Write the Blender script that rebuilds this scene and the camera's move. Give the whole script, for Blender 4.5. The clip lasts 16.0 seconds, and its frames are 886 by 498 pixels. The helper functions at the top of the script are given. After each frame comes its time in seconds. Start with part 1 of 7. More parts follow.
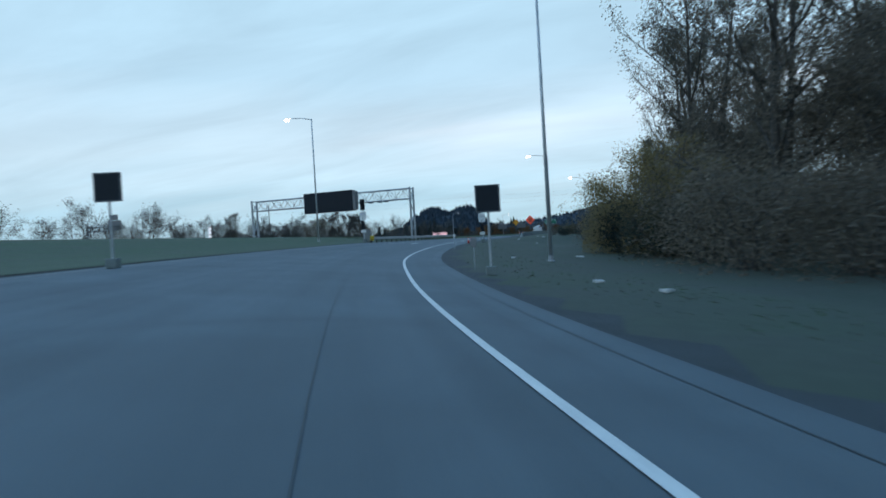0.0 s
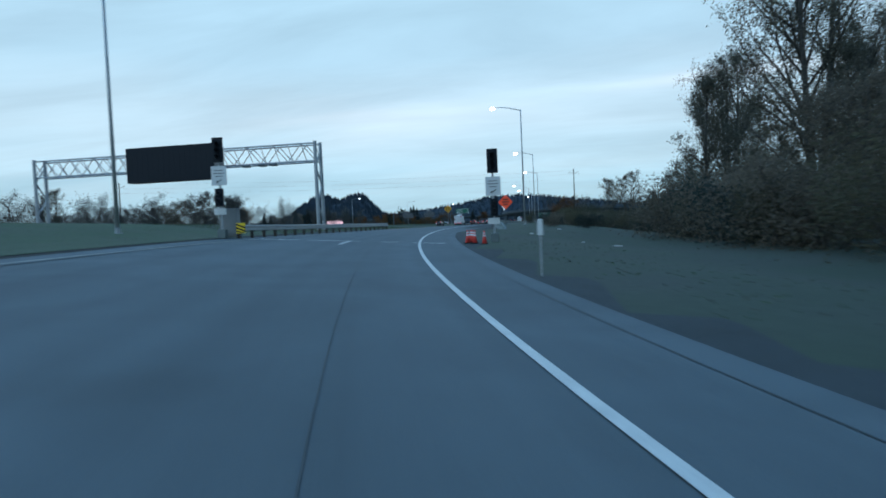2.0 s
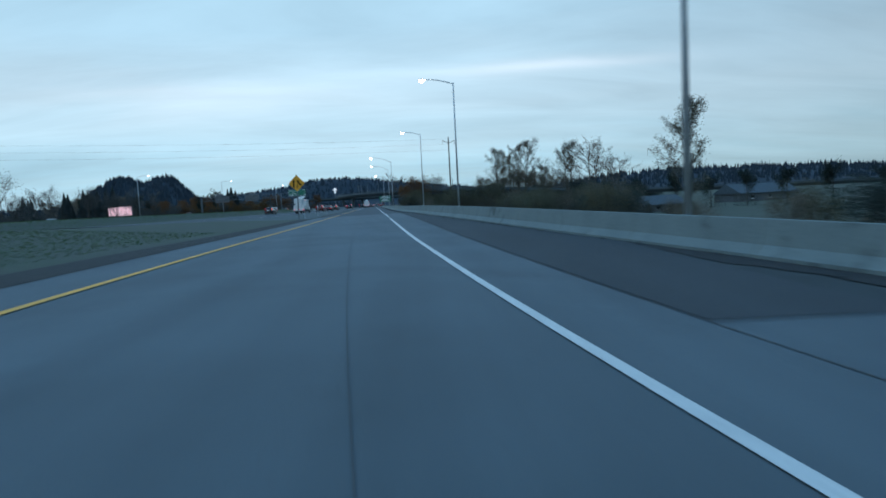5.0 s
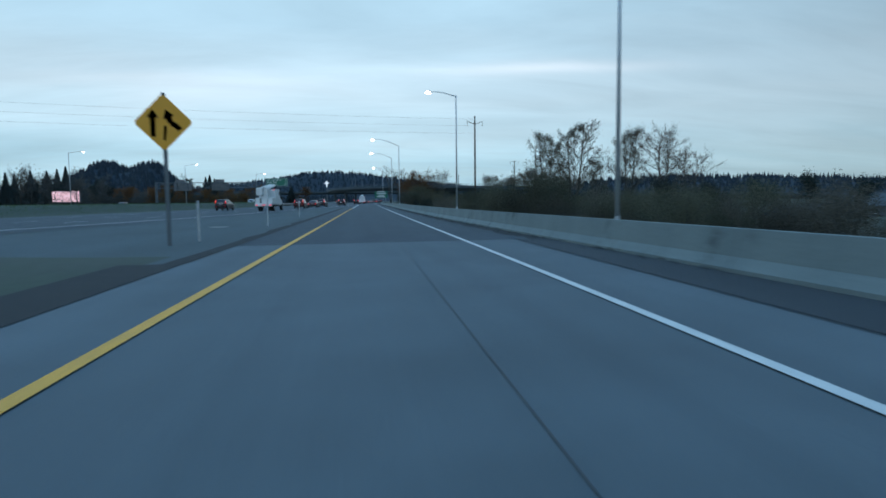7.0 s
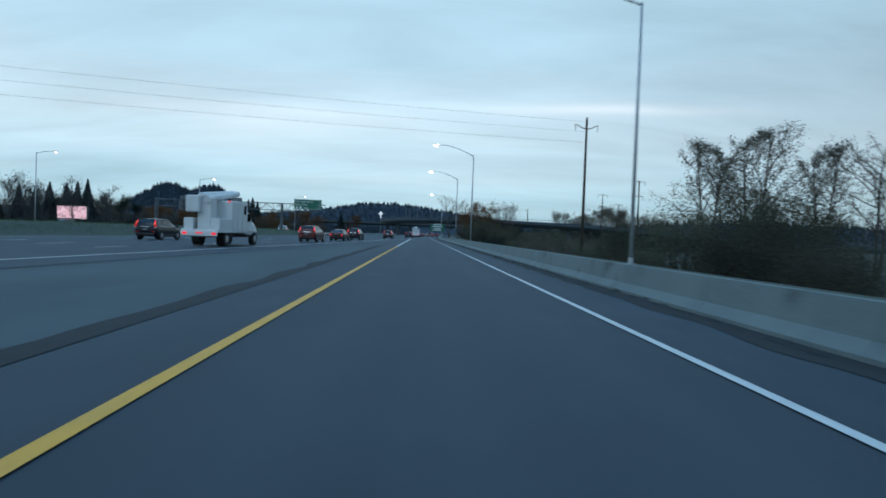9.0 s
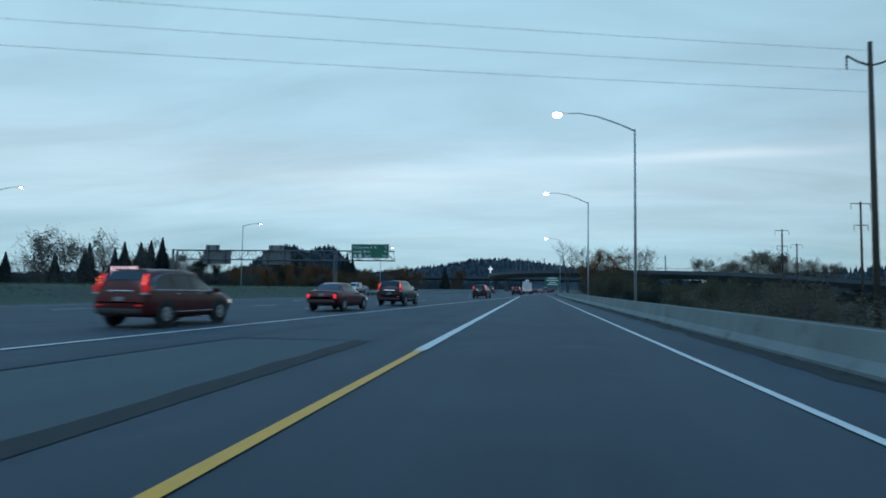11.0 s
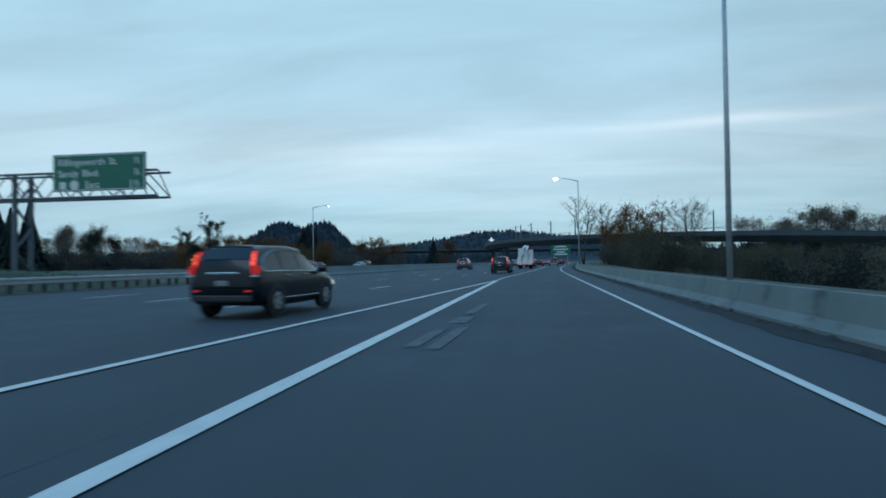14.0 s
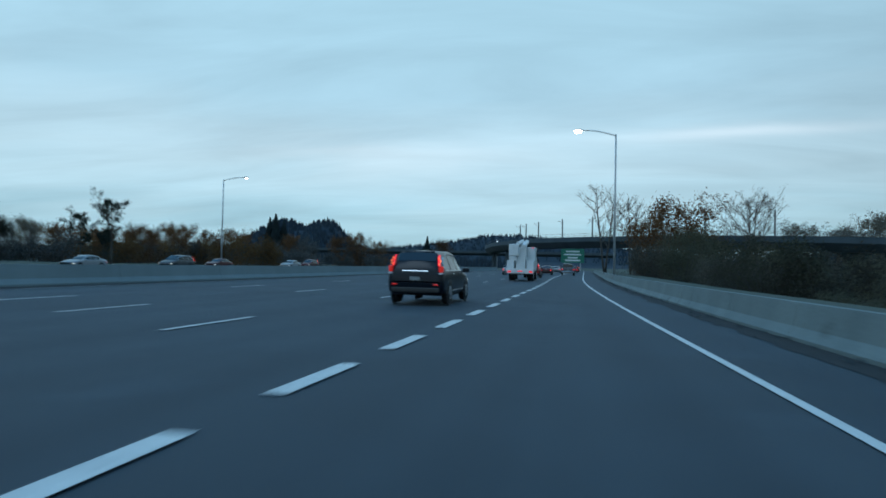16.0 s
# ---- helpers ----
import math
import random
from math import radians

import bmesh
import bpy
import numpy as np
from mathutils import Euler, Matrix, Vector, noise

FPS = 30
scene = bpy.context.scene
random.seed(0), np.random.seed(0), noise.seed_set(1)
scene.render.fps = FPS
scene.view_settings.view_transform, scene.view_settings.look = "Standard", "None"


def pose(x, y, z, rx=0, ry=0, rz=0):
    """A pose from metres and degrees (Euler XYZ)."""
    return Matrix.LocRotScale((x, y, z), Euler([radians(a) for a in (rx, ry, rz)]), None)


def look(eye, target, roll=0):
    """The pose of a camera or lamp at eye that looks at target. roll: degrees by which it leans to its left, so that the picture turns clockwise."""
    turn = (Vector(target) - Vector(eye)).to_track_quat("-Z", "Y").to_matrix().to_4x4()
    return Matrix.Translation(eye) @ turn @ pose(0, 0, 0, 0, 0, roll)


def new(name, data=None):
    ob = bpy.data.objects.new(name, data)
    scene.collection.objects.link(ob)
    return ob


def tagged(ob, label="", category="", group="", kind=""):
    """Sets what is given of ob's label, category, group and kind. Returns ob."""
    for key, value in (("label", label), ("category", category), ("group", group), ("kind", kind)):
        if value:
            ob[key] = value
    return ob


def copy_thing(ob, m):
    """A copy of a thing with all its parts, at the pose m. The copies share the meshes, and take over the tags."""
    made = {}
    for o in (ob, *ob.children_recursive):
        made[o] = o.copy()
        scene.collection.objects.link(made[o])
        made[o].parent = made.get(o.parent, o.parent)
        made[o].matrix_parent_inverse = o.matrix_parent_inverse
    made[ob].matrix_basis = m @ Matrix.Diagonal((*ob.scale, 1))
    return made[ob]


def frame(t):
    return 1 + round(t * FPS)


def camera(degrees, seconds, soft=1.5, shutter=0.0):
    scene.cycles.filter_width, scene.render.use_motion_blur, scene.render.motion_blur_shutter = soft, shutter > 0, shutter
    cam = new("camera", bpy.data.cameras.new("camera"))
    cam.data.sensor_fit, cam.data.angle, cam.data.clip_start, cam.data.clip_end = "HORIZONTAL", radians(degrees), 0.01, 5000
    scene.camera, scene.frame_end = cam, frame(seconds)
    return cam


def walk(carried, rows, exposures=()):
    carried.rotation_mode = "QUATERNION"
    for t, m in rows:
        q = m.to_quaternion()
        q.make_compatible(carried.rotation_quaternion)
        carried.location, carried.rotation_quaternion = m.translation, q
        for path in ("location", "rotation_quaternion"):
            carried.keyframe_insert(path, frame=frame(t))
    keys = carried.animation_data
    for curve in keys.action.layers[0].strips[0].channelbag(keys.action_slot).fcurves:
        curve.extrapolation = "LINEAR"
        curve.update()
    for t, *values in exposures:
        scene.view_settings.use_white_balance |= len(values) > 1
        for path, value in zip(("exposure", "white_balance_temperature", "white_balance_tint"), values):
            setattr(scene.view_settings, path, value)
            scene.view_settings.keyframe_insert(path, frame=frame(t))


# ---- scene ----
cam = camera(71.12, 16.0, soft=1.7, shutter=0.4)


def view(t, x, y, z, pitch, roll, yaw):
    """Heading in degrees to the right of +y, pitch upwards, roll to the left."""
    return t, pose(x, y, z) @ pose(0, 0, 0, 0, 0, -yaw) @ pose(0, 0, 0, 90 + pitch, 0, 0) @ pose(0, 0, 0, 0, 0, roll)


PATH = [
    (0, 33.554, -197.928, -0.525, -0.674, -3.317, -19.844),
    (0.5, 28.158, -188.340, -0.387, -1.071, -3.932, -18.475),
    (1, 23.300, -178.731, -0.243, -1.657, -2.244, -15.974),
    (1.5, 18.998, -168.965, -0.092, -2.047, -2.922, -12.065),
    (2, 15.249, -158.941, 0.070, -2.127, -2.486, -9.715),
    (2.5, 11.946, -148.820, 0.247, -2.605, -3.101, -7.661),
    (3, 9.035, -138.023, 0.452, -3.173, -4.033, -5.350),
    (3.5, 6.498, -127.008, 0.642, -3.743, -1.795, -2.625),
    (4, 4.528, -115.849, 0.776, -3.862, -3.599, 1.672),
    (4.2, 3.914, -111.374, 0.824, -4.253, -4.530, 4.148),
    (5.25, 1.662, -87.777, 1.056, -4.381, -2.549, 6.651),
    (6.3, 0.553, -63.819, 1.226, -4.509, -1.238, 9.154),
    (6.5, 0.417, -59.192, 1.248, -4.389, -1.421, 8.685),
    (7, 0.218, -47.566, 1.270, -4.532, -0.625, 7.011),
    (7.5, 0.052, -35.904, 1.269, -4.639, -1.260, 7.103),
    (8, 0.046, -23.994, 1.265, -5.858, -0.320, 6.391),
    (8.2, 0.026, -19.198, 1.265, -6.230, -0.315, 5.72),
    (8.5, 0.085, -11.991, 1.276, -3.35, 0.56, 4.39),
    (9, 0.06, 0.0, 1.303, -1.33, 2.15, 2.16),
    (9.5, 0.150, 11.947, 1.312, 1.045, 0.97, -3.02),
    (9.7, 0.16, 16.713, 1.317, 3.189, 0.15, -6.70),
    (10.75, 0.152, 41.438, 1.282, 3.507, 0.614, -8.088),
    (11.8, 0.301, 65.282, 1.280, 3.825, 1.176, -9.195),
    (12, 0.352, 69.679, 1.286, 3.306, 0.829, -9.535),
    (12.5, 0.455, 80.520, 1.305, 3.302, 1.086, -10.140),
    (13, 0.490, 91.268, 1.295, 3.405, 1.50, -9.49),
    (13.5, 0.515, 101.932, 1.288, 2.470, 0.457, -9.413),
    (14, 0.570, 112.515, 1.274, 1.178, -0.72, -8.714),
    (14.5, 0.575, 123.227, 1.264, 0.430, -1.257, -8.46),
    (15, 0.720, 134.124, 1.275, 2.180, -0.15, -10.04),
    (15.5, 0.801, 145.064, 1.284, 2.174, 0.977, -9.847),
    (16, 0.715, 155.971, 1.287, 1.451, 1.204, -9.471),
]
walk(cam, [view(*row) for row in PATH], exposures=[(0.0, 0.04, 6450, 17), (2.0, 0.0, 6250, 14), (4.5, -0.03, 6200, 13), (6.5, 0.0, 6350, 14), (7.6, -0.02, 6400, 15), (8.5, 0.08, 6450, 15), (9.0, 0.0, 6500, 15), (9.5, -0.12, 6450, 14), (12.0, -0.17, 6250, 11), (13.5, -0.16, 6250, 11), (14.5, -0.13, 6350, 12), (15.5, -0.13, 6300, 11), (16.0, -0.15, 6200, 9)])

# ---- daylight: dusk under a high overcast ----
world = bpy.data.worlds.new("dusk_sky")
scene.world = world
world.use_nodes = True
wt = world.node_tree
wt.nodes.clear()


def wnode(kind, **kw):
    n = wt.nodes.new(kind)
    for k, v in kw.items():
        n.inputs[k].default_value = v
    return n


sky = wt.nodes.new("ShaderNodeTexSky")
sky.sky_type = "NISHITA"
sky.sun_disc = False
sky.sun_elevation = radians(40)
sky.sun_rotation = radians(210)
sky.air_density, sky.dust_density, sky.ozone_density = 1.2, 0.2, 2.5
coord = wt.nodes.new("ShaderNodeTexCoord")
sep = wt.nodes.new("ShaderNodeSeparateXYZ")
wt.links.new(coord.outputs["Generated"], sep.inputs[0])
# cloud deck: directions projected on a flat layer, so that the streaks crowd towards the horizon
hi = wnode("ShaderNodeMath")
hi.operation = "MAXIMUM"
hi.inputs[1].default_value = 0.0
wt.links.new(sep.outputs["Z"], hi.inputs[0])
den = wt.nodes.new("ShaderNodeMath")
den.operation = "ADD"
den.inputs[1].default_value = 0.16
wt.links.new(hi.outputs[0], den.inputs[0])
div = wt.nodes.new("ShaderNodeVectorMath")
div.operation = "DIVIDE"
wt.links.new(coord.outputs["Generated"], div.inputs[0])
wt.links.new(den.outputs[0], div.inputs[1])
mapn = wt.nodes.new("ShaderNodeMapping")
mapn.inputs["Scale"].default_value = (0.45, 1.25, 0.0)
mapn.inputs["Rotation"].default_value = (0, 0, radians(-8))
wt.links.new(div.outputs[0], mapn.inputs[0])
cl = wnode("ShaderNodeTexNoise", Scale=1.15, Detail=6.0, Roughness=0.52, Distortion=0.35)
wt.links.new(mapn.outputs[0], cl.inputs["Vector"])
# height in the sky, waved by the cloud noise, picks the tone: blue air low down, a bright streak, then an even grey-blue deck
amp = wt.nodes.new("ShaderNodeMath")
amp.operation = "MULTIPLY_ADD"
amp.inputs[1].default_value, amp.inputs[2].default_value = 0.15, -0.075
wt.links.new(cl.outputs["Fac"], amp.inputs[0])
hz_ = wt.nodes.new("ShaderNodeMath")
hz_.operation = "ADD"
wt.links.new(sep.outputs["Z"], hz_.inputs[0])
wt.links.new(amp.outputs[0], hz_.inputs[1])
ramp = wt.nodes.new("ShaderNodeValToRGB")
tones = [(0.0, (0.283, 0.499, 0.610)), (0.05, (0.352, 0.568, 0.664)), (0.10, (0.437, 0.637, 0.722)), (0.155, (0.487, 0.672, 0.748)), (0.205, (0.465, 0.658, 0.742)),
         (0.26, (0.408, 0.621, 0.722)), (0.38, (0.408, 0.641, 0.748)), (0.50, (0.378, 0.650, 0.790)), (0.64, (0.208, 0.568, 0.950)), (1.0, (0.151, 0.507, 1.000))]
els = ramp.color_ramp.elements
while len(els) < len(tones):
    els.new(0.5)
for e, (p_, c_) in zip(els, tones):
    e.position, e.color = p_, (*c_, 1)
wt.links.new(hz_.outputs[0], ramp.inputs[0])
cl2 = wnode("ShaderNodeTexNoise", Scale=1.7, Detail=8.0, Roughness=0.56, Distortion=0.5)
wt.links.new(mapn.outputs[0], cl2.inputs["Vector"])
veil = wt.nodes.new("ShaderNodeMapRange")
veil.inputs["From Min"].default_value, veil.inputs["From Max"].default_value = 0.3, 0.7
veil.inputs["To Min"].default_value, veil.inputs["To Max"].default_value = 0.86, 1.10
wt.links.new(cl2.outputs["Fac"], veil.inputs["Value"])
# the sky is duller towards the east, away from the last light
east = wt.nodes.new("ShaderNodeMapRange")
east.interpolation_type = "SMOOTHSTEP"
east.inputs["From Min"].default_value, east.inputs["From Max"].default_value = 0.08, 0.75
east.inputs["To Min"].default_value, east.inputs["To Max"].default_value = 1.0, 0.66
wt.links.new(sep.outputs["X"], east.inputs["Value"])
veil_east = wt.nodes.new("ShaderNodeMath")
veil_east.operation = "MULTIPLY"
wt.links.new(veil.outputs[0], veil_east.inputs[0])
wt.links.new(east.outputs[0], veil_east.inputs[1])
mix = wt.nodes.new("ShaderNodeVectorMath")
mix.operation = "MULTIPLY"
wt.links.new(ramp.outputs[0], mix.inputs[0])
wt.links.new(veil_east.outputs[0], mix.inputs[1])
# two brighter breaks in the deck over the far hills: a broad soft one and a thin long streak
azim = wt.nodes.new("ShaderNodeMath")
azim.operation = "ARCTAN2"
wt.links.new(sep.outputs["X"], azim.inputs[0])
wt.links.new(sep.outputs["Y"], azim.inputs[1])


def wmath(op, a, b=None, c=None):
    n = wt.nodes.new("ShaderNodeMath")
    n.operation = op
    for k, v in enumerate((a, b, c)):
        if v is None:
            continue
        if isinstance(v, (int, float)):
            n.inputs[k].default_value = v
        else:
            wt.links.new(v, n.inputs[k])
    return n.outputs[0]


def cloud_break(az, half_az, height, half_height, wave):
    """A soft-edged brighter place in the cloud deck, ragged by the cloud noise."""
    ragged = wmath("MULTIPLY_ADD", cl.outputs["Fac"], wave, -0.5 * wave)
    u = wmath("DIVIDE", wmath("SUBTRACT", azim.outputs[0], radians(az)), radians(half_az))
    v = wmath("DIVIDE", wmath("ADD", wmath("SUBTRACT", sep.outputs["Z"], height), ragged), half_height)
    r = wmath("ADD", wmath("MULTIPLY", u, u), wmath("MULTIPLY", v, v))
    return wmath("EXPONENT", wmath("MULTIPLY", r, -1.0))


breaks = wmath("ADD", wmath("MULTIPLY", cloud_break(-14, 13, 0.172, 0.026, 0.10), 0.085), wmath("MULTIPLY", cloud_break(16, 9.5, 0.196, 0.0105, 0.045), 0.14))
lit = wt.nodes.new("ShaderNodeVectorMath")
lit.operation = "MULTIPLY_ADD"
lit.inputs[0].default_value = (1.25, 0.98, 0.88)
wt.links.new(breaks, lit.inputs[1])
wt.links.new(mix.outputs[0], lit.inputs[2])
bg_sky = wnode("ShaderNodeBackground", Strength=0.012)
bg_cloud = wnode("ShaderNodeBackground", Strength=1.13)
wt.links.new(sky.outputs[0], bg_sky.inputs["Color"])
wt.links.new(lit.outputs[0], bg_cloud.inputs["Color"])
add = wt.nodes.new("ShaderNodeAddShader")
wt.links.new(bg_sky.outputs[0], add.inputs[0])
wt.links.new(bg_cloud.outputs[0], add.inputs[1])
wout = wt.nodes.new("ShaderNodeOutputWorld")
wt.links.new(add.outputs[0], wout.inputs["Surface"])

sun_data = bpy.data.lights.new("sun", "SUN")
sun_data.energy, sun_data.angle, sun_data.color = 0.5, radians(25), (0.70, 0.88, 1.0)
sun = new("sun", sun_data)
sun.matrix_world = look((0, 0, 0), (0.35, 0.6, -0.8))

# ---- materials ----
def material(name, colour, rough=0.8, metal=0.0, vary=0.0, scale=1.0, fine=0.0, fine_scale=30.0, bump=0.0, bump_scale=40.0,
             second=None, streak=None, by_object=0.0, by_island=0.0, spec=0.5, lane=None, glow=None, power=0.0, coat=0.0, blotch=None, thin=0.0):
    """A surface whose colour drifts at two scales towards `second`, with fine relief; `thin` is the share of light that a leaf lets through."""
    m = bpy.data.materials.new(name)
    m.use_nodes = True
    t = m.node_tree
    b = t.nodes["Principled BSDF"]
    b.inputs["Roughness"].default_value, b.inputs["Metallic"].default_value = rough, metal
    b.inputs["Specular IOR Level"].default_value = spec
    b.inputs["Coat Weight"].default_value = coat
    b.inputs["Base Color"].default_value = (*colour, 1)
    geo = t.nodes.new("ShaderNodeNewGeometry")
    out = None
    if vary or fine:
        mp = t.nodes.new("ShaderNodeMapping")
        mp.inputs["Scale"].default_value = streak or (1, 1, 1)
        if lane:
            uv = t.nodes.new("ShaderNodeUVMap")
            uv.uv_map = "lane"
            mp.inputs["Scale"].default_value = lane
            t.links.new(uv.outputs[0], mp.inputs[0])
        else:
            t.links.new(geo.outputs["Position"], mp.inputs[0])
        n1 = t.nodes.new("ShaderNodeTexNoise")
        n1.inputs["Scale"].default_value, n1.inputs["Detail"].default_value = scale, 5
        t.links.new(mp.outputs[0], n1.inputs["Vector"])
        n2 = t.nodes.new("ShaderNodeTexNoise")
        n2.inputs["Scale"].default_value, n2.inputs["Detail"].default_value = fine_scale, 3
        t.links.new(geo.outputs["Position"], n2.inputs["Vector"])
        r1 = t.nodes.new("ShaderNodeMapRange")
        r1.inputs["From Min"].default_value, r1.inputs["From Max"].default_value = 0.3, 0.7
        r1.inputs["To Max"].default_value = vary
        t.links.new(n1.outputs["Fac"], r1.inputs["Value"])
        mx = t.nodes.new("ShaderNodeMixRGB")
        mx.inputs[1].default_value, mx.inputs[2].default_value = (*colour, 1), (*(second or [c * 0.5 for c in colour]), 1)
        t.links.new(r1.outputs[0], mx.inputs[0])
        r2 = t.nodes.new("ShaderNodeMapRange")
        r2.inputs["From Min"].default_value, r2.inputs["From Max"].default_value = 0.25, 0.75
        r2.inputs["To Min"].default_value, r2.inputs["To Max"].default_value = 1 - fine, 1 + fine
        t.links.new(n2.outputs["Fac"], r2.inputs["Value"])
        mu = t.nodes.new("ShaderNodeVectorMath")
        mu.operation = "MULTIPLY"
        t.links.new(mx.outputs[0], mu.inputs[0])
        t.links.new(r2.outputs[0], mu.inputs[1])
        out = mu.outputs[0]
        if lane:
            n3 = t.nodes.new("ShaderNodeTexNoise")
            n3.inputs["Scale"].default_value, n3.inputs["Detail"].default_value, n3.inputs["Distortion"].default_value = 0.28, 5, 0.8
            t.links.new(geo.outputs["Position"], n3.inputs["Vector"])
            r4 = t.nodes.new("ShaderNodeMapRange")
            r4.inputs["From Min"].default_value, r4.inputs["From Max"].default_value = 0.3, 0.7
            r4.inputs["To Min"].default_value, r4.inputs["To Max"].default_value = 0.84, 1.16
            t.links.new(n3.outputs["Fac"], r4.inputs["Value"])
            mu2 = t.nodes.new("ShaderNodeVectorMath")
            mu2.operation = "MULTIPLY"
            t.links.new(out, mu2.inputs[0])
            t.links.new(r4.outputs[0], mu2.inputs[1])
            out = mu2.outputs[0]
    if blotch:
        # stains with sharp, ragged borders
        n4 = t.nodes.new("ShaderNodeTexNoise")
        n4.inputs["Scale"].default_value, n4.inputs["Detail"].default_value, n4.inputs["Roughness"].default_value = blotch[0], 6, 0.65
        t.links.new(geo.outputs["Position"], n4.inputs["Vector"])
        r5 = t.nodes.new("ShaderNodeMapRange")
        r5.inputs["From Min"].default_value, r5.inputs["From Max"].default_value = blotch[2], blotch[2] + 0.09
        r5.inputs["To Min"].default_value, r5.inputs["To Max"].default_value = 1.0, blotch[1]
        t.links.new(n4.outputs["Fac"], r5.inputs["Value"])
        mu3 = t.nodes.new("ShaderNodeVectorMath")
        mu3.operation = "MULTIPLY"
        t.links.new(out, mu3.inputs[0])
        t.links.new(r5.outputs[0], mu3.inputs[1])
        out = mu3.outputs[0]
    for amount, socket in ((by_object, "o"), (by_island, "i")):
        if amount:
            src = t.nodes.new("ShaderNodeObjectInfo").outputs["Random"] if socket == "o" else geo.outputs["Random Per Island"]
            r3 = t.nodes.new("ShaderNodeMapRange")
            r3.inputs["To Min"].default_value, r3.inputs["To Max"].default_value = 1 - amount, 1 + amount
            t.links.new(src, r3.inputs["Value"])
            mu = t.nodes.new("ShaderNodeVectorMath")
            mu.operation = "MULTIPLY"
            if out:
                t.links.new(out, mu.inputs[0])
            else:
                mu.inputs[0].default_value = colour
            t.links.new(r3.outputs[0], mu.inputs[1])
            out = mu.outputs[0]
    if out:
        t.links.new(out, b.inputs["Base Color"])
    if bump:
        nb = t.nodes.new("ShaderNodeTexNoise")
        nb.inputs["Scale"].default_value, nb.inputs["Detail"].default_value = bump_scale, 4
        t.links.new(geo.outputs["Position"], nb.inputs["Vector"])
        bp = t.nodes.new("ShaderNodeBump")
        bp.inputs["Strength"].default_value, bp.inputs["Distance"].default_value = bump, 0.02
        t.links.new(nb.outputs["Fac"], bp.inputs["Height"])
        t.links.new(bp.outputs[0], b.inputs["Normal"])
    if glow:
        b.inputs["Emission Color"].default_value = (*glow, 1)
        b.inputs["Emission Strength"].default_value = power
    if thin:
        tr = t.nodes.new("ShaderNodeBsdfTranslucent")
        tr.inputs["Color"].default_value = (*colour, 1)
        if out:
            t.links.new(out, tr.inputs["Color"])
        mix = t.nodes.new("ShaderNodeMixShader")
        mix.inputs[0].default_value = thin
        t.links.new(b.outputs[0], mix.inputs[1])
        t.links.new(tr.outputs[0], mix.inputs[2])
        t.links.new(mix.outputs[0], t.nodes["Material Output"].inputs["Surface"])
    return m


M = {}
M["asphalt"] = material("asphalt", (0.0215, 0.0325, 0.0425), 0.80, vary=0.7, scale=0.35, fine=0.25, fine_scale=60, bump=0.5, bump_scale=90,
                        second=(0.041, 0.056, 0.068), lane=(2.2, 0.02, 1), blotch=(0.35, 1.28, 0.585))
M["concrete_road"] = material("concrete_road", (0.088, 0.110, 0.121), 0.80, vary=0.75, scale=0.45, fine=0.16, fine_scale=50, bump=0.4, bump_scale=70,
                              second=(0.052, 0.068, 0.077), lane=(1.9, 0.02, 1), blotch=(0.3, 0.86, 0.60))
M["old_pavement"] = material("old_pavement", (0.044, 0.060, 0.063), 0.92, vary=0.9, scale=0.35, fine=0.25, fine_scale=35, bump=0.5, bump_scale=60,
                             second=(0.068, 0.090, 0.097), streak=(1, 0.25, 1))
M["shoulder"] = material("shoulder_asphalt", (0.036, 0.042, 0.047), 0.9, vary=0.8, scale=0.7, fine=0.3, fine_scale=40, bump=0.6, bump_scale=60,
                         second=(0.024, 0.028, 0.032), streak=(1, 0.2, 1))
M["debris"] = material("dark_leaf_litter", (0.012, 0.014, 0.016), 0.95, vary=0.9, scale=2.0, fine=0.4, fine_scale=25, bump=0.9, bump_scale=30, second=(0.022, 0.022, 0.021))
M["gravel"] = material("gravel", (0.036, 0.044, 0.047), 0.95, vary=0.9, scale=0.8, fine=0.4, fine_scale=25, bump=0.9, bump_scale=30,
                       second=(0.024, 0.030, 0.031))
M["ground"] = material("rough_grass_ground", (0.034, 0.052, 0.031), 0.95, vary=0.95, scale=0.20, fine=0.14, fine_scale=3, bump=0.10, bump_scale=22,
                       second=(0.042, 0.049, 0.040))
M["bank_grass"] = material("bank_grass", (0.034, 0.066, 0.028), 0.95, vary=0.9, scale=0.25, fine=0.3, fine_scale=5, bump=0.15, bump_scale=22, second=(0.046, 0.062, 0.038))
M["white_paint"] = material("road_paint_white", (0.62, 0.60, 0.56), 0.6, vary=0.5, scale=2.5, fine=0.2, fine_scale=25, second=(0.38, 0.38, 0.37))
M["faded_paint"] = material("road_paint_faded", (0.28, 0.26, 0.22), 0.7, vary=0.9, scale=1.5, fine=0.3, fine_scale=25, second=(0.13, 0.13, 0.125))
M["worn_paint"] = material("road_paint_traces", (0.082, 0.092, 0.100), 0.75, vary=1.0, scale=2.2, fine=0.4, fine_scale=12, second=(0.030, 0.042, 0.052))
M["yellow_paint"] = material("road_paint_yellow", (0.74, 0.33, 0.020), 0.6, vary=0.5, scale=2.0, fine=0.2, fine_scale=25, second=(0.50, 0.24, 0.03))
M["stud"] = material("stud_reflector", (0.75, 0.76, 0.76), 0.25, vary=0.2, scale=20)
M["seam"] = material("tar_seam", (0.042, 0.052, 0.058), 0.7, vary=0.4, scale=3, fine=0.3)
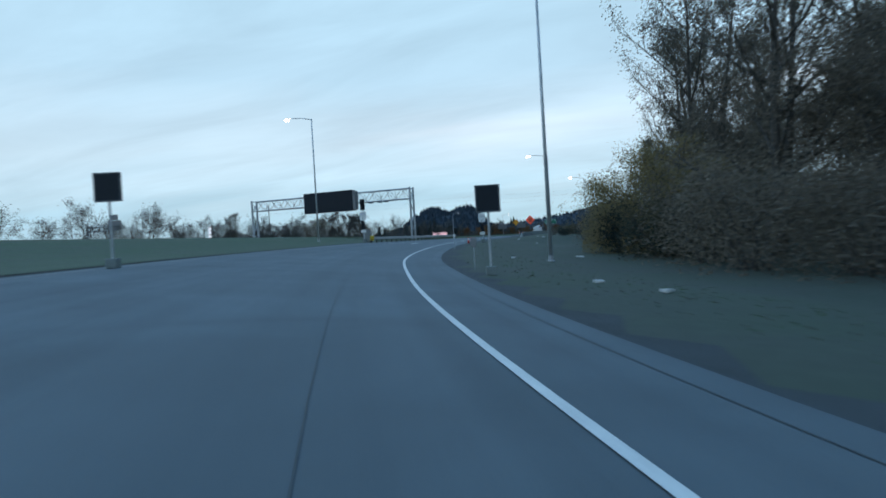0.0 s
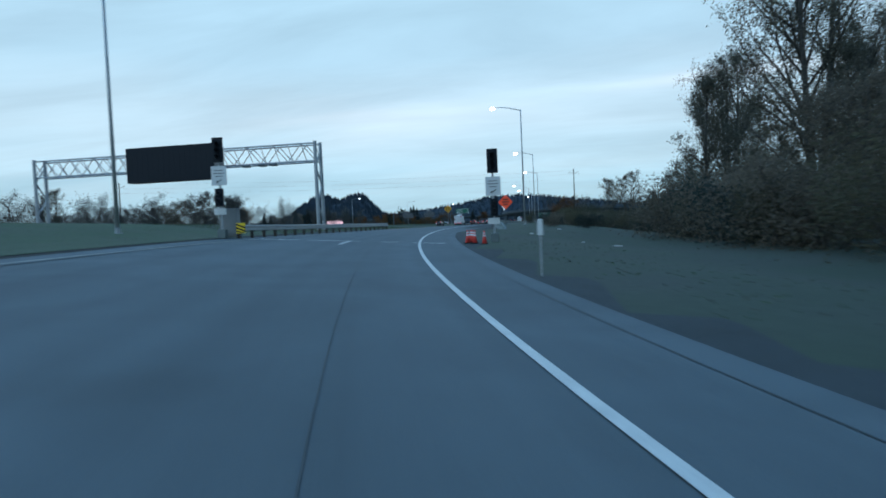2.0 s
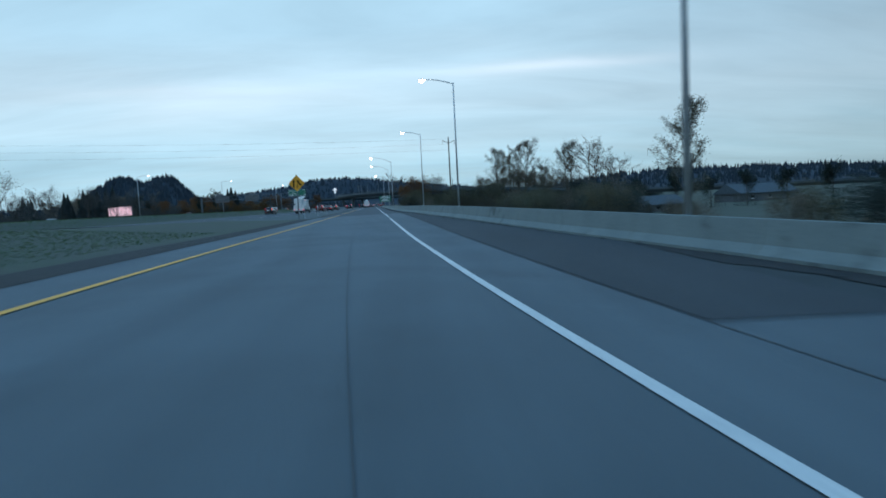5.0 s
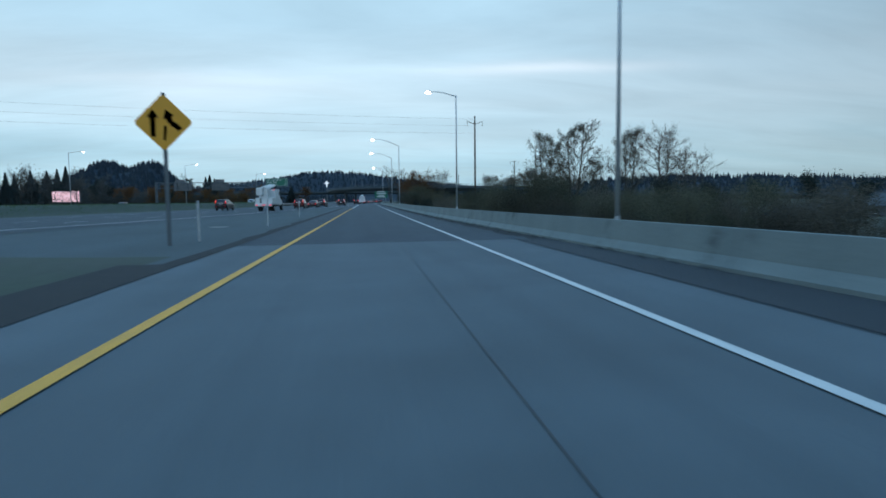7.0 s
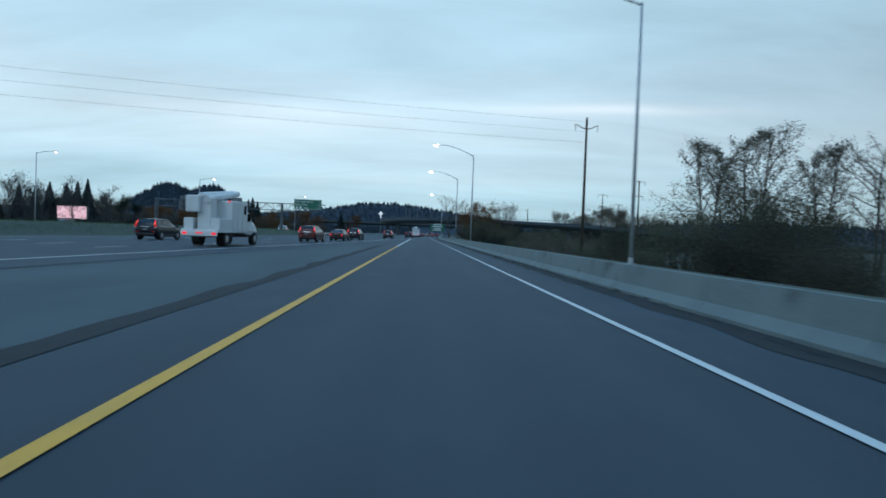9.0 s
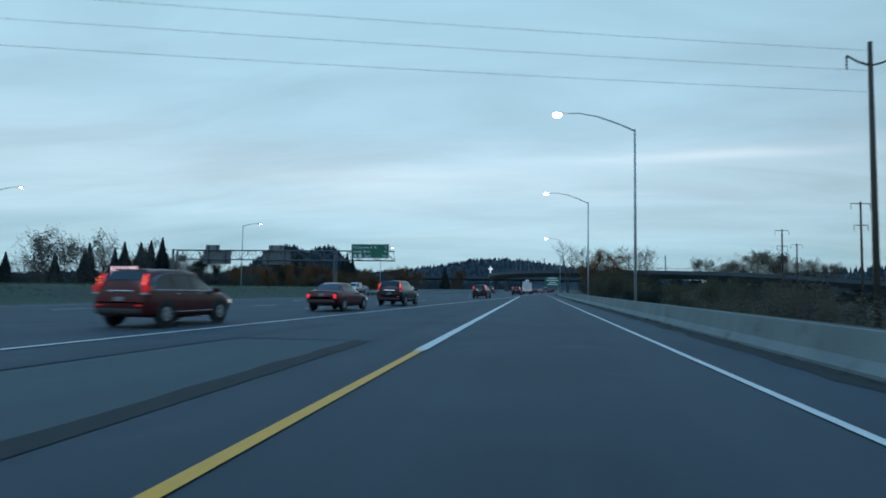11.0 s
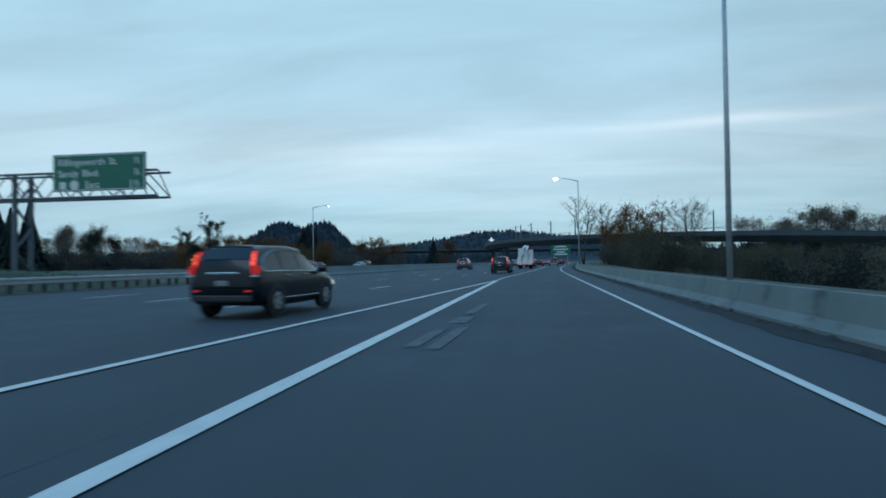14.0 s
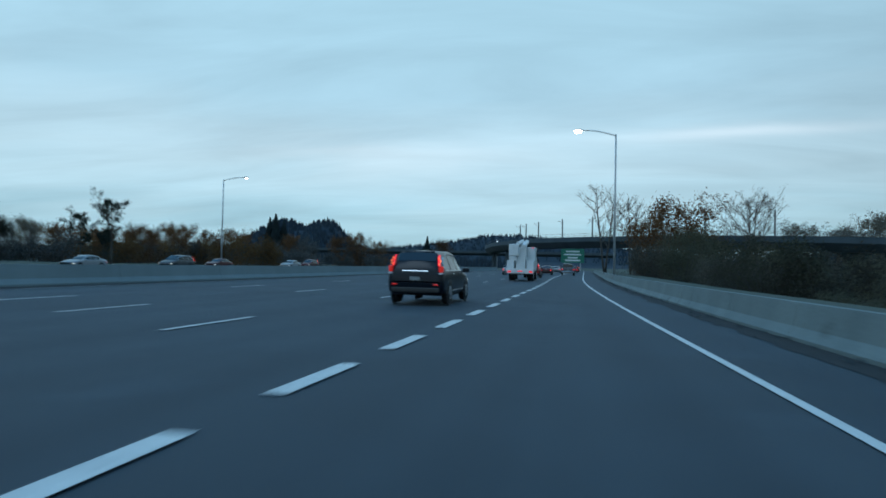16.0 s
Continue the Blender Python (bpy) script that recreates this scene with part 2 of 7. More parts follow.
M["concrete"] = material("barrier_concrete", (0.158, 0.190, 0.184), 0.85, vary=0.9, scale=0.7, fine=0.16, fine_scale=18, bump=0.35, bump_scale=30,
                         second=(0.112, 0.140, 0.140), streak=(1, 1, 0.35), blotch=(0.9, 0.5, 0.585))
M["concrete_pale"] = material("median_barrier_concrete", (0.205, 0.25, 0.26), 0.85, vary=0.8, scale=0.5, fine=0.12, fine_scale=18, bump=0.3, bump_scale=30, second=(0.15, 0.19, 0.20), streak=(1, 1, 0.35))
M["galv"] = material("galvanised_steel", (0.38, 0.41, 0.43), 0.5, 0.4, vary=0.5, scale=3, fine=0.12, fine_scale=40, second=(0.24, 0.25, 0.26))
M["galv_dark"] = material("weathered_steel", (0.115, 0.135, 0.15), 0.6, 0.4, vary=0.6, scale=3, fine=0.15, second=(0.07, 0.085, 0.095))
M["black"] = material("black_panel", (0.007, 0.011, 0.017), 0.6, vary=0.5, scale=3, second=(0.011, 0.016, 0.023), spec=0.25)
M["timber"] = material("dark_timber", (0.060, 0.048, 0.038), 0.9, vary=0.7, scale=4, fine=0.3, streak=(4, 4, 0.4))
M["sign_green"] = material("sign_green", (0.006, 0.125, 0.080), 0.45, vary=0.3, scale=2, second=(0.006, 0.10, 0.066))
M["sign_white"] = material("sign_white", (0.62, 0.64, 0.64), 0.5, vary=0.3, scale=2, second=(0.5, 0.52, 0.52))
M["sign_yellow"] = material("sign_yellow", (0.66, 0.29, 0.012), 0.45, vary=0.3, scale=2.5, second=(0.55, 0.24, 0.012))
M["hazard_yellow"] = material("hazard_plate_yellow", (0.80, 0.56, 0.02), 0.45, vary=0.2, scale=2.5, second=(0.70, 0.48, 0.02))
M["cabinet_grey"] = material("cabinet_grey_paint", (0.20, 0.215, 0.22), 0.55, 0.1, vary=0.4, scale=2.5, second=(0.15, 0.16, 0.165))
# faint emission added so that the unlit fabric sign looks brighter
M["sign_orange_glowing"] = material("sign_orange_glowing", (0.86, 0.085, 0.025), 0.5, vary=0.25, scale=2, second=(0.74, 0.07, 0.02), glow=(0.9, 0.06, 0.02), power=0.10)
M["sign_black"] = material("sign_black", (0.014, 0.014, 0.015), 0.5, vary=0.2, scale=3)
M["sign_back"] = material("sign_back_aluminium", (0.17, 0.175, 0.18), 0.55, 0.3, vary=0.5, scale=1.5, second=(0.12, 0.125, 0.13))
M["lamp_glow"] = material("lamp_glow", (1.0, 0.9, 0.75), 0.5, glow=(1.0, 0.86, 0.66), power=26.0)
M["lamp_white"] = material("lamp_glow_white", (1.0, 0.97, 0.9), 0.5, glow=(0.93, 0.98, 1.0), power=14.0)
M["bark"] = material("bark", (0.075, 0.068, 0.060), 0.95, vary=0.7, scale=5, fine=0.3, fine_scale=20, bump=0.8, bump_scale=15, second=(0.03, 0.027, 0.024))
M["leaf_olive"] = material("leaves_olive", (0.105, 0.096, 0.062), 0.9, spec=0.1, by_island=0.22, by_object=0.15, thin=0.45)
M["leaf_brown"] = material("leaves_brown", (0.165, 0.138, 0.107), 0.9, spec=0.1, by_island=0.25, by_object=0.2, thin=0.45)
M["leaf_gold"] = material("leaves_gold", (0.125, 0.070, 0.030), 0.9, spec=0.1, by_island=0.3, by_object=0.2, thin=0.45)
M["leaf_dark"] = material("leaves_dark", (0.026, 0.036, 0.030), 0.9, spec=0.1, by_island=0.35, by_object=0.2, thin=0.45)
M["conifer"] = material("conifer_needles", (0.018, 0.032, 0.032), 0.85, by_island=0.35)
M["leaf_haze"] = material("leaves_and_twigs_grey", (0.080, 0.078, 0.074), 0.9, spec=0.1, by_island=0.4, by_object=0.25, thin=0.45)
# distant hills: the blue of the air haze is mixed into their colour
M["hazed_hill"] = material("hazed_wooded_hill", (0.012, 0.024, 0.038), 0.95, vary=0.8, scale=0.02, fine=0.3, fine_scale=0.1, second=(0.019, 0.033, 0.045))
M["bridge"] = material("bridge_concrete", (0.058, 0.078, 0.092), 0.9, vary=0.7, scale=0.3, fine=0.12, fine_scale=8, second=(0.036, 0.048, 0.058), streak=(1, 1, 0.3))
M["leaf_mid"] = material("leaves_faded_green", (0.118, 0.113, 0.088), 0.9, spec=0.1, by_island=0.35, by_object=0.2, thin=0.45)
M["hedge_brown"] = material("scrub_leaves_brown", (0.096, 0.085, 0.067), 0.9, by_island=0.12, by_object=0.45, spec=0.08, thin=0.45)
M["hedge_olive"] = material("scrub_leaves_olive", (0.086, 0.084, 0.058), 0.9, by_island=0.12, by_object=0.45, spec=0.08, thin=0.45)
M["leaf_willow"] = material("leaves_willow", (0.235, 0.180, 0.088), 0.9, spec=0.1, by_island=0.2, by_object=0.15, thin=0.45)
M["leaf_rust"] = material("leaves_rust", (0.145, 0.072, 0.034), 0.9, spec=0.1, by_island=0.3, by_object=0.25, thin=0.45)
M["hedge_dark"] = material("scrub_leaves_dark", (0.040, 0.050, 0.045), 0.9, by_island=0.12, by_object=0.35, spec=0.08, thin=0.45)
M["grass"] = material("grass_blades", (0.085, 0.125, 0.066), 0.9, spec=0.1, by_island=0.3, thin=0.45)
M["dry_grass"] = material("dry_grass_blades", (0.110, 0.112, 0.090), 0.9, spec=0.1, by_island=0.3, thin=0.45)
M["rubber"] = material("tyre_rubber", (0.012, 0.012, 0.013), 0.85, vary=0.4, scale=8)
M["alloy"] = material("wheel_alloy", (0.42, 0.43, 0.44), 0.35, 0.8, vary=0.3, scale=6)
M["car_glass"] = material("car_glass", (0.006, 0.008, 0.011), 0.06, spec=0.6)
M["tail_red"] = material("tail_lamp_lit", (0.5, 0.01, 0.008), 0.3, glow=(1.0, 0.03, 0.05), power=0.95)
M["tail_hot"] = material("tail_lamp_cell", (0.6, 0.1, 0.03), 0.3, glow=(1.0, 0.20, 0.06), power=2.2)
# weak emission, also worn by unlit tail lights and bumper reflectors
M["tail_dim"] = material("tail_lamp_lens", (0.22, 0.006, 0.006), 0.2, glow=(1.0, 0.03, 0.02), power=0.35)
M["tail_clear"] = material("tail_lamp_clear", (0.5, 0.5, 0.52), 0.2, vary=0.2, scale=9)
M["head_lamp"] = material("head_lamp", (0.8, 0.8, 0.75), 0.2, glow=(1.0, 0.93, 0.75), power=0.35)
M["chrome"] = material("chrome_trim", (0.6, 0.61, 0.62), 0.15, 1.0)
M["trim_black"] = material("black_plastic_trim", (0.018, 0.018, 0.019), 0.6, vary=0.3, scale=6)
for key, col in (("black", (0.003, 0.006, 0.012)), ("white", (0.52, 0.53, 0.54)), ("maroon", (0.085, 0.014, 0.014)), ("silver", (0.28, 0.29, 0.30)), ("grey", (0.075, 0.08, 0.085)), ("blue", (0.016, 0.026, 0.055))):
    M["paint_" + key] = material("car_paint_" + key, col, 0.28, 0.0, vary=0.25, scale=1.5, spec=0.22, coat=0.12)
M["truck_white"] = material("truck_white_paint", (0.60, 0.61, 0.61), 0.4, vary=0.5, scale=1.6, fine=0.06, fine_scale=10, second=(0.45, 0.45, 0.44), streak=(1, 1, 0.4))
M["cone_orange"] = material("cone_orange", (0.66, 0.055, 0.04), 0.6, vary=0.4, scale=5, second=(0.5, 0.04, 0.035))
M["screen_pink"] = material("billboard_screen", (0.5, 0.3, 0.32), 0.5, glow=(1.0, 0.62, 0.68), power=0.75)
M["screen_white"] = material("billboard_screen_white", (0.6, 0.62, 0.65), 0.5, glow=(0.85, 0.95, 1.0), power=0.9)
M["roofing"] = material("grey_roofing", (0.052, 0.072, 0.088), 0.8, vary=0.5, scale=1.2, fine=0.15)
M["siding"] = material("pale_siding", (0.075, 0.085, 0.095), 0.8, vary=0.4, scale=0.8, fine=0.1)
M["litter"] = material("pale_litter", (0.55, 0.56, 0.56), 0.7, vary=0.4, scale=8)
M["wire"] = material("power_wire", (0.05, 0.055, 0.06), 0.6)
M["rail_steel"] = material("guardrail_steel", (0.40, 0.42, 0.43), 0.45, 0.55, vary=0.5, scale=2, fine=0.12, fine_scale=30, second=(0.26, 0.27, 0.28))


# ---- mesh helpers ----
def part(name, bm, mat, parent=None, label="", smooth=False):
    me = bpy.data.meshes.new(name)
    bm.to_mesh(me)
    bm.free()
    if smooth:
        for p in me.polygons:
            p.use_smooth = True
    me.materials.append(M[mat] if isinstance(mat, str) else mat)
    ob = new(name, me)
    if parent:
        ob.parent = parent
    if label:
        ob["label"] = label
    return ob


def group_at(name, x=0, y=0, z=0, rz=0, **tags):
    ob = new(name)
    ob.empty_display_size = 0.2
    ob.matrix_basis = pose(x, y, z, 0, 0, rz)
    return tagged(ob, **tags)


def tube(bm, p0, p1, r0, r1=None, seg=8, cap=True):
    p0, p1, r1 = Vector(p0), Vector(p1), r0 if r1 is None else r1
    d = (p1 - p0)
    q = d.to_track_quat("Z", "Y")
    rings = []
    for p, r in ((p0, r0), (p1, r1)):
        rings.append([bm.verts.new(p + q @ Vector((r * math.cos(2 * math.pi * k / seg), r * math.sin(2 * math.pi * k / seg), 0))) for k in range(seg)])
    for k in range(seg):
        bm.faces.new((rings[0][k], rings[0][(k + 1) % seg], rings[1][(k + 1) % seg], rings[1][k]))
    if cap and seg > 2:
        bm.faces.new(rings[0][::-1])
        bm.faces.new(rings[1])
    return bm


def path_tube(bm, pts, radii, seg=8):
    rings = []
    for i, p in enumerate(pts):
        d = Vector(pts[min(i + 1, len(pts) - 1)]) - Vector(pts[max(i - 1, 0)])
        q = d.to_track_quat("Z", "Y")
        rings.append([bm.verts.new(Vector(p) + q @ Vector((radii[i] * math.cos(2 * math.pi * k / seg), radii[i] * math.sin(2 * math.pi * k / seg), 0))) for k in range(seg)])
    for a, b in zip(rings, rings[1:]):
        for k in range(seg):
            bm.faces.new((a[k], a[(k + 1) % seg], b[(k + 1) % seg], b[k]))
    bm.faces.new(rings[0][::-1])
    bm.faces.new(rings[-1])
    return bm


def box(bm, x0, x1, y0, y1, z0, z1, bevel=0.0):
    m = Matrix.LocRotScale(((x0 + x1) / 2, (y0 + y1) / 2, (z0 + z1) / 2), None, (x1 - x0, y1 - y0, z1 - z0))
    vs = bmesh.ops.create_cube(bm, size=1, matrix=m)["verts"]
    if bevel:
        es = list({e for v in vs for e in v.link_edges})
        bmesh.ops.bevel(bm, geom=es, offset=bevel, segments=2, affect="EDGES", profile=0.5)
    return bm


def curve(nodes):
    """A smooth x(y) through nodes (y, x)."""
    ys, xs = np.array([n[0] for n in nodes], float), np.array([n[1] for n in nodes], float)
    h, d = np.diff(ys), np.diff(xs) / np.diff(ys)
    m = np.concatenate([[d[0]], (d[:-1] * h[1:] + d[1:] * h[:-1]) / (h[1:] + h[:-1]), [d[-1]]])

    def f(y):
        y = np.asarray(y, float)
        i = np.clip(np.searchsorted(ys, y) - 1, 0, len(h) - 1)
        t = np.clip((y - ys[i]) / h[i], 0, 1)
        inside = (2 * t**3 - 3 * t**2 + 1) * xs[i] + (t**3 - 2 * t**2 + t) * h[i] * m[i] + (3 * t**2 - 2 * t**3) * xs[i + 1] + (t**3 - t**2) * h[i] * m[i + 1]
        return inside + np.where(y < ys[0], (y - ys[0]) * m[0], 0) + np.where(y > ys[-1], (y - ys[-1]) * m[-1], 0)

    return f


# ---- the plan: lines of the road as x(y) ----
ramp_z = curve([(-420, -4.2), (-260, -2.6), (-198, -1.80), (-169, -1.37), (-148.8, -1.03), (-127, -0.64), (-111.4, -0.46), (-87.8, -0.22), (-63.8, -0.05), (-45, 0), (0, 0), (500, 0)])
free_z = curve([(-600, 1.8), (-120, 1.55), (-90, 1.15), (-60, 0.65), (-30, 0.22), (0, 0.03), (30, 0), (120, 0), (600, 0)])


def bend(y):
    """The gentle right-hand bend of the motorway beyond the gore."""
    y = np.asarray(y, float)
    s = np.clip(y - 170, 0, 60)
    return 0.06 * s * s / 120 + np.where(y > 230, 0.06 * (y - 230), 0)


right_line_0 = curve([(-260, 78), (-230, 56), (-207, 41.0), (-192.6, 32.5), (-184.3, 28.1), (-175.5, 23.9), (-164.5, 19.1), (-157.9, 16.7), (-147.5, 13.5), (-132.4, 9.68),
                      (-121.2, 7.5), (-106.1, 5.3), (-94.3, 4.15), (-77, 3.4), (-60, 3.2), (-40, 3.18), (150, 3.18), (600, 3.18)])
ramp_width = curve([(-300, 8.8), (-126, 8.7), (-116, 7.8), (-102, 6.8), (-86, 6.2), (-70, 5.65), (-55, 5.35), (-40, 5.28), (60, 5.26), (153, 5.26)])


def left_line(y):
    y = np.asarray(y, float)
    sl = right_line_0(y + 0.5) - right_line_0(y - 0.5)
    return right_line_0(y) - ramp_width(y) * np.sqrt(1 + sl * sl)


bank = curve([(-400, 0.06), (-125, 0.06), (-105, 0.045), (-85, 0.025), (-62, 0.0), (0, 0), (500, 0)])
barrier_x0 = curve([(-101.5, 12.4), (-95, 10.3), (-82, 8.8), (-70, 7.6), (-57, 6.75), (-40, 6.1), (-12, 5.45), (8, 5.25), (40, 5.2), (80, 5.22), (120, 5.14), (150, 5.2), (175, 5.34), (600, 5.5)])


def right_line(y):
    return right_line_0(y) + bend(y)


def barrier_x(y):
    return barrier_x0(y) + bend(y)


merge_edge = curve([(153, -2.08), (158, -2.02), (164, -1.66), (170, -1.27), (177, -0.87), (184, -0.46), (192, 0.02), (205, 0.62), (220, 1.16), (235, 1.83)])


def main_edge(y):
    """The right-hand edge line of the motorway."""
    y = np.asarray(y, float)
    return np.where(y < 153, -2.08 - 0.0805 * (153 - y), np.where(y < 235, merge_edge(y), -0.27 + bend(y)))


def main_left(y):
    return main_edge(y) - 19.4


LANE = 4.5


def smoothstep(a, b, v):
    t = np.clip((v - a) / (b - a), 0, 1)
    return t * t * (3 - 2 * t)


def ramp_left_pave(y):
    return left_line(y) - 1.55


def ramp_right_pave(y):
    free = right_line(y) + 2.15 * np.sqrt(1 + (right_line(y + 0.5) - right_line(y - 0.5)) ** 2) + 0.11 * np.clip(y + 104, 0, 60)
    return np.where(y < -104, free, np.minimum(free, barrier_x(y) - 0.02))


def road_z(x, y):
    """Height of the pavement, ramp and motorway."""
    x, y = np.asarray(x, float), np.asarray(y, float)
    a, b = main_edge(y) + 1.5, ramp_left_pave(y) - 0.5
    k = smoothstep(0, 1, (x - a) / np.maximum(b - a, 1.0))
    drive = right_line_0(y) - 1.95
    tilt = bank(y) * np.clip(drive - x, -6.0, 9.0)
    return free_z(y) * (1 - k) + (ramp_z(y) + tilt) * k


def ground_z(x, y):
    x, y = np.asarray(x, float), np.asarray(y, float)
    z = road_z(x, y)
    k = smoothstep(-118, -92, y)
    edge = (ramp_right_pave(y) + 2.0) * (1 - k) + (barrier_x(y) + 7.5) * k
    drop = 0.9 + 2.6 * smoothstep(-110, -40, y)
    z = z - drop * smoothstep(0, 11, x - edge)
    z = z + 0.06 * np.sin(x * 0.31 + y * 0.17) * np.sin(y * 0.23 - x * 0.11) * smoothstep(0, 4, x - edge)
    # grassy median, a low mound until the concrete barrier begins
    m = main_left(y) - x
    z = z + 1.15 * smoothstep(2.5, 8, m) * (1 - smoothstep(13, 19, m)) * (1 - smoothstep(142, 160, y)) * smoothstep(-60, 0, y)
    # far plain settles to one level
    far = smoothstep(290, 620, np.hypot(x, y - 20))
    return z * (1 - far) + (-1.5) * far


def ground_under(x, y):
    """The ground sheet, kept below the pavements."""
    z = ground_z(x, y)
    lo, hi_ = main_left(y) - 26.0, ramp_right_pave(y)
    on_ramp = (x > ramp_left_pave(y) - 0.2) & (x < hi_ + 0.2)
    on_main = (x < main_edge(y) + 2.6) & (x > main_left(y) - 1.2)
    on_gore = (y > -32) & (x > main_edge(y)) & (x < hi_ + 0.2)
    return np.where(on_ramp | on_main | on_gore, z - 0.22, z)


def sheet(name, left, right, y0, y1, mat, step=3.0, cols=6, lift=0.0, zf=road_z):
    """A strip of pavement between two lines of the plan."""
    ys = np.linspace(y0, y1, max(2, int((y1 - y0) / step) + 1))
    bm = bmesh.new()
    rows = []
    for y in ys:
        a, b = float(left(y)), float(right(y))
        rows.append([bm.verts.new((x, y, float(zf(x, y)) + lift)) for x in np.linspace(a, b, cols)])
    lane = bm.loops.layers.uv.new("lane")
    for j, (p, q) in enumerate(zip(rows, rows[1:])):
        for k in range(cols - 1):
            f = bm.faces.new((p[k], p[k + 1], q[k + 1], q[k]))
            for lp, v, yy in zip(f.loops, (p[k], p[k + 1], q[k + 1], q[k]), (ys[j], ys[j], ys[j + 1], ys[j + 1])):
                lp[lane].uv = (v.co.x - float(right(yy)), yy)
    return part(name, bm, mat)


def line_at(f, off=0.0):
    return lambda y: f(y) + off


def stripe(f, width, y0, y1, mat, name="lane_marking", lift=0.014, off=0.0, step=2.0):
    """Road paint of a width along x = f(y) + off."""
    def half(s):
        def g(y):
            sl = (f(y + 0.5) - f(y - 0.5))
            return f(y) + off + s * width / 2 * math.sqrt(1 + float(sl) ** 2)
        return g
    return sheet(name, half(-1), half(1), y0, y1, mat, step=step, cols=2, lift=lift)

# ---- ground and pavements ----
def grid_axis(dense0, dense1, step, far0, far1, grow=1.25):
    a = list(np.arange(dense0, dense1 + 1e-6, step))
    s = step
    while a[-1] < far1:
        s *= grow
        a.append(a[-1] + s)
    s = step
    while a[0] > far0:
        s *= grow
        a.insert(0, a[0] - s)
    return np.array(a)


gx, gy = grid_axis(-90, 90, 1.5, -4200, 4200), grid_axis(-260, 320, 3.0, -2500, 4600)
GX, GY = np.meshgrid(gx, gy)
GZ = ground_under(GX, GY)
verts = np.stack([GX.ravel(), GY.ravel(), GZ.ravel()], 1)
nx, ny = len(gx), len(gy)
idx = np.arange(nx * ny).reshape(ny, nx)
faces = np.stack([idx[:-1, :-1].ravel(), idx[:-1, 1:].ravel(), idx[1:, 1:].ravel(), idx[1:, :-1].ravel()], 1)
gm = bpy.data.meshes.new("ground")
gm.from_pydata(verts.tolist(), [], faces.tolist())
gm.materials.append(M["ground"])
for p in gm.polygons:
    p.use_smooth = True
tagged(new("ground", gm), "rough autumn grass and bare soil beside the ramp", "ground", kind="structure")

SEAM_Y = -28.9
tagged(sheet("road_ramp", ramp_left_pave, ramp_right_pave, -255, SEAM_Y, "concrete_road"), "worn grey concrete on-ramp curving to the motorway", "road", kind="structure")
tagged(sheet("road_auxiliary", lambda y: np.maximum(ramp_left_pave(y), main_edge(y) + 2.3), ramp_right_pave, SEAM_Y, 420, "asphalt"), "dark asphalt merge lane beside a concrete barrier", "road", kind="structure")
tagged(sheet("road_motorway", line_at(main_left, -1.0), line_at(main_edge, 2.4), -420, 420, "asphalt", cols=8, lift=0.002), "dark asphalt motorway with four lanes", "road", kind="structure")
tagged(sheet("pavement_gore", lambda y: main_edge(y) + 2.0, lambda y: ramp_left_pave(y) + 0.15, -34, 62, "old_pavement", lift=-0.012), "old grey pavement wedge between ramp and motorway", "pavement", kind="structure")
tagged(sheet("pavement_gore_tip", lambda y: main_edge(y) + 2.2, lambda y: ramp_left_pave(y) + 0.1, 62, 112, "asphalt", lift=-0.004), "dark asphalt wedge of the gore", "pavement", kind="structure")
tagged(sheet("road_far_carriageway", line_at(main_left, -40), line_at(main_left, -20), -420, 420, "asphalt", cols=4, lift=0.05, zf=ground_z), "dark asphalt opposite carriageway", "road", kind="structure")
tagged(sheet("ground_bank", lambda y: main_edge(y) + 3.2, lambda y: ramp_left_pave(y) - 1.2, -250, -112, "bank_grass", lift=0.03, cols=10, zf=ground_z), "green grass bank between ramp and motorway", "grass bank", kind="structure")
# dirt strips along the ramp
tagged(sheet("pavement_gravel_verge", line_at(ramp_right_pave, -0.5), line_at(ramp_right_pave, 1.5), -250, -104, "gravel", lift=-0.015, cols=3, zf=ground_z), "gravel verge beside the ramp", "verge", kind="structure")
tagged(sheet("pavement_gravel_taper", line_at(ramp_right_pave, -0.3), lambda y: np.minimum(ramp_right_pave(y) + 1.5 + 0.5 * np.clip(y + 104, 0, 40), barrier_x(y) + 0.2), -104, -62, "gravel", lift=-0.006, cols=4, step=1.5), "gravel wedge between ramp and barrier", "verge", kind="structure")
tagged(sheet("pavement_gravel_edge", lambda y: ramp_left_pave(y) - 1.3, lambda y: ramp_left_pave(y) + 0.02, -235, -34, "debris", lift=0.008, cols=3), "dark soil strip along the ramp edge", "verge", kind="structure")
# narrow dark band of ragged width where gore and ramp meet
tagged(sheet("pavement_silt_edge", lambda y: ramp_left_pave(y) - 0.42 - 0.25 * noise.noise((y * 0.35, 7, 0)) - 0.12 * noise.noise((y * 1.6, 3, 0)), lambda y: ramp_left_pave(y) + 0.05, -34, 62, "debris", lift=0.008, cols=3, step=0.8), "narrow dark uneven strip along the edge of the gore", "verge", kind="structure")


def mark(ob, label, group="lane markings"):
    return tagged(ob, label, "road marking", group, "structure")


for y0, y1, paint in ((-255, -51.9, "white_paint"), (-51.4, -50.0, "white_paint"), (-50.0, -45.6, "faded_paint"), (-45.6, 420, "white_paint")):
    mark(stripe(right_line, 0.13, y0, y1, paint), "solid white edge line on the ramp" if paint == "white_paint" else "stretch of edge line worn almost away")
mark(stripe(left_line, 0.15, -255, -92, "faded_paint"), "worn pale edge line on the ramp")
mark(stripe(left_line, 0.16, -92, 60, "yellow_paint"), "solid yellow edge line on the ramp")
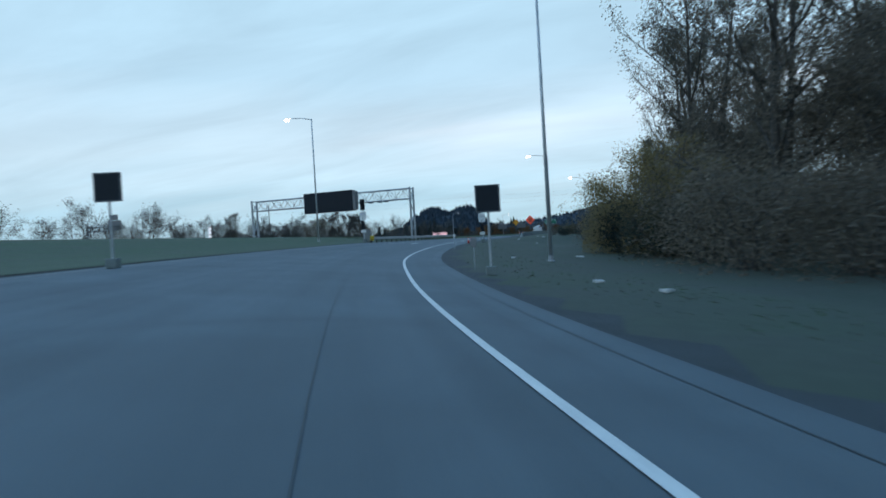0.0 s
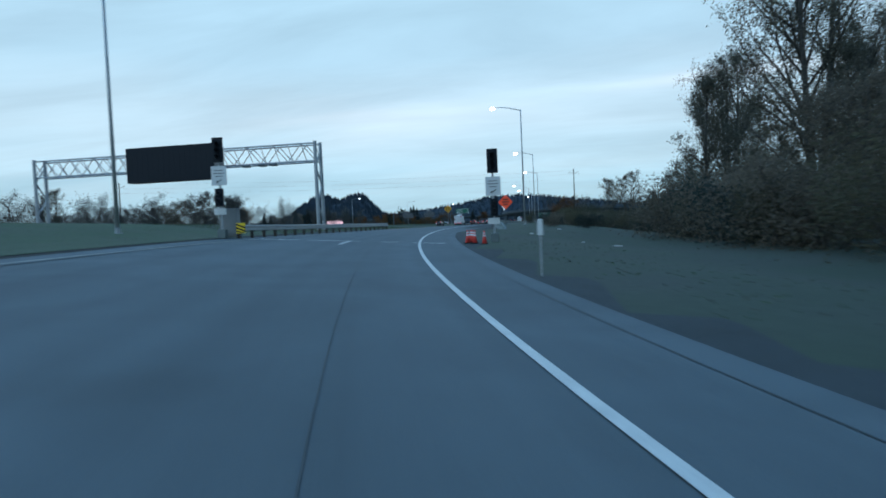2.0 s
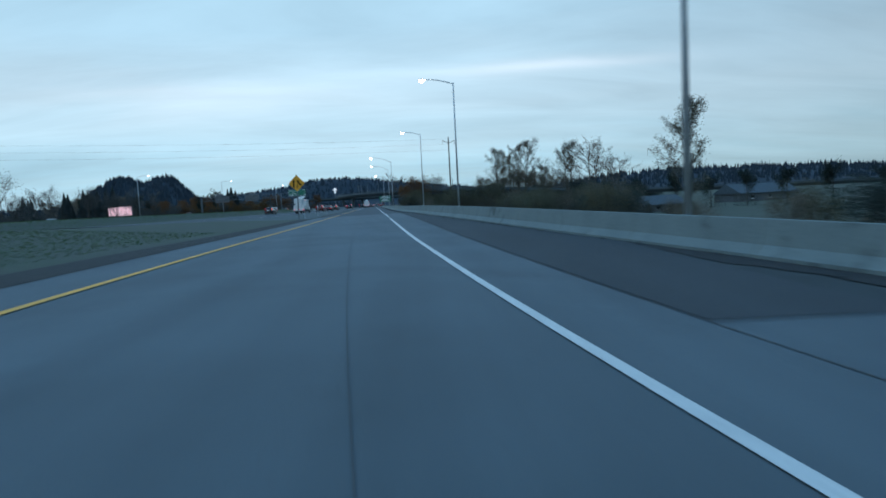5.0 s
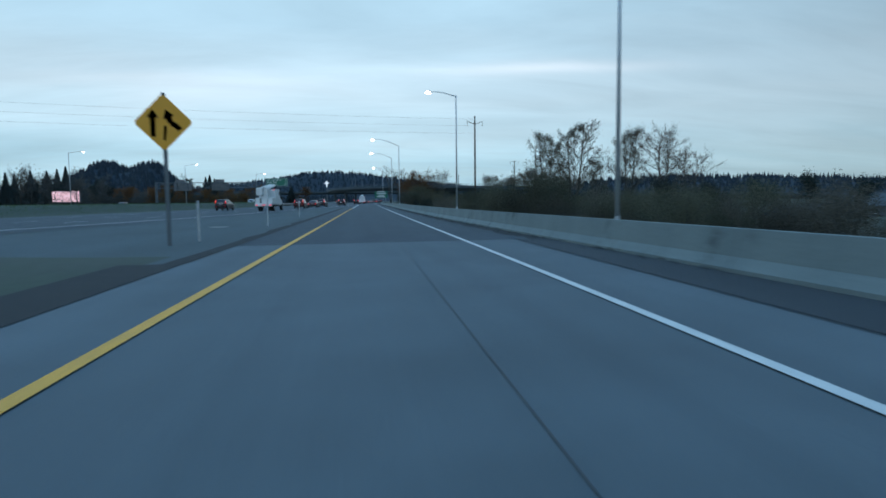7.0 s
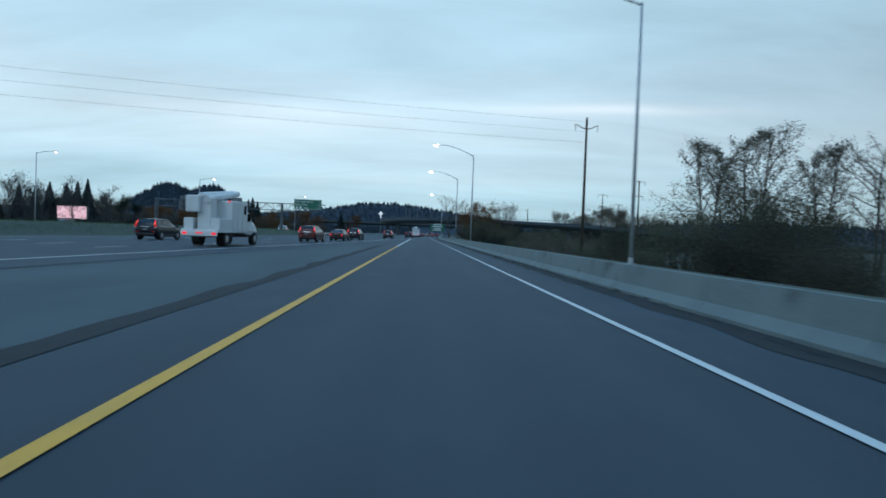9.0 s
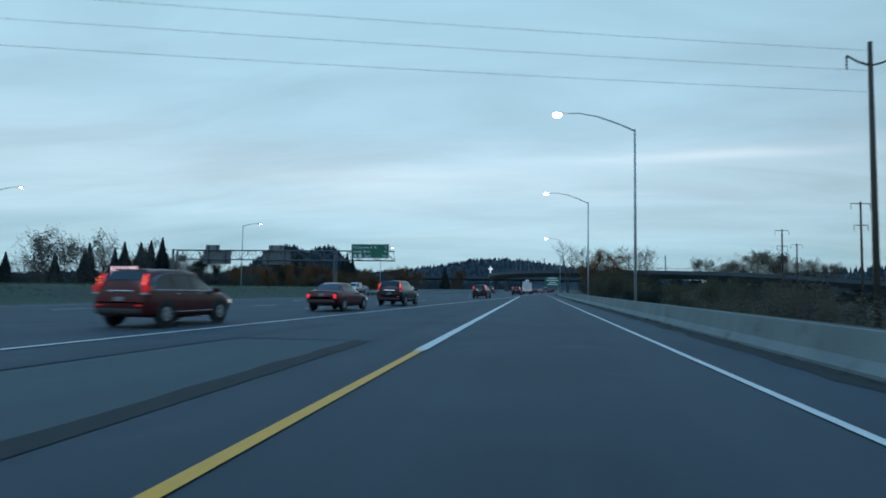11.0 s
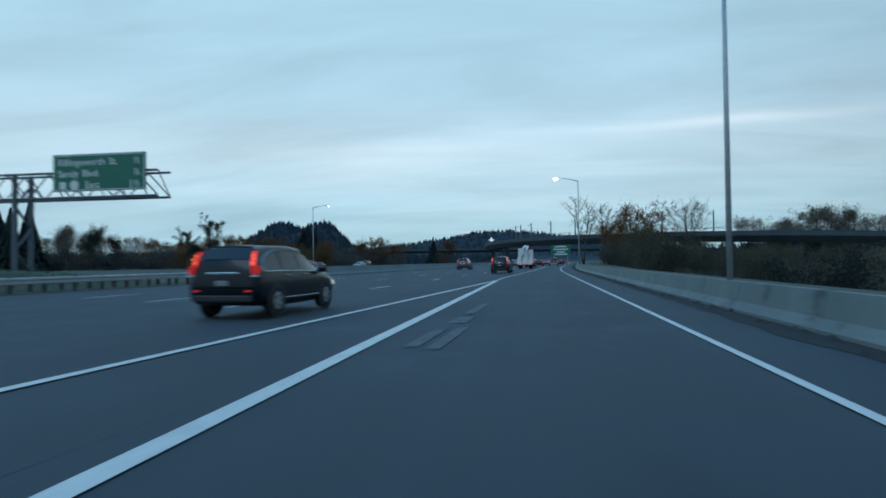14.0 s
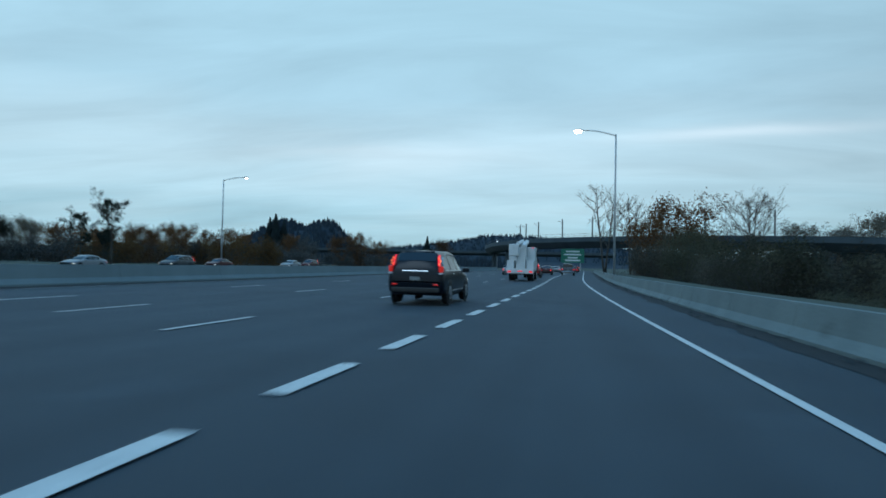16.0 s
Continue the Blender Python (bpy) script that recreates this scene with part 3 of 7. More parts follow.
mark(stripe(left_line, 0.24, 60, 153, "white_paint"), "wide white gore line")
mark(stripe(main_edge, 0.18, -420, 153, "white_paint", lift=0.02), "solid white motorway edge line")
mark(stripe(main_left, 0.16, -420, 420, "faded_paint", off=0.9), "worn pale median edge line")
for k in (1, 2, 3):
    y = -300.0 + 2.5 * k
    while y < 400:
        mark(stripe(main_edge, 0.13, y, y + 3.05, "white_paint", off=-LANE * k, lift=0.02, step=1.6), "short white lane dash on the motorway", "lane dashes")
        y += 12.2
y = 154.9
while y < 330:
    mark(stripe(main_edge, 0.24, y, y + 1.9, "white_paint", lift=0.022, step=1.0), "short broad white dash of a dotted lane line", "lane dashes")
    y += 3.35
# metering stop line and the dashes between the two ramp lanes
ramp_mid = lambda y: right_line(y) - 3.72 * np.sqrt(1 + (right_line(y + 0.5) - right_line(y - 0.5)) ** 2)
for y in (-131.4,):
    mark(stripe(ramp_mid, 0.16, y, y + 4.3, "white_paint", step=1.0), "white lane dash on the ramp", "lane dashes")


def cross_bar(x0, x1, y_at=-127.5, width=0.3):
    """A stop bar across the ramp."""
    return sheet("stop_line", lambda y: x0 + 0 * y, lambda y: x1 + 0 * y, y_at - width / 2, y_at + width / 2, "white_paint", step=0.3, cols=8, lift=0.02)


for x0, x1 in ((-0.6, 2.1), (2.55, 5.45), (6.6, 7.5), (8.3, 10.0)):
    mark(cross_bar(x0, x1), "worn white stop bar across the ramp", "stop bars")
# traces of an old arrow in the merge lane and a pale patch on the gore
for x0, x1, y0, y1 in ((-1.46, -1.22, 121.6, 123.9), (-1.08, -0.86, 121.4, 124.4), (-1.30, -0.92, 125.2, 126.6), (-1.22, -0.98, 127.4, 131.0)):
    mark(sheet("worn_arrow", lambda y: x0 + 0.035 * (y - y0), lambda y: x1 + 0.035 * (y - y0), y0, y1, "worn_paint", step=0.6, cols=2, lift=0.012), "faint traces of a worn white arrow", "worn arrow")
mark(sheet("pale_patch", lambda y: -7.75 + 0.30 * noise.noise((y * 2.1, 5, 0)) + 0.25 * np.abs(y + 14.75), lambda y: -6.85 - 0.25 * noise.noise((y * 2.7, 9, 0)) - 0.2 * np.abs(y + 14.75), -15.3, -14.2, "faded_paint", step=0.12, cols=2, lift=-0.004), "pale worn patch on the gore pavement", "worn patches")
# tar seams and the joint of concrete and asphalt
tagged(stripe(lambda y: right_line(y) - 2.0 * np.sqrt(1 + (right_line(y + 0.5) - right_line(y - 0.5)) ** 2), 0.013, -250, SEAM_Y - 0.2, "seam", "road_joint", lift=0.010), "dark joint along the concrete ramp", "road joint", kind="structure")
tagged(stripe(lambda y: right_line(y) + 1.55 * np.sqrt(1 + (right_line(y + 0.5) - right_line(y - 0.5)) ** 2), 0.022, -215, -30, "seam", "road_joint", lift=0.010), "dark joint beside the shoulder", "road joint", kind="structure")
tagged(sheet("pavement_shoulder", lambda y: right_line(y) + 1.58, lambda y: ramp_right_pave(y) - 0.03, -88, -29, "shoulder", lift=0.013, cols=3), "dark gritty shoulder along the barrier", "shoulder", kind="structure")
tagged(sheet("pavement_debris", lambda y: barrier_x(y) - 0.62 - 0.30 * noise.noise((y * 0.45, 0, 0)) - 0.22 * noise.noise((y * 1.7, 4, 0)), lambda y: barrier_x(y) - 0.015, -92, 330, "debris", lift=0.008, cols=2, step=0.6), "dark leaf litter and silt along the barrier foot", "debris", kind="structure")
# near-black strip with a wavy outer edge at the median barrier foot
tagged(sheet("pavement_median_debris", lambda y: main_left(y) - 0.72, lambda y: main_left(y) + 0.45 + 0.2 * noise.noise((y * 0.4, 0, 0)), 134, 330, "debris", lift=0.008, cols=2, step=1.0), "dark strip along the median barrier foot", "debris", kind="structure")
for k in range(26):
    y = 156.8 + 6.7 * k
    x = float(main_edge(y + 0.2))
    bm = bmesh.new()
    bmesh.ops.create_cone(bm, cap_ends=True, segments=4, radius1=0.07, radius2=0.045, depth=0.02, matrix=pose(x, y, float(road_z(x, y)) + 0.014, 0, 0, 45))
    tagged(part("road_stud", bm, "stud"), "small bright raised reflector on the lane line", "road stud", "road studs")
bm = bmesh.new()
rnd = random.Random(4)
for k in range(700):
    y = rnd.uniform(-95, 250)
    x = float(barrier_x(y)) - abs(rnd.gauss(0, 0.22)) - 0.02
    r = rnd.uniform(0.015, 0.05)
    bmesh.ops.create_cone(bm, cap_ends=True, segments=5, radius1=r * 1.4, radius2=r * 0.5, depth=r, matrix=pose(x, y, float(road_z(x, y)) + 0.02 + r / 2, 0, 0, rnd.uniform(0, 360)))
tagged(part("grit", bm, "gravel"), "dark grit and leaves along the barrier foot", "grit", kind="stuff")

# ---- concrete barrier ----
BARRIER = [(0.0, 0.0), (0.0, 0.08), (0.15, 0.28), (0.24, 0.81), (0.42, 0.81), (0.46, 0.0)]


def barrier_run(name, f, y0, y1, zf, label, side=1, piece=6.1, height=1.0, mat="concrete", taper=0.0):
    """A safety-shape barrier cast in lengths, each a piece with open joints."""
    top = group_at(name, label=label, category="barrier", kind="structure")
    y, k = y0, 0
    while y < y1 - 0.5:
        e = min(y + piece - 0.03, y1)
        bm = bmesh.new()
        rows = []
        for yy in np.linspace(y, e, 3):
            x, z = float(f(yy)), float(zf(f(yy), yy)) - 0.05
            h = height * min(1.0, 0.12 + 0.88 * (yy - y0) / taper) if taper else height
            rows.append([bm.verts.new((x + side * a, yy, z + b * h + (0.05 if b else 0))) for a, b in BARRIER])
        n = len(BARRIER)
        for p, q in zip(rows, rows[1:]):
            for j in range(n - 1):
                bm.faces.new((p[j], p[j + 1], q[j + 1], q[j]) if side < 0 else (p[j + 1], p[j], q[j], q[j + 1]))
        bm.faces.new(rows[0][::-1] if side < 0 else rows[0])
        bm.faces.new(rows[-1] if side < 0 else rows[-1][::-1])
        bmesh.ops.recalc_face_normals(bm, faces=bm.faces)
        part("barrier_length", bm, mat, top)
        y += piece
        k += 1
    return top


barrier_run("wall_barrier_ramp", barrier_x, -96.6, 330, road_z, "grey cast concrete safety barrier with dark stains", 1, 4.5, 0.87, taper=2.2)
barrier_run("wall_barrier_median", line_at(main_left, -0.75), 157.5, 330, road_z, "pale concrete median barrier", -1, 9.0, 1.15, "concrete_pale")


# ---- street lamps ----
def street_lamp(x, y, z, h=14.6, arm=4.6, rz=0, rise=0.9, glow="lamp_glow", label="tall galvanised street lamp with a lit head"):
    ob = group_at("street_lamp", x, y, z, rz, label=label, category="street lamp", group="street lamps along the road")
    bm = bmesh.new()
    path_tube(bm, [(0, 0, -0.6), (0, 0, h * 0.5), (0, 0, h)], [0.125, 0.10, 0.07], 10)
    part("pole", bm, "galv", ob, smooth=True)
    bm = bmesh.new()
    box(bm, -0.22, 0.22, -0.22, 0.22, 0.0, 0.05, 0.01)
    tube(bm, (0, 0, 0), (0, 0, 0.35), 0.16, 0.15, 10)
    part("base_plate", bm, "galv", ob)
    bm = bmesh.new()
    pts = [(-arm * s, 0, h - 0.15 + rise * math.sin(s * math.pi / 2 * 1.12)) for s in (0, 0.25, 0.5, 0.75, 1.0)]
    path_tube(bm, pts, [0.06, 0.055, 0.05, 0.045, 0.04], 8)
    part("arm", bm, "galv", ob, smooth=True)
    ex, _, ez = pts[-1]
    bm = bmesh.new()
    bmesh.ops.create_uvsphere(bm, u_segments=12, v_segments=8, radius=0.5, matrix=Matrix.LocRotScale((ex - 0.3, 0, ez), None, (0.85, 0.36, 0.24)))
    head = part("head", bm, "galv_dark", ob, "grey cobra-head lamp housing", smooth=True)
    # lens made larger than a real one, its size standing in for glare
    bm = bmesh.new()
    bmesh.ops.create_uvsphere(bm, u_segments=12, v_segments=8, radius=0.5, matrix=Matrix.LocRotScale((ex - 0.36, 0, ez - 0.12), None, (0.80, 0.56, 0.40) if glow == "lamp_glow" else (0.5, 0.34, 0.26)))
    part("lens", bm, glow, ob, "glowing lamp lens", smooth=True)
    return ob


for x, y in ((26.9, -160.3), (12.15, -74.7), (12.4, -18.5), (12.45, 35.9), (7.95, 96.8), (7.95, 138.1), (7.5, 220.6)):
    z = float(ground_z(x, y))
    tall = 15.2 if y < 60 else (13.85 if y < 180 else 14.9)
    long_arm = 5.6 if 60 < y < 180 else 3.4
    street_lamp(x, y, z, h=tall - z - 0.0, arm=long_arm, rise=1.55 if long_arm > 4 else 0.6)
for x, y, h, rz in ((-10.0, -125.8, 16.4, 0), (-58.7, 166.8, 13.5, 180), (-49.4, 245.9, 13.9, 180), (-76.7, 126.5, 14.6, 180)):
    street_lamp(x, y, float(ground_z(x, y)), h=h, arm=3.4, rz=rz, rise=0.5, glow="lamp_glow" if x > -20 else "lamp_white", label="street lamp with a white lit head across the motorway" if x < -20 else "tall street lamp with a lit head on the grass bank")


# ---- overhead sign gantries ----
def truss(ob, x0, x1, zb, zt, yd, bays, mat="galv", r=0.07):
    """A box truss of four chords with diagonals."""
    for yy in (-yd / 2, yd / 2):
        for zz in (zb, zt):
            bm = bmesh.new()
            tube(bm, (x0, yy, zz), (x1, yy, zz), r, seg=8)
            part("chord", bm, mat, ob)
    step = (x1 - x0) / bays
    for yy in (-yd / 2, yd / 2):
        for k in range(bays):
            a, b = x0 + k * step, x0 + (k + 1) * step
            bm = bmesh.new()
            if k % 2:
                tube(bm, (a, yy, zt), (b, yy, zb), r * 0.55, seg=6)
            else:
                tube(bm, (a, yy, zb), (b, yy, zt), r * 0.55, seg=6)
            part("diagonal", bm, mat, ob)
    for k in range(bays + 1):
        bm = bmesh.new()
        xx = x0 + k * step
        tube(bm, (xx, -yd / 2, zt), (xx, yd / 2, zb), r * 0.5, seg=6)
        part("cross_brace", bm, mat, ob)


def gantry_leg(ob, x, yd, z0, z1, mat, r=0.17, lean=0.0):
    for s in (-1, 1):
        bm = bmesh.new()
        tube(bm, (x, s * yd / 2, z0), (x + lean, s * yd / 2, z1), r, r * 0.9, 12)
        part("post", bm, mat, ob, smooth=False)
    n = 4
    for k in range(n):
        a, b = z0 + (z1 - z0) * (0.12 + 0.8 * k / n), z0 + (z1 - z0) * (0.12 + 0.8 * (k + 1) / n)
        bm = bmesh.new()
        s = 1 if k % 2 else -1
        tube(bm, (x, -s * yd / 2, a), (x, s * yd / 2, b), r * 0.45, seg=6)
        part("post_brace", bm, mat, ob)


g1 = group_at("sign_gantry", 0, -97.4, 0, 0, label="galvanised truss gantry carrying an unlit message board", category="sign gantry")
truss(g1, -40.9, -8.0, 7.35, 9.15, 1.5, 22, "galv", 0.085)
gantry_leg(g1, -8.0, 1.5, 0.0, 9.35, "galv", 0.2)
gantry_leg(g1, -40.9, 1.5, 0.2, 9.35, "galv", 0.2)
bm = bmesh.new()
box(bm, -28.2, -18.3, -2.6, -1.25, 5.95, 9.6, 0.06)
board = part("message_board", bm, "black", g1, "black unlit electronic message board")
bm = bmesh.new()
for k in range(17):
    xx = -28.1 + k * 0.606
    box(bm, xx - 0.012, xx + 0.012, -2.615, -2.6, 6.05, 9.5)
part("panel_ribs", bm, "black", board)
bm = bmesh.new()
box(bm, -18.3, -17.8, -2.5, -1.3, 6.1, 9.4, 0.04)
part("end_cabinet", bm, "sign_back", g1)
for k, xx in enumerate((-15.4, -13.6, -12.4)):
    bm = bmesh.new()
    box(bm, xx - 0.35, xx + 0.35, -1.5, -0.8, 7.0, 7.22, 0.04)
    tube(bm, (xx, -0.9, 7.2), (xx, -0.75, 7.4), 0.05, seg=6)
    part("luminaire", bm, "galv_dark", g1)

g2 = group_at("sign_gantry", 0, 148.6, 0, 0, label="dark steel truss gantry across the far carriageway", category="sign gantry")
truss(g2, -62.2, -22.8, 5.65, 7.25, 1.3, 26, "galv_dark", 0.08)
gantry_leg(g2, -32.9, 1.3, 0.0, 7.25, "galv_dark", 0.18)
gantry_leg(g2, -62.2, 1.3, 0.0, 7.4, "galv_dark", 0.18)


def letters(text, x, y, z, size, mat, parent, rz=0, depth=0.012, align="LEFT", name="lettering"):
    cu = bpy.data.curves.new(name, "FONT")
    cu.body, cu.size, cu.extrude, cu.align_x, cu.fill_mode = text, size, depth, align, "BOTH"
    tmp = bpy.data.objects.new(name, cu)
    me = bpy.data.meshes.new_from_object(tmp)
    bpy.data.objects.remove(tmp)
    me.materials.clear()
    me.materials.append(M[mat])
    ob = new(name, me)
    ob.parent = parent
    ob.matrix_basis = pose(x, y, z, 90, 0, rz)
    return ob


guide = group_at("guide_sign", -26.7, 147.75, 7.2, 0, label="green motorway guide sign with white lettering on the gantry", category="road sign")
bm = bmesh.new()
box(bm, -3.22, 3.22, -0.05, 0.05, -1.18, 1.18, 0.02)
part("panel", bm, "sign_green", guide)
bm = bmesh.new()
for a in ((-3.15, 3.15, 1.07, 1.12), (-3.15, 3.15, -1.12, -1.07), (-3.15, -3.10, -1.12, 1.12), (3.10, 3.15, -1.12, 1.12)):
    box(bm, a[0], a[1], -0.058, -0.05, a[2], a[3])
part("border", bm, "sign_white", guide)
for row, (txt, num) in enumerate((("Killingsworth St.", "\u00bd"), ("Sandy Blvd.", "\u00be"), ("East", "1\u00bd"))):
    dx = -2.85 if row < 2 else -0.95
    for word in txt.split():
        w_ob = letters(word, dx, -0.055, 0.45 - 0.72 * row, 0.62, "sign_white", guide)
        dx += max(v.co.x for v in w_ob.data.vertices) + 0.26
    letters(num, 2.9, -0.055, 0.45 - 0.72 * row, 0.62, "sign_white", guide, align="RIGHT")
bm = bmesh.new()
box(bm, -2.75, -2.3, -0.06, -0.05, -1.02, -0.57)
bmesh.ops.create_cone(bm, cap_ends=True, segments=20, radius1=0.31, radius2=0.31, depth=0.01, matrix=pose(-1.7, -0.056, -0.79, 90, 0, 0))
part("route_shield", bm, "sign_white", guide)
for x0, x1, zz0, zz1 in ((-57.4, -52.2, 4.9, 7.4), (-46.4, -41.3, 4.9, 7.4), (-57.0, -54.4, 7.4, 8.25), (-45.3, -42.6, 7.4, 8.25)):
    bk = group_at("guide_sign", (x0 + x1) / 2, 149.55, (zz0 + zz1) / 2, 0, label="back of a motorway guide sign on the gantry", category="road sign", group="sign backs")
    bm = bmesh.new()
    box(bm, -(x1 - x0) / 2, (x1 - x0) / 2, -0.04, 0.04, -(zz1 - zz0) / 2, (zz1 - zz0) / 2, 0.02)
    part("panel", bm, "sign_back", bk)
    for s in (-0.3, 0.3):
        bm = bmesh.new()
        box(bm, s * (x1 - x0) - 0.04, s * (x1 - x0) + 0.04, -0.3, -0.04, -(zz1 - zz0) / 2 - 0.4, (zz1 - zz0) / 2)
        part("stiffener", bm, "galv_dark", bk)


# ---- diamond signs ----
def diamond(name, x, y, z, half, mat, rz, label, post=True, ground=0.0):
    ob = group_at(name, x, y, ground, rz, label=label, category="road sign")
    bm = bmesh.new()
    c = 0.09
    pts = []
    for k in range(4):
        a = math.pi / 2 * k
        for s in (-1, 1):
            px, pz = half * math.cos(a), half * math.sin(a)
            tx, tz = -math.sin(a), math.cos(a)
            pts.append((px * (1 - c * 0.7) + tx * s * c * half * 0.7, pz * (1 - c * 0.7) + tz * s * c * half * 0.7))
    fr = [bm.verts.new((p[0], -0.012, z - ground + p[1])) for p in pts]
    bk = [bm.verts.new((p[0], 0.012, z - ground + p[1])) for p in pts]
    bm.faces.new(fr)
    bm.faces.new(bk[::-1])
    for k in range(8):
        bm.faces.new((fr[k], bk[k], bk[(k + 1) % 8], fr[(k + 1) % 8]))
    bmesh.ops.recalc_face_normals(bm, faces=bm.faces)
    part("panel", bm, mat, ob)
    return ob


mg = diamond("merge_sign", -5.72, -28.0, 3.66, 0.85, "sign_yellow", 0, "yellow diamond merge sign with two black arrows on a post", ground=float(ground_z(-5.72, -28.0)))
bm = bmesh.new()
box(bm, -0.05, 0.05, 0.02, 0.12, -0.4, 4.55, 0.01)
part("post", bm, "galv_dark", mg)


def arrow_mark(parent, pts, width, head, mat, yy=-0.02):
    bm = bmesh.new()
    a = [Vector((p[0], 0, p[1])) for p in pts]
    for p, q in zip(a, a[1:]):
        d = (q - p).normalized()
        n = Vector((-d.z, 0, d.x)) * width / 2
        vs = [bm.verts.new(v + Vector((0, yy, 0))) for v in (p - n, q - n, q + n, p + n)]
        bm.faces.new(vs)
    d = (a[-1] - a[-2]).normalized()
    n = Vector((-d.z, 0, d.x)) * head
    vs = [bm.verts.new(v + Vector((0, yy, 0))) for v in (a[-1] - n, a[-1] + d * head * 1.5, a[-1] + n)]
    bm.faces.new(vs)
    bmesh.ops.solidify(bm, geom=bm.faces[:], thickness=0.006)
    return part("arrow", bm, mat, parent, "black arrow")


zc = 3.66 - float(ground_z(-5.72, -28.0))
arrow_mark(mg, [(-0.30, zc - 0.42), (-0.30, zc + 0.14)], 0.15, 0.17, "sign_black")
arrow_mark(mg, [(0.46, zc - 0.22), (0.40, zc - 0.12), (0.22, zc - 0.02), (0.16, zc + 0.14)], 0.15, 0.17, "sign_black")
bm = bmesh.new()
bx = [(-0.02, -0.52), (0.06, -0.52), (0.10, -0.1), (0.02, -0.1)]
bm.faces.new([bm.verts.new((p[0], -0.02, zc + p[1])) for p in bx])
bmesh.ops.solidify(bm, geom=bm.faces[:], thickness=0.006)
part("lane_mark", bm, "sign_black", mg)

og_z = float(ground_z(10.45, -86.4))
og = diamond("roadworks_sign", 10.45, -86.4, 2.53, 0.86, "sign_orange_glowing", 4, "orange fabric diamond roadworks sign on a folding stand", ground=og_z)
bm = bmesh.new()
for k, (w, dz) in enumerate(((0.62, 0.30), (0.8, 0.02), (0.55, -0.26))):
    box(bm, -w / 2, w / 2, -0.026, -0.014, 2.53 - og_z + dz - 0.06, 2.53 - og_z + dz + 0.06)
part("lettering_bars", bm, "sign_black", og)
bm = bmesh.new()
tube(bm, (0, 0.04, 0.0), (0, 0.04, 3.3 - og_z), 0.03, seg=8)
for a in range(4):
    tube(bm, (0, 0.04, 0.5), (0.75 * math.cos(a * 1.57 + 0.78), 0.04 + 0.75 * math.sin(a * 1.57 + 0.78), 0.0), 0.02, seg=6)
part("stand", bm, "galv_dark", og)

ahead = group_at("guide_sign", 11.5, 418, 0, 0, label="distant green guide sign on two posts beside the motorway", category="road sign")
bm = bmesh.new()
box(bm, -4.7, 4.7, -0.08, 0.08, 3.2, 9.0, 0.03)
pn = part("panel", bm, "sign_green", ahead)
for k, (w, zz) in enumerate(((5.5, 7.9), (7.0, 6.6), (4.0, 5.3), (6.2, 4.2))):
    bm = bmesh.new()
    box(bm, -w / 2, w / 2, -0.11, -0.081, zz - 0.3, zz + 0.3)
    part("lettering_bar", bm, "sign_white", pn)
for s_ in (-3.2, 3.2):
    bm = bmesh.new()
    tube(bm, (s_, 0.25, -3), (s_, 0.25, 8.8), 0.17, seg=10)
    part("post", bm, "galv", ahead)

# ---- distance ----
def hill(name, x, y, sx, sy, h, seed, label, bumps):
    """A wooded hill: a mound with its own crest line, and firs on it."""
    n = 46
    vs, fs = [], []
    rnd = random.Random(seed)

    def top(u, v):
        return h * max(0.0, sum(a * math.exp(-((u - c) / w) ** 2) for c, w, a in bumps)) * math.exp(-(v / 0.42) ** 2) + 5 * noise.noise((u * 9, v * 9, seed))
    for j in range(n + 1):
        for i in range(n + 1):
            u, v = -1 + 2 * i / n, -1 + 2 * j / n
            vs.append((x + u * sx, y + v * sy, -6 + top(u, v)))
    for j in range(n):
        for i in range(n):
            a = j * (n + 1) + i
            fs.append((a, a + 1, a + n + 2, a + n + 1))
    tv, tf = [], []
    for k in range(2600):
        u, v = rnd.uniform(-1, 1), rnd.uniform(-0.5, 0.12)
        z0 = top(u, v) - 8
        hh, rr = rnd.uniform(10, 21), rnd.uniform(3.2, 5.0)
        b = len(tv)
        cx, cy = x + u * sx, y + v * sy
        for s in range(5):
            a = 2 * math.pi * s / 5 + k
            tv.append((cx + rr * math.cos(a), cy + rr * math.sin(a), z0))
        tv.append((cx + rnd.uniform(-.5, .5), cy, z0 + hh))
        tf += [(b + s, b + (s + 1) % 5, b + 5) for s in range(5)]
    me = bpy.data.meshes.new(name)
    me.from_pydata(vs, [], fs)
    me.materials.append(M["hazed_hill"])
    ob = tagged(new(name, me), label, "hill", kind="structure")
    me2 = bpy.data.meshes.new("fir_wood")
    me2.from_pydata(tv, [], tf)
    me2.materials.append(M["hazed_hill"])
    w = new("fir_wood", me2)
    w.parent = ob
    w["kind"] = "stuff"
    return ob


# hills and firs share one colour with the distance haze painted in
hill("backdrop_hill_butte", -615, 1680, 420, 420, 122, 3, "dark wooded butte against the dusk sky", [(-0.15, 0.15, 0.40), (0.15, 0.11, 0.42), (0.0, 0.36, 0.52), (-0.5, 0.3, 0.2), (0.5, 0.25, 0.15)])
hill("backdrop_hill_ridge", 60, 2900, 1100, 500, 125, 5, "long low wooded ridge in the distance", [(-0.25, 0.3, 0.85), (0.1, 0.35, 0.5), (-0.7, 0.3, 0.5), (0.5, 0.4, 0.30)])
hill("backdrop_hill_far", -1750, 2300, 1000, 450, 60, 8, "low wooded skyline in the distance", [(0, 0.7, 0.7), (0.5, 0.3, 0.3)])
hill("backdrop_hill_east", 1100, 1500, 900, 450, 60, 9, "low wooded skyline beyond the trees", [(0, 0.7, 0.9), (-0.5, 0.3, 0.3)])

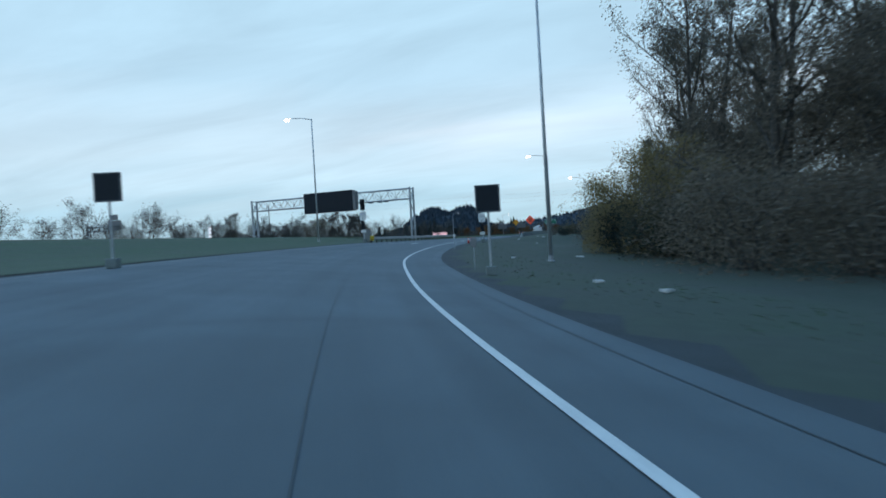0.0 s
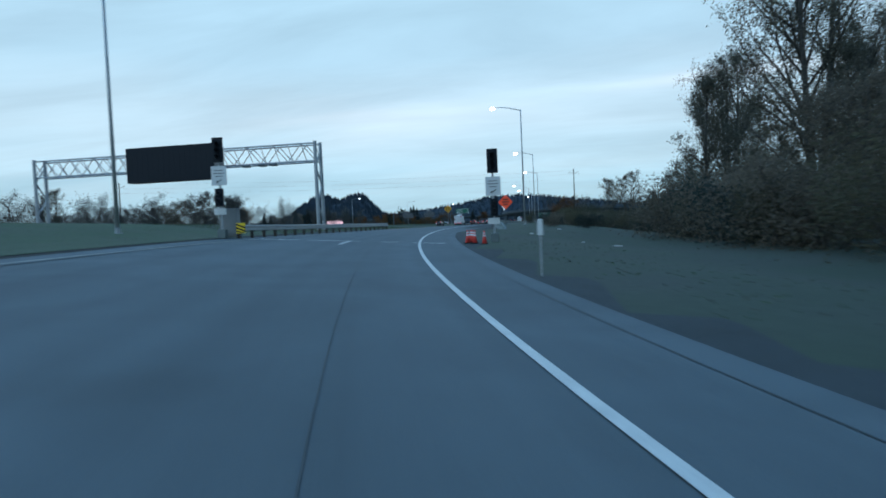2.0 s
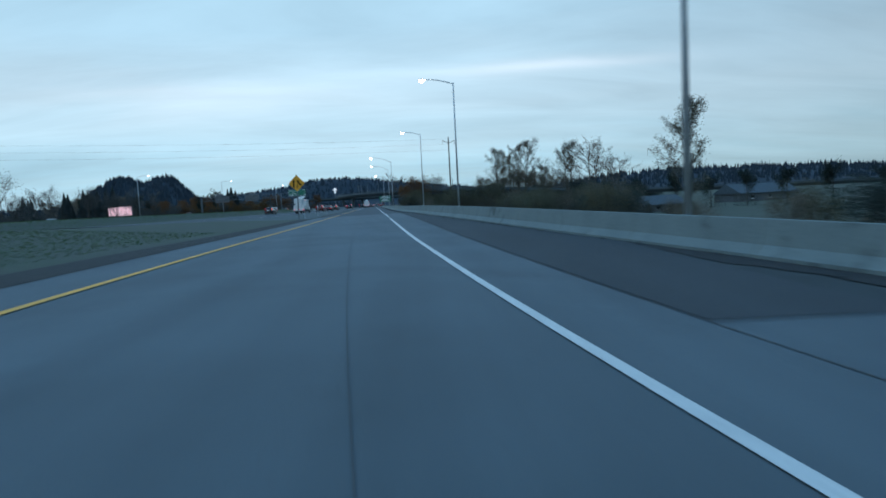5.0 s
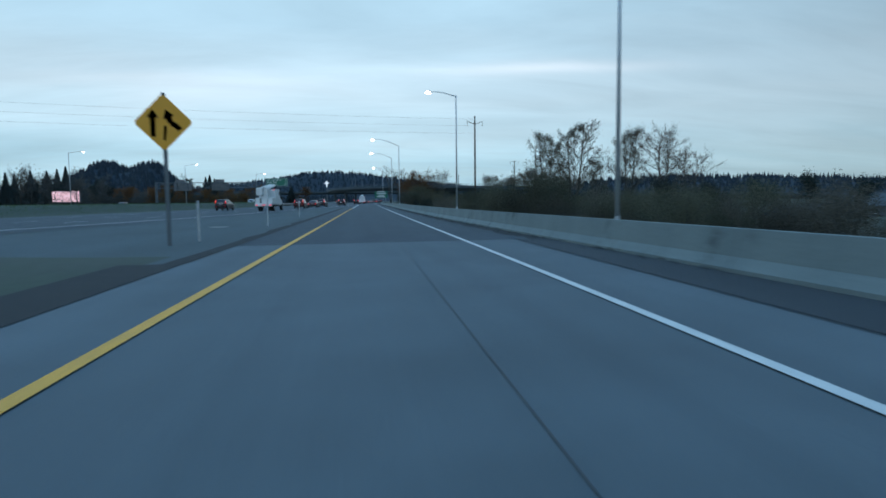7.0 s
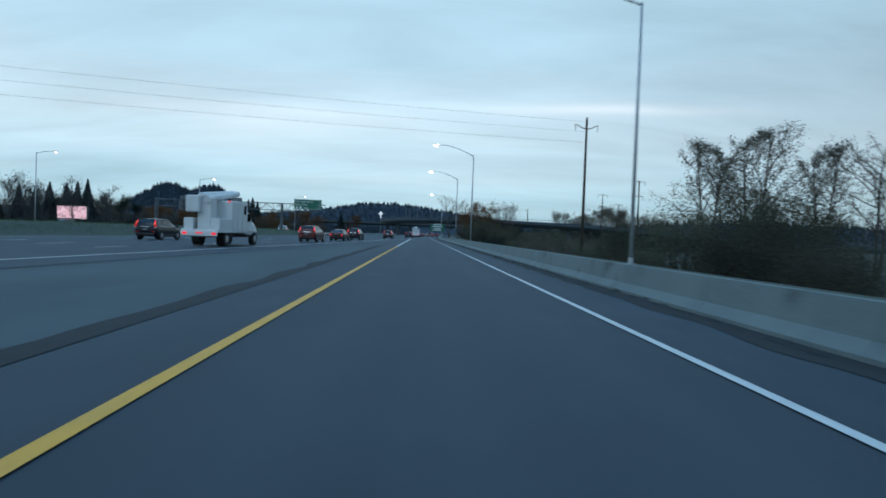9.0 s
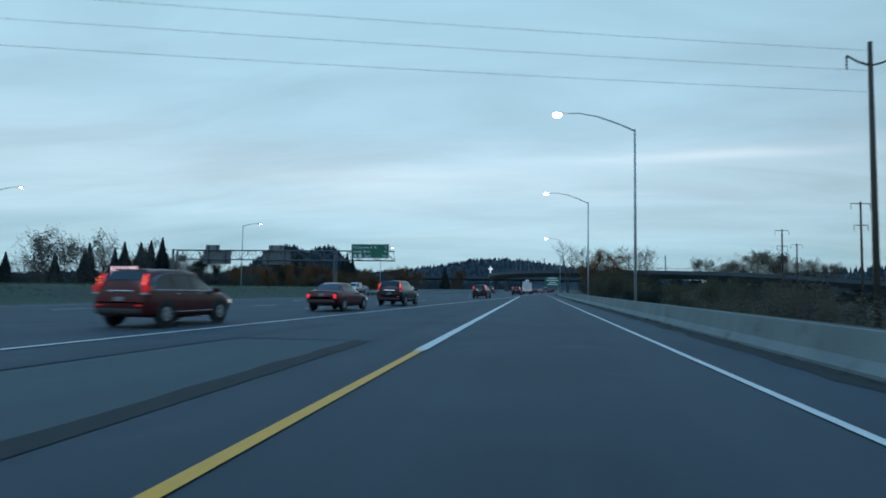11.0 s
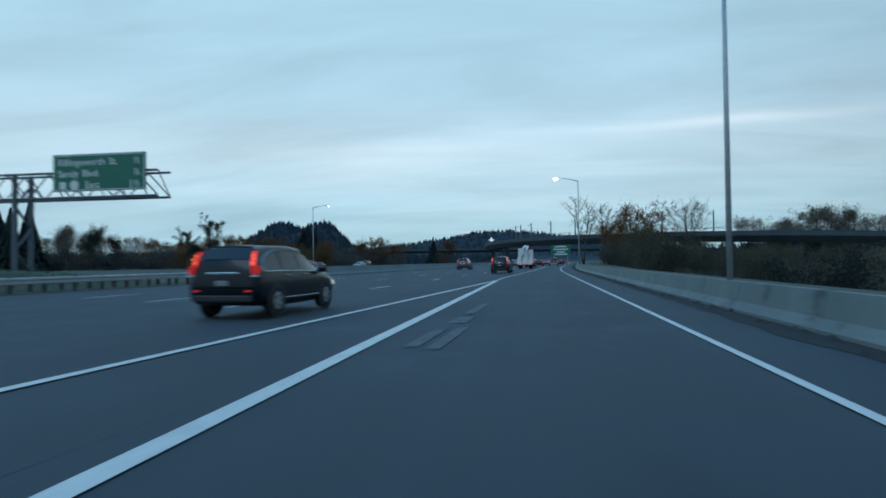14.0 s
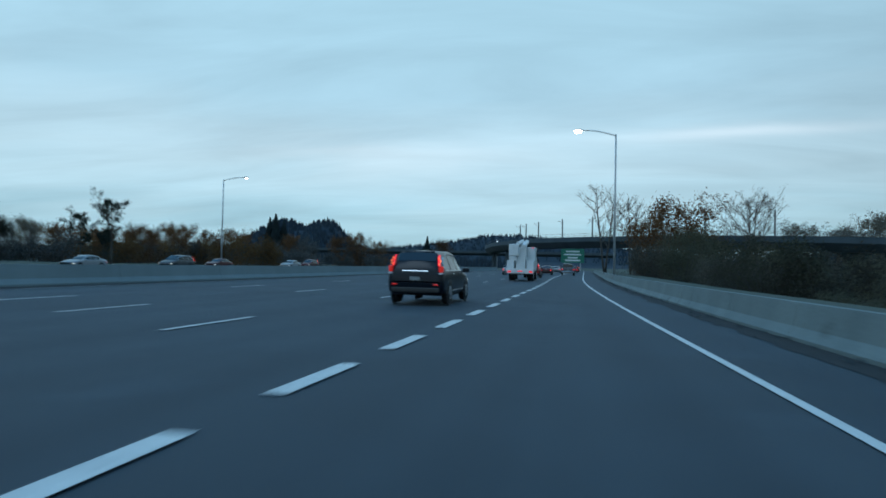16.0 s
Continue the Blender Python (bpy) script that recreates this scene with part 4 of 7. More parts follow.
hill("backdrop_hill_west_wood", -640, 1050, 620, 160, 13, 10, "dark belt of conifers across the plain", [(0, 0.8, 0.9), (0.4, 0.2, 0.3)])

# ---- trees and shrubs ----
def mesh_of(name, verts, faces, mat):
    me = bpy.data.meshes.new(name)
    me.from_pydata(verts, [], faces)
    me.materials.append(M[mat])
    return me


def leaf_mesh(name, centres, size, mat, rng):
    """Many small leaves round given points."""
    n = len(centres)
    c = np.asarray(centres)
    a = rng.normal(size=(n, 3))
    a /= np.linalg.norm(a, axis=1)[:, None]
    b = np.cross(a, rng.normal(size=(n, 3)))
    b /= np.linalg.norm(b, axis=1)[:, None]
    s = size * rng.uniform(0.6, 1.35, n)[:, None]
    a, b = a * s, b * s * 0.48
    v = np.stack([c - a * 0.45 - b * 0.5, c - a * 0.30 + b * 0.6, c + a * 0.62], 1).reshape(-1, 3)
    f = np.arange(n * 3).reshape(-1, 3)
    return mesh_of(name, v.tolist(), f.tolist(), mat)


def branching(rng, height, radius, base, widest, nodes, up, leaders):
    """A forked trunk, ascending limbs that fill an oval crown, and twigs: (points, radii, level) and the twigs' points."""
    out, tips = [], []
    unit = lambda v: v / np.linalg.norm(v)

    def run(p, d, length, r, k, level, wander, lift):
        pts, rad = [p.copy()], [r]
        for j in range(k):
            d = unit(d + rng.normal(size=3) * wander + np.array([0, 0, lift]))
            p = p + d * length / k
            pts.append(p.copy())
            rad.append(r * (1 - 0.82 * (j + 1) / k) + 0.004)
        out.append((pts, rad, level))
        return pts, d

    def along(pts, t):
        n = len(pts) - 1
        i = min(int(t * n), n - 1)
        return pts[i] + (pts[i + 1] - pts[i]) * (t * n - i), unit(pts[i + 1] - pts[i])

    stems = []
    fork = base * height
    r0 = height * 0.017
    for k in range(leaders):
        a = 2 * math.pi * k / leaders + rng.uniform(-0.4, 0.4)
        lean = 0.0 if leaders == 1 else rng.uniform(0.5, 1.0) * radius * 0.55 / height
        q, _ = run(np.array([0.05 * math.cos(a), 0.05 * math.sin(a), -0.4]), unit(np.array([math.cos(a) * lean, math.sin(a) * lean, 1.0])), height * rng.uniform(0.86, 1.0) + 0.4, r0 * (1.0 if leaders == 1 else 0.75), 8, 0, 0.035, 0.03)
        stems.append(q)
    for stem in stems:
        for j in range(nodes):
            t = base + (0.97 - base) * (j + rng.uniform(0, 0.9)) / nodes
            p, d = along(stem, t)
            a = rng.uniform(0, 2 * math.pi)
            rise = t - widest
            wide = max(0.18, 1 - (rise / (1.02 - widest)) ** 2 if rise > 0 else 1 - (rise / (widest - base + 0.2)) ** 2 * 0.8)
            ln = radius * wide * rng.uniform(0.7, 1.15)
            d1 = unit(np.array([math.cos(a), math.sin(a), up * rng.uniform(0.7, 1.3)]))
            l1, _ = run(p, d1, ln * math.sqrt(1 + up * up * 0.5), r0 * 0.34 * (1.1 - 0.7 * t), 4, 1, 0.12, 0.05 * up)
            for k in range(6):
                q, e = along(l1, 0.25 + 0.75 * (k + rng.uniform(0, 0.9)) / 6)
                d2 = unit(e * 0.7 + rng.normal(size=3) * 0.55 + np.array([0, 0, 0.25 * up]))
                l2, _ = run(q, d2, ln * rng.uniform(0.28, 0.48), r0 * 0.10, 3, 2, 0.16, 0.05 * up)
                tips.extend(l2[1:])
                for m in range(3):
                    w, e2 = along(l2, rng.uniform(0.3, 0.95))
                    d3 = unit(e2 * 0.6 + rng.normal(size=3) * 0.6)
                    l3, _ = run(w, d3, ln * rng.uniform(0.12, 0.22), r0 * 0.035, 2, 3, 0.1, 0.0)
                    tips.extend(l3[1:])
    return out, tips


def crowned_tree(name, seed, height, radius, mat, label, leaves=9000, size=0.16, fuzz=0.28, base=0.15, widest=0.45, nodes=18, up=0.9, leaders=1, skirt=0, bare_top=0.0, finest=3, category="tree"):
    """A tree with ascending limbs, twigs and leaves along the twigs; `skirt` leaves grow low round the trunk."""
    rng = np.random.default_rng(seed)
    woods, tips = branching(rng, height, radius, base, widest, nodes, up, leaders)
    ob = group_at(name, 0, 0, 0, label=label, category=category)
    bm = bmesh.new()
    for pts, rad, level in woods:
        if level <= finest:
            path_tube(bm, [Vector(p) for p in pts], [max(x, 0.014) for x in rad], (8, 5, 3, 3)[level])
    part("trunk", bm, "bark", ob, smooth=True)
    e = np.array(tips)
    if bare_top:
        keep = rng.uniform(0, 1, len(e)) > bare_top * np.clip(e[:, 2] / height, 0, 1) ** 2
        e = e[keep]
    pick = e[rng.integers(0, len(e), leaves)] + rng.normal(size=(leaves, 3)) * fuzz
    if skirt:
        a, rr_ = rng.uniform(0, 6.283, skirt), radius * 0.75 * np.sqrt(rng.uniform(0, 1, skirt))
        low = np.stack([rr_ * np.cos(a), rr_ * np.sin(a), height * 0.42 * rng.beta(1.2, 1.6, skirt)], 1)
        pick = np.concatenate([pick, low])
    pick[:, 2] = np.maximum(pick[:, 2], 0.1)
    cr = new("crown", leaf_mesh("crown", pick, size, mat, rng))
    cr.parent = ob
    return ob


def limbs(rng, height, spread, levels, rise, trunk_r, forks=(4, 7), lean=0.05, first=0.3):
    """Tapered trunk and limbs as a list of (points, radii); also the twig ends."""
    out, ends = [], []

    def grow(p, d, length, r, level):
        pts, rad = [p.copy()], [r]
        n = 5 if level == 0 else 4
        for k in range(n):
            d = d + rng.normal(size=3) * (0.05 if level == 0 else 0.16) + np.array([0, 0, rise * 0.12 * level])
            d /= np.linalg.norm(d)
            p = p + d * length / n
            pts.append(p.copy())
            rad.append(r * (1 - 0.8 * (k + 1) / n) + 0.006)
        out.append((pts, rad, level))
        if level >= levels:
            ends.extend(pts[1:])
            return
        m = rng.integers(*forks) + (5 if level == 0 else 0)
        for j in range(m):
            t = (first if level == 0 else 0.25) + (1 - (first if level == 0 else 0.25)) * (j + rng.uniform(0.1, 0.9)) / m
            i = min(int(t * n), n - 1)
            q = pts[i] + (pts[i + 1] - pts[i]) * (t * n - i)
            ang = rng.uniform(0, 2 * math.pi)
            side = np.array([math.cos(ang), math.sin(ang), 0])
            nd = d * (0.55 if level else 0.35) + side * (0.9 if level else 0.8) + np.array([0, 0, rise * (0.9 if level == 0 else 0.4)])
            nd /= np.linalg.norm(nd)
            ln = (spread * (1.15 - 0.75 * t) if level == 0 else length * 0.52) * rng.uniform(0.75, 1.2)
            grow(q.copy(), nd, ln, r * (0.42 if level == 0 else 0.5) * (1.1 - 0.5 * t), level + 1)
        ends.append(pts[-1])

    grow(np.zeros(3), np.array([rng.normal() * lean, rng.normal() * lean, 1.0]), height, trunk_r, 0)
    return out, ends


def tree(name, seed, height, spread, mat, label, leaves=4000, size=0.3, fuzz=0.5, rise=0.6, levels=2, category="tree", trunk_r=None, forks=(4, 7), first=0.3, low_fill=0):
    rng = np.random.default_rng(seed)
    woods, ends = limbs(rng, height, spread, levels, rise, trunk_r or height * 0.016, forks=forks, first=first)
    ob = group_at(name, 0, 0, 0, label=label, category=category)
    bm = bmesh.new()
    for pts, rad, level in woods:
        path_tube(bm, [Vector(p) for p in pts], [max(x, 0.012) for x in rad], 7 if level == 0 else (5 if level == 1 else 3))
    part("trunk", bm, "bark", ob, smooth=True)
    e = np.array(ends)
    if leaves:
        pick = e[rng.integers(0, len(e), leaves)] + rng.normal(size=(leaves, 3)) * fuzz
        if low_fill:
            low_n = int(leaves * low_fill)
            rr = spread * 0.8 * np.sqrt(rng.uniform(0, 1, low_n))
            aa = rng.uniform(0, 2 * math.pi, low_n)
            pick[:low_n] = np.stack([rr * np.cos(aa), rr * np.sin(aa), rng.uniform(0.0, 0.45, low_n) * height], 1)
        pick[:, 2] = np.maximum(pick[:, 2], 0.3)
        cr = new("crown", leaf_mesh("crown", pick, size, mat, rng))
        cr.parent = ob
    return ob


def shrub(name, seed, height, width, mat, label, n=1500, size=0.25, lumps=9):
    """A dense bush: leaves packed in uneven lumps round thin stems."""
    rng = np.random.default_rng(seed)
    ob = group_at(name, 0, 0, 0, label=label, category="bush")
    bm = bmesh.new()
    cs = []
    for k in range(lumps):
        a, r = rng.uniform(0, 2 * math.pi), width * 0.5 * math.sqrt(rng.uniform(0, 1))
        c = Vector((r * math.cos(a), r * math.sin(a), height * rng.uniform(0.35, 0.85)))
        cs.append((c, width * rng.uniform(0.16, 0.3)))
        path_tube(bm, [(r * 0.2 * math.cos(a), r * 0.2 * math.sin(a), -0.2), (c.x * 0.6, c.y * 0.6, c.z * 0.6), (c.x, c.y, c.z + 0.5)], [0.06, 0.035, 0.01], 4)
    part("woody_base", bm, "bark", ob)
    pts = []
    for c, r in cs:
        m = n // lumps
        d = rng.normal(size=(m, 3))
        d /= np.linalg.norm(d, axis=1)[:, None]
        q = np.array(c) + d * (r * rng.uniform(0.3, 1.0, m)[:, None]) * np.array([1, 1, 1.15])
        pts.append(q)
    low = rng.normal(size=(n // 3, 3)) * np.array([width * 0.28, width * 0.28, height * 0.2]) + np.array([0, 0, height * 0.25])
    p = np.concatenate(pts + [low])
    p[:, 2] = np.abs(p[:, 2])
    cr = new("foliage", leaf_mesh("foliage", p, size, mat, rng))
    cr.parent = ob
    return ob


def put(ob, x, y, s=1.0, rz=0, z=None, sz=None):
    z = float(ground_under(np.float64(x), np.float64(y))) - 0.05 if z is None else z
    return pose(x, y, z, 0, 0, rz) @ Matrix.Diagonal((s, s, sz or s, 1))


def plant(ob, places):
    """Stand a thing and its copies at places (x, y, size)."""
    r = random.Random(len(places) * 7 + 1)
    for k, (x, y, s) in enumerate(places):
        m = put(ob, x, y, s, r.uniform(0, 360), sz=s * r.uniform(0.92, 1.1))
        if k == 0:
            ob.matrix_basis = m
            first = m
        else:
            c = copy_thing(ob, m)
            c.matrix_basis = m


tall_a = crowned_tree("cottonwood_tree", 11, 28, 7.6, "leaf_mid", "tall thinning cottonwood with grey-olive leaves beside the ramp", 38000, 0.21, 0.42, 0.10, 0.46, 20, 1.2, 3, 5000, 0.12)
tall_b = crowned_tree("cottonwood_tree", 12, 26, 7.8, "leaf_brown", "tall cottonwood in brown leaf in the thicket by the ramp", 21000, 0.22, 0.40, 0.08, 0.45, 18, 1.1, 2, 4000, 0.2, finest=2)
slim = crowned_tree("cottonwood_tree", 13, 16.5, 4.0, "leaf_mid", "slim young cottonwood with sparse leaves at the edge of the thicket", 8500, 0.19, 0.30, 0.16, 0.40, 20, 1.1, 1, 0, 0.2)
plant(tall_a, [(37.5, -102, 1.0), (39, -72, 0.80), (49, -88, 0.75), (58, -118, 0.95), (60, -152, 1.0)])
plant(tall_b, [(37.2, -134, 1.0), (39.8, -157.5, 0.92), (44.5, -122, 0.85), (50, -146, 1.0), (43, -64, 0.78), (50, -170, 1.0)])
plant(slim, [(31.7, -90.5, 0.98), (45.6, -10.4, 1.08), (42.5, -97, 1.0), (33.5, -84, 0.85)])
mid_a = crowned_tree("alder_tree", 21, 17.5, 5.0, "leaf_mid", "half-bare alder with sparse leaves standing behind the barrier", 10500, 0.19, 0.28, 0.22, 0.5, 18, 1.1, 2, 0, 0.2)
mid_b = crowned_tree("alder_tree", 22, 20.5, 7.2, "leaf_brown", "nearly bare broad-crowned tree standing behind the barrier", 6500, 0.17, 0.24, 0.24, 0.5, 19, 0.9, 2, 0, 0.3)
bare = crowned_tree("bare_tree", 23, 20.5, 6.0, "leaf_brown", "tall bare tree with a few leaves clinging to its twigs", 900, 0.2, 0.3, 0.34, 0.62, 14, 1.0, 2)
plant(mid_a, [(38.5, 81.3, 1.0), (44.6, 82.6, 1.12), (62.7, 95.1, 1.13), (-100, -30, 0.7), (56, 100, 0.8)])
plant(mid_b, [(68.4, 89.9, 1.14), (77, 93, 0.85)])
plant(bare, [(14.2, 303.8, 1.08), (21.5, 316, 1.0)])
hedge_maple = tree("maple_tree", 35, 11.5, 8.0, "hedge_dark", "dense dark tree behind the flyover", 5200, 0.55, 0.6, 0.7, 2, first=0.1, low_fill=0.35)
plant(hedge_maple, [(44 + 8.5 * k, 330 - 0.9 * k + 4 * math.sin(k * 2.3), 0.74 + 0.10 * math.sin(k * 1.7)) for k in range(13)])
dark = tree("maple_tree", 31, 12.5, 7.5, "leaf_dark", "dense dark-leaved tree beyond the road", 4600, 0.40, 0.7, 0.8, 2, first=0.2, low_fill=0.15)
plant(dark, [(-134, 284, 0.8), (-128, 287, 0.72), (-99, 283, 0.5), (-104, 62, 0.85), (54, 60, 0.5), (60, 54, 0.48), (66, 50, 0.5), (73, 46, 0.5), (80, 43, 0.52), (87, 40, 0.5), (94, 36, 0.52), (102, 32, 0.55), (110, 28, 0.5), (58, 36, 0.45), (-170, 300, 0.9), (-176, 320, 1.0)])
thick = crowned_tree("hawthorn_tree", 33, 11.5, 5.2, "leaf_brown", "dense brown-leaved tree in the thicket by the ramp", 9000, 0.22, 0.36, 0.06, 0.36, 15, 0.8, 2, 4500, finest=1)
plant(thick, [(34.5, -116, 0.9), (40.5, -124, 1.0), (46, -122, 1.1), (48, -134, 1.1), (53, -144, 1.2), (40, -109, 0.95), (47, -152, 1.0), (56, -128, 1.2), (46, -92, 0.9), (58, -160, 1.2), (40.5, -79, 0.8), (45, -67, 1.0), (33.5, -127, 0.75), (44, -163, 1.0)])
willow = crowned_tree("willow_tree", 36, 7.6, 4.4, "leaf_willow", "low spreading willow in dull golden leaf beside the ramp", 14000, 0.15, 0.34, 0.02, 0.36, 16, 0.7, 3, 6000, finest=1)
plant(willow, [(29.6, -143, 0.92), (33.5, -147.5, 1.0), (37, -142, 1.0)])
brown_mass = crowned_tree("oak_tree", 37, 20, 9.0, "leaf_brown", "broad rounded tree in brown leaf beyond the flyover", 9000, 0.42, 0.7, 0.10, 0.5, 15, 0.8, 2, 1500, finest=1)
plant(brown_mass, [(92, 392, 1.02), (103, 398, 1.12), (113, 394, 1.27), (122, 400, 1.25), (131, 396, 1.2), (141, 402, 1.12), (152, 398, 1.0), (-143, 285, 0.62), (-137.5, 288, 0.6), (-205, 375, 0.8), (-216, 384, 0.8), (-194, 384, 0.75), (-228, 378, 0.8), (-240, 372, 0.7), (-97, 15, 0.62), (-172, 300, 0.6)])
gold = crowned_tree("maple_tree", 32, 11.0, 5.6, "leaf_rust", "rounded tree in orange autumn leaf", 6500, 0.30, 0.42, 0.08, 0.42, 14, 0.9, 2, 1500, finest=1)
plant(gold, [(28, 302, 1.62), (34, 305, 1.35), (23.5, 297, 1.15), (-100, 60, 0.9), (-112, 300, 0.8), (-106, 306, 0.9), (-100, 312, 0.75), (-122, 296, 0.8), (-109.6, 331, 1.05), (-104, 335, 0.9), (-117, 333, 0.95), (-126, 338, 0.85), (-95, 340, 0.8), (-140, 345, 0.9), (-82, 352, 0.9), (-70, 385, 1.0), (-76, 380, 0.9), (-64, 392, 0.9), (-120, 380, 1.1), (-150, 372, 0.9), (-45, 420, 1.0), (-133, 328, 0.9), (-143, 330, 0.8)])
olive = crowned_tree("willow_tree", 38, 10.5, 6.0, "leaf_olive", "rounded olive-brown willow in front of the flyover", 8500, 0.27, 0.42, 0.04, 0.40, 14, 0.8, 3, 3000, finest=1)
plant(olive, [(35, 290, 0.95), (30, 283, 0.95), (26.5, 277, 0.95), (41, 283, 0.80), (50, 286, 0.68), (58, 282, 0.62), (66, 288, 0.64), (75, 284, 0.6), (85, 284, 0.6), (36, 262, 0.66), (45, 250, 0.6), (30, 238, 0.62), (38, 226, 0.55)])
twisted = crowned_tree("oak_tree", 39, 15.5, 5.2, "leaf_dark", "dark gnarled tree with a ragged open crown across the motorway", 4200, 0.34, 0.34, 0.30, 0.66, 9, 0.9, 1, 300, finest=2)
plant(twisted, [(-86, 268.5, 0.92), (-95, 271, 0.72)])


def conifer(seed, height, label):
    rng = np.random.default_rng(seed)
    ob = group_at("fir_tree", 0, 0, 0, label=label, category="tree")
    bm = bmesh.new()
    tube(bm, (0, 0, -0.3), (0, 0, height), 0.28, 0.03, 7)
    part("trunk", bm, "bark", ob)
    v, f = [], []
    for k in range(2600):
        t = rng.uniform(0.06, 1.0) ** 0.8
        a, r = rng.uniform(0, 6.283), (1 - t) * height * 0.29 * rng.uniform(0.5, 1.2) + 0.35
        z = t * height
        d, n = np.array([math.cos(a), math.sin(a)]), np.array([-math.sin(a), math.cos(a)])
        w = 0.16 * r + 0.12
        b = len(v)
        v += [(d[0] * r * 0.1, d[1] * r * 0.1, z + 0.2), (*(d * r * 0.6 + n * w), z - 0.05 * r), (*(d * r), z - 0.28 * r), (*(d * r * 0.6 - n * w), z - 0.05 * r)]
        f += [(b, b + 1, b + 2), (b, b + 2, b + 3)]
    cr = new("crown", mesh_of("crown", v, f, "conifer"))
    cr.parent = ob
    return ob


fir = conifer(41, 19, "dark conifer on the far side of the motorway")
plant(fir, [(-155, 265, 0.88), (-147.5, 264, 0.95), (-140, 266, 0.92), (-151, 272, 0.8), (-142, 262, 0.85), (-150, 268, 0.7), (-158, 250, 0.75), (-102, 380, 1.10), (-99.5, 382, 0.98), (-104.8, 381, 0.95), (-141, 466, 1.0), (-170, 280, 0.8), (-182, 262, 0.7), (-148, 480, 1.0), (-60, 470, 0.9), (-200, 300, 0.8), (-215, 320, 0.9), (-230, 290, 0.8)])

wide_bare = crowned_tree("bare_tree", 29, 20.5, 9.5, "leaf_brown", "broad bare tree with spreading branches beside the flyover", 6500, 0.17, 0.26, 0.20, 0.50, 22, 0.8, 2)
plant(wide_bare, [(39.7, 285.4, 0.90)])
hedgerow = crowned_tree("hedgerow_tree", 66, 11.5, 4.6, "leaf_haze", "rounded grey-brown tree thinning in a row beyond the motorway", 4200, 0.30, 0.36, 0.10, 0.5, 12, 0.9, 2, 500, finest=2)
plant(hedgerow, [(-90, 16, 1.0), (-84.5, 14, 1.02), (-79, 17, 0.92), (-124, 22, 0.9), (-118, 18, 0.95), (-131, 26, 0.8), (-112, 24, 0.8), (-150, 30, 0.8), (-143, 34, 0.7), (-165, 40, 0.8)])
rw = random.Random(5)
far_tree = tree("bare_tree", 61, 11.5, 6.5, "leaf_haze", "bare grey-brown tree in a far hedgerow", 1500, 0.36, 0.65, 0.6, 2, first=0.15, forks=(3, 5), low_fill=0.15)
far_wide = tree("bare_tree", 62, 8.5, 7.5, "leaf_haze", "low spreading bare tree in a far hedgerow", 1500, 0.36, 0.7, 0.5, 2, first=0.1, forks=(3, 5), low_fill=0.3)
far_a, far_b = [(-75, 45, 0.8), (-140, 10, 0.9)], [(-96, 70, 0.9), (-118, 60, 0.8)]
for k in range(80):
    t = rw.uniform(0, 1)
    (far_a if k % 2 else far_b).append((-95 - 190 * t + rw.uniform(-12, 12), 190 - 170 * t + rw.uniform(-25, 25), rw.uniform(0.6, 1.0)))
for k in range(46):
    (far_a if k % 2 else far_b).append((-92 - rw.uniform(0, 28), -135 + 4.3 * k + rw.uniform(-4, 4), rw.uniform(0.6, 1.0)))
for k in range(44):
    (far_a if k % 2 else far_b).append((rw.uniform(-330, -60), rw.uniform(320, 430), rw.uniform(0.6, 0.95)))
for k in range(50):
    (far_a if k % 2 else far_b).append((rw.uniform(-420, -230), rw.uniform(-60, 420), rw.uniform(1.0, 1.7)))
plant(far_tree, far_a)
plant(far_wide, far_b)
bush_a = shrub("bramble_bush", 51, 4.4, 6.4, "hedge_brown", "brown bramble thicket behind the barrier", 3400, 0.20, 14)
bush_b = shrub("bramble_bush", 52, 5.2, 6.4, "hedge_olive", "olive willow scrub behind the barrier", 3400, 0.20, 14)
bush_c = shrub("bramble_bush", 53, 3.6, 5.6, "hedge_dark", "dark evergreen scrub beside the ramp", 2800, 0.22, 12)
near_bush_a = shrub("bramble_bush", 63, 4.4, 6.4, "hedge_brown", "brown bramble thicket close behind the barrier", 8500, 0.115, 18)
near_bush_b = shrub("bramble_bush", 64, 5.0, 6.2, "hedge_olive", "olive willow scrub close behind the barrier", 8500, 0.115, 18)
ramp_bush_a = shrub("bramble_bush", 57, 4.4, 6.4, "leaf_brown", "brown bramble thicket beside the ramp", 5200, 0.16, 16)
ramp_bush_b = shrub("bramble_bush", 58, 4.8, 6.0, "leaf_olive", "olive scrub beside the ramp", 5200, 0.16, 16)
far_bush = shrub("hedge_bush", 54, 4.2, 6.6, "leaf_haze", "grey-brown scrub in the far hedgerow", 1000, 0.40, 12)
rr = random.Random(77)
pa, pb, pc, pd, pe, pf, pg, ph = [], [], [], [], [], [], [], []
y = -4.0
